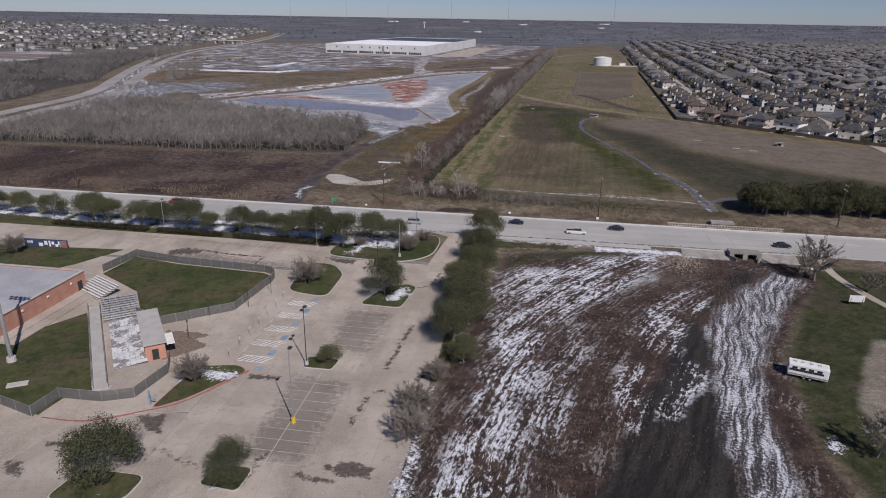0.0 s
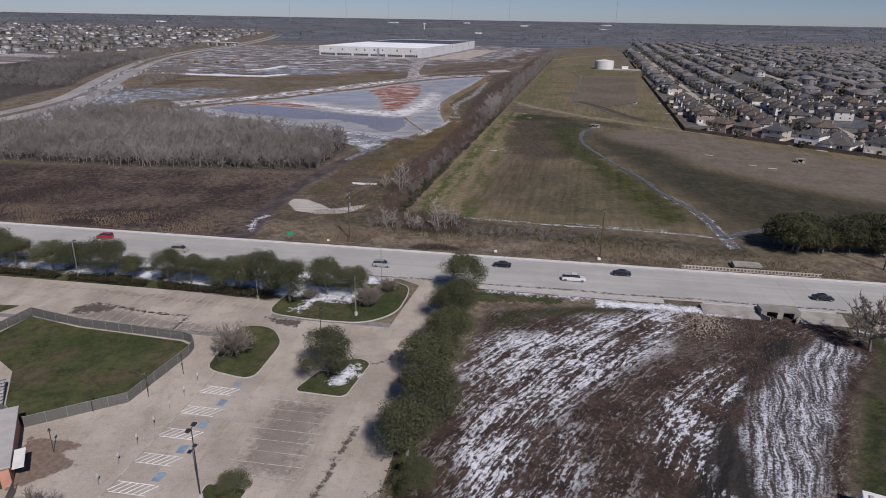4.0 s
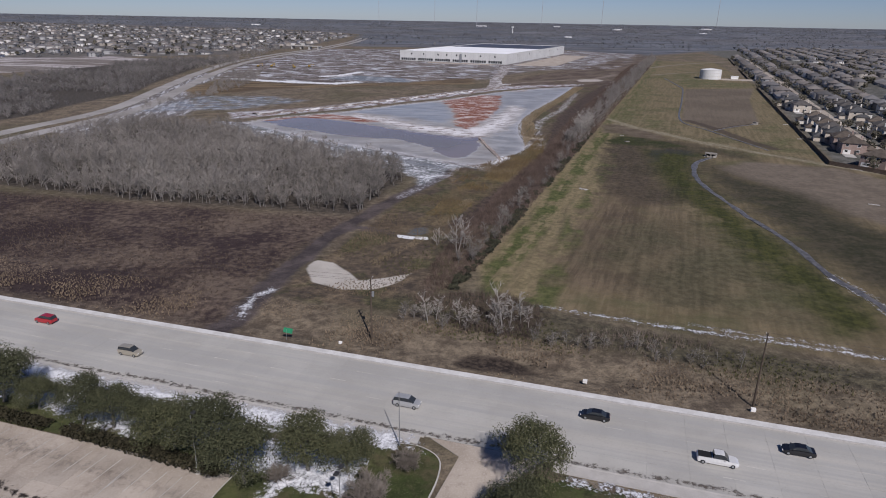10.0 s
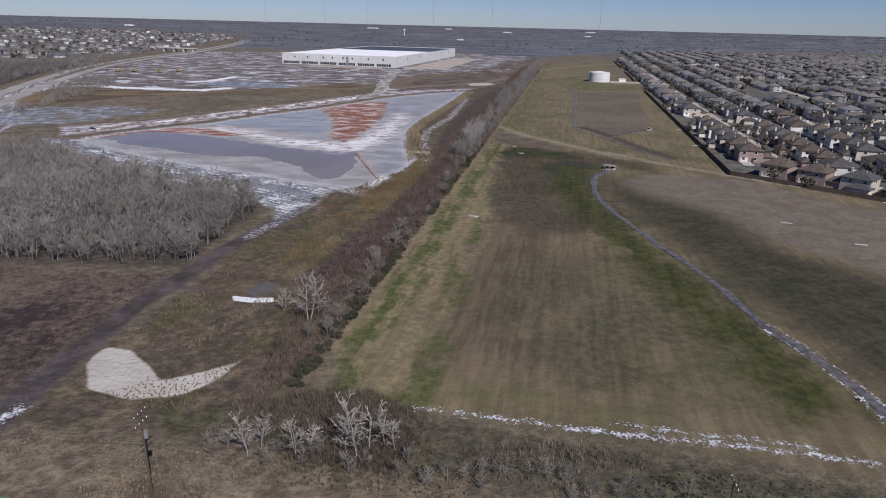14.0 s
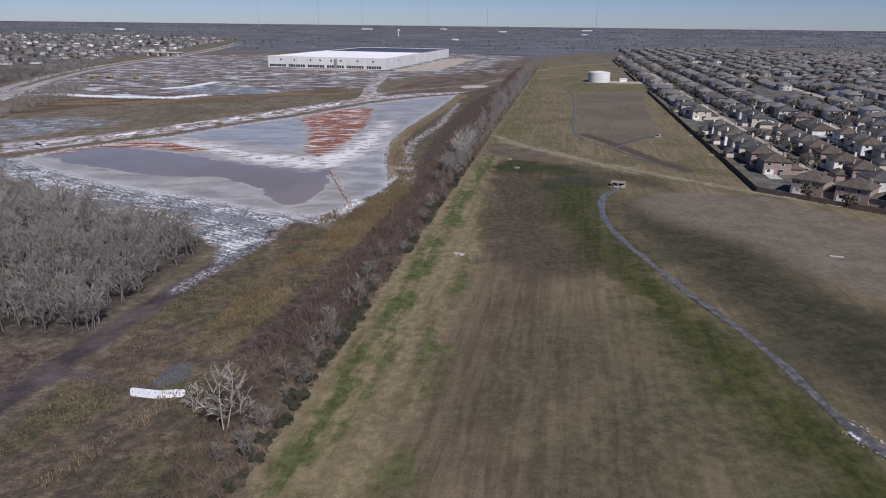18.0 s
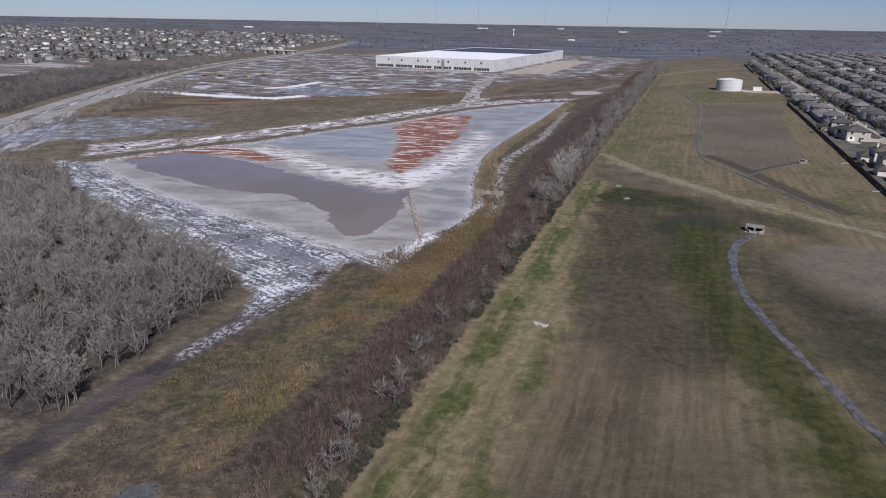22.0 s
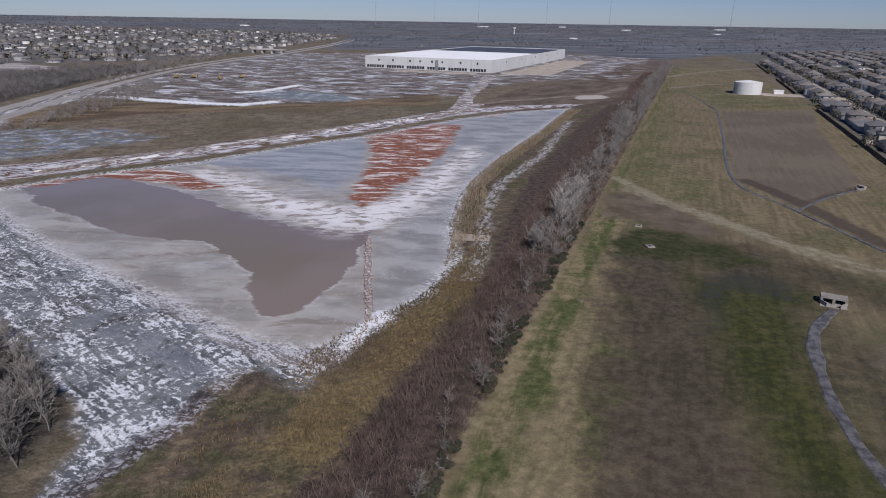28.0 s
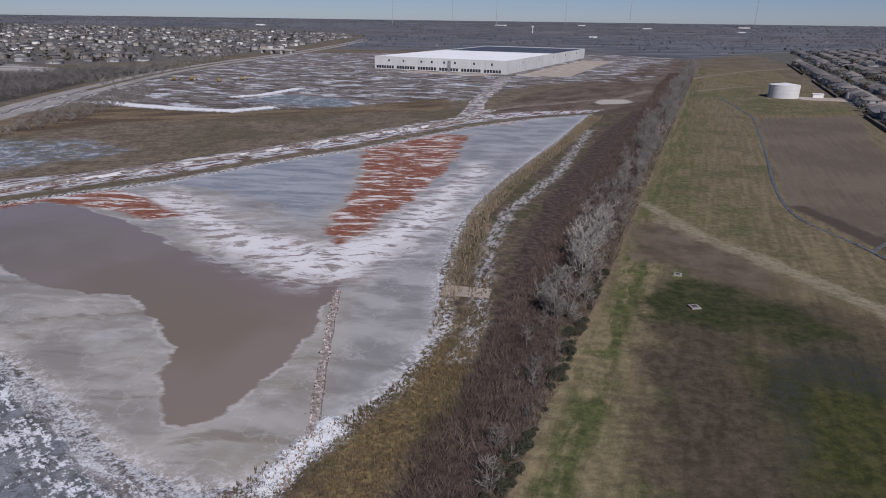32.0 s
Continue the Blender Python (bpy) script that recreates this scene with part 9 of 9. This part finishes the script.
def car(s, q, turn, paint, label, kind="sedan"):
    ob = empty("car", rpose(s, q, 0.04, turn), label, "car", "cars on the street")
    top = {"sedan": 1.42, "suv": 1.72, "pickup": 1.85}[kind]
    ln = {"sedan": 2.35, "suv": 2.3, "pickup": 2.9}[kind]
    deck = 0.92 if kind == "sedan" else 1.08
    part("body", loft([(-ln, 0.72, 0.42, deck - 0.18), (-ln + 0.15, 0.86, 0.30, deck), (-0.9, 0.91, 0.26, deck + 0.04), (0.9, 0.91, 0.26, deck + 0.02), (ln - 0.5, 0.87, 0.28, deck - 0.10), (ln - 0.05, 0.70, 0.36, deck - 0.32)]), paint, ob)
    if kind == "sedan":
        cab = [(-1.75, 0.72, deck - 0.02, deck + 0.02), (-0.95, 0.70, deck, top - 0.04), (0.1, 0.68, deck, top), (0.55, 0.68, deck, top - 0.06), (1.35, 0.74, deck - 0.05, deck)]
    elif kind == "suv":
        cab = [(-2.2, 0.76, deck - 0.05, deck + 0.1), (-1.95, 0.74, deck, top - 0.05), (-0.2, 0.72, deck, top), (0.5, 0.72, deck, top - 0.05), (1.3, 0.78, deck - 0.05, deck)]
    else:
        cab = [(-0.75, 0.78, deck - 0.05, deck + 0.1), (-0.6, 0.76, deck, top - 0.03), (0.4, 0.74, deck, top), (0.8, 0.74, deck, top - 0.06), (1.5, 0.8, deck - 0.05, deck)]
    gl = part("cabin_glass", loft(cab), M_GLASS, ob)
    part("roof", loft([(a, w * 0.9, h - 0.05, h + 0.025) for a, w, _, h in cab[1:4]]), paint, gl)
    if kind == "pickup":
        part("bed", boxm(-2.75, -0.85, -0.72, 0.72, deck - 0.02, deck + 0.06), M_BLACK, ob)
    for x in (-ln + 0.85, ln - 0.85):
        for y in (-0.8, 0.8):
            wh = part("wheel", tubem((x, y - 0.11, 0.33), (x, y + 0.11, 0.33), 0.33, 0.33, 14), M_BLACK, ob)
            part("rim", tubem((x, y - 0.12, 0.33), (x, y + 0.12, 0.33), 0.19, 0.19, 10), M_STEEL, wh)
    for y in (-0.55, 0.55):
        part("headlight", boxm(ln - 0.16, ln - 0.02, y - 0.16, y + 0.16, deck - 0.42, deck - 0.28, None, 0.02), M_LIGHT, ob)
        part("tail_light", boxm(-ln - 0.02, -ln + 0.08, y - 0.15, y + 0.15, deck - 0.32, deck - 0.18, None, 0.02), M_TAIL, ob)
        part("mirror", boxm(0.85, 1.05, y * 1.72 - 0.1, y * 1.72 + 0.1, deck, deck + 0.14, None, 0.03), paint, ob)


RED, BLACK, SILVER, TAN, WHITE = (car_paint("paint_" + n, c) for n, c in (("red", (0.42, 0.02, 0.03)), ("black", (0.012, 0.012, 0.014)), ("silver", (0.38, 0.39, 0.40)), ("tan", (0.36, 0.33, 0.27)), ("white", (0.72, 0.72, 0.71))))
car(-90, 13.2, 180, RED, "red hatchback driving on the pale street", "suv")
car(-63.8, 7.4, 0, TAN, "tan estate car driving on the pale street", "suv")
car(-8.3, 7.3, 0, SILVER, "silver estate car on the pale street", "suv")
car(22, 13.2, 180, BLACK, "black saloon car driving on the pale street")
car(52, 13.2, 180, BLACK, "glossy black saloon on the pale street")
car(40, 7.2, 0, WHITE, "white pickup truck driving on the street", "pickup")
car(97, 6.6, 0, BLACK, "dark car driving on the street by the thicket")
for x, y, a in ((158, 350, -30), (166, 327, -25), (171, 320, -20), (226, 545, 10), (206, 490, 0)):
    lt = part("concrete_strip", boxm(-1.8, 1.8, -0.35, 0.35, 0, 0.2, None, 0.03), M_KERB)
    lt.matrix_world = Matrix.Translation((x, y, 0)) @ Matrix.Rotation(radians(a), 4, "Z")
    tagged(lt, "broken pale concrete strip lying in the field", "debris", "field debris")
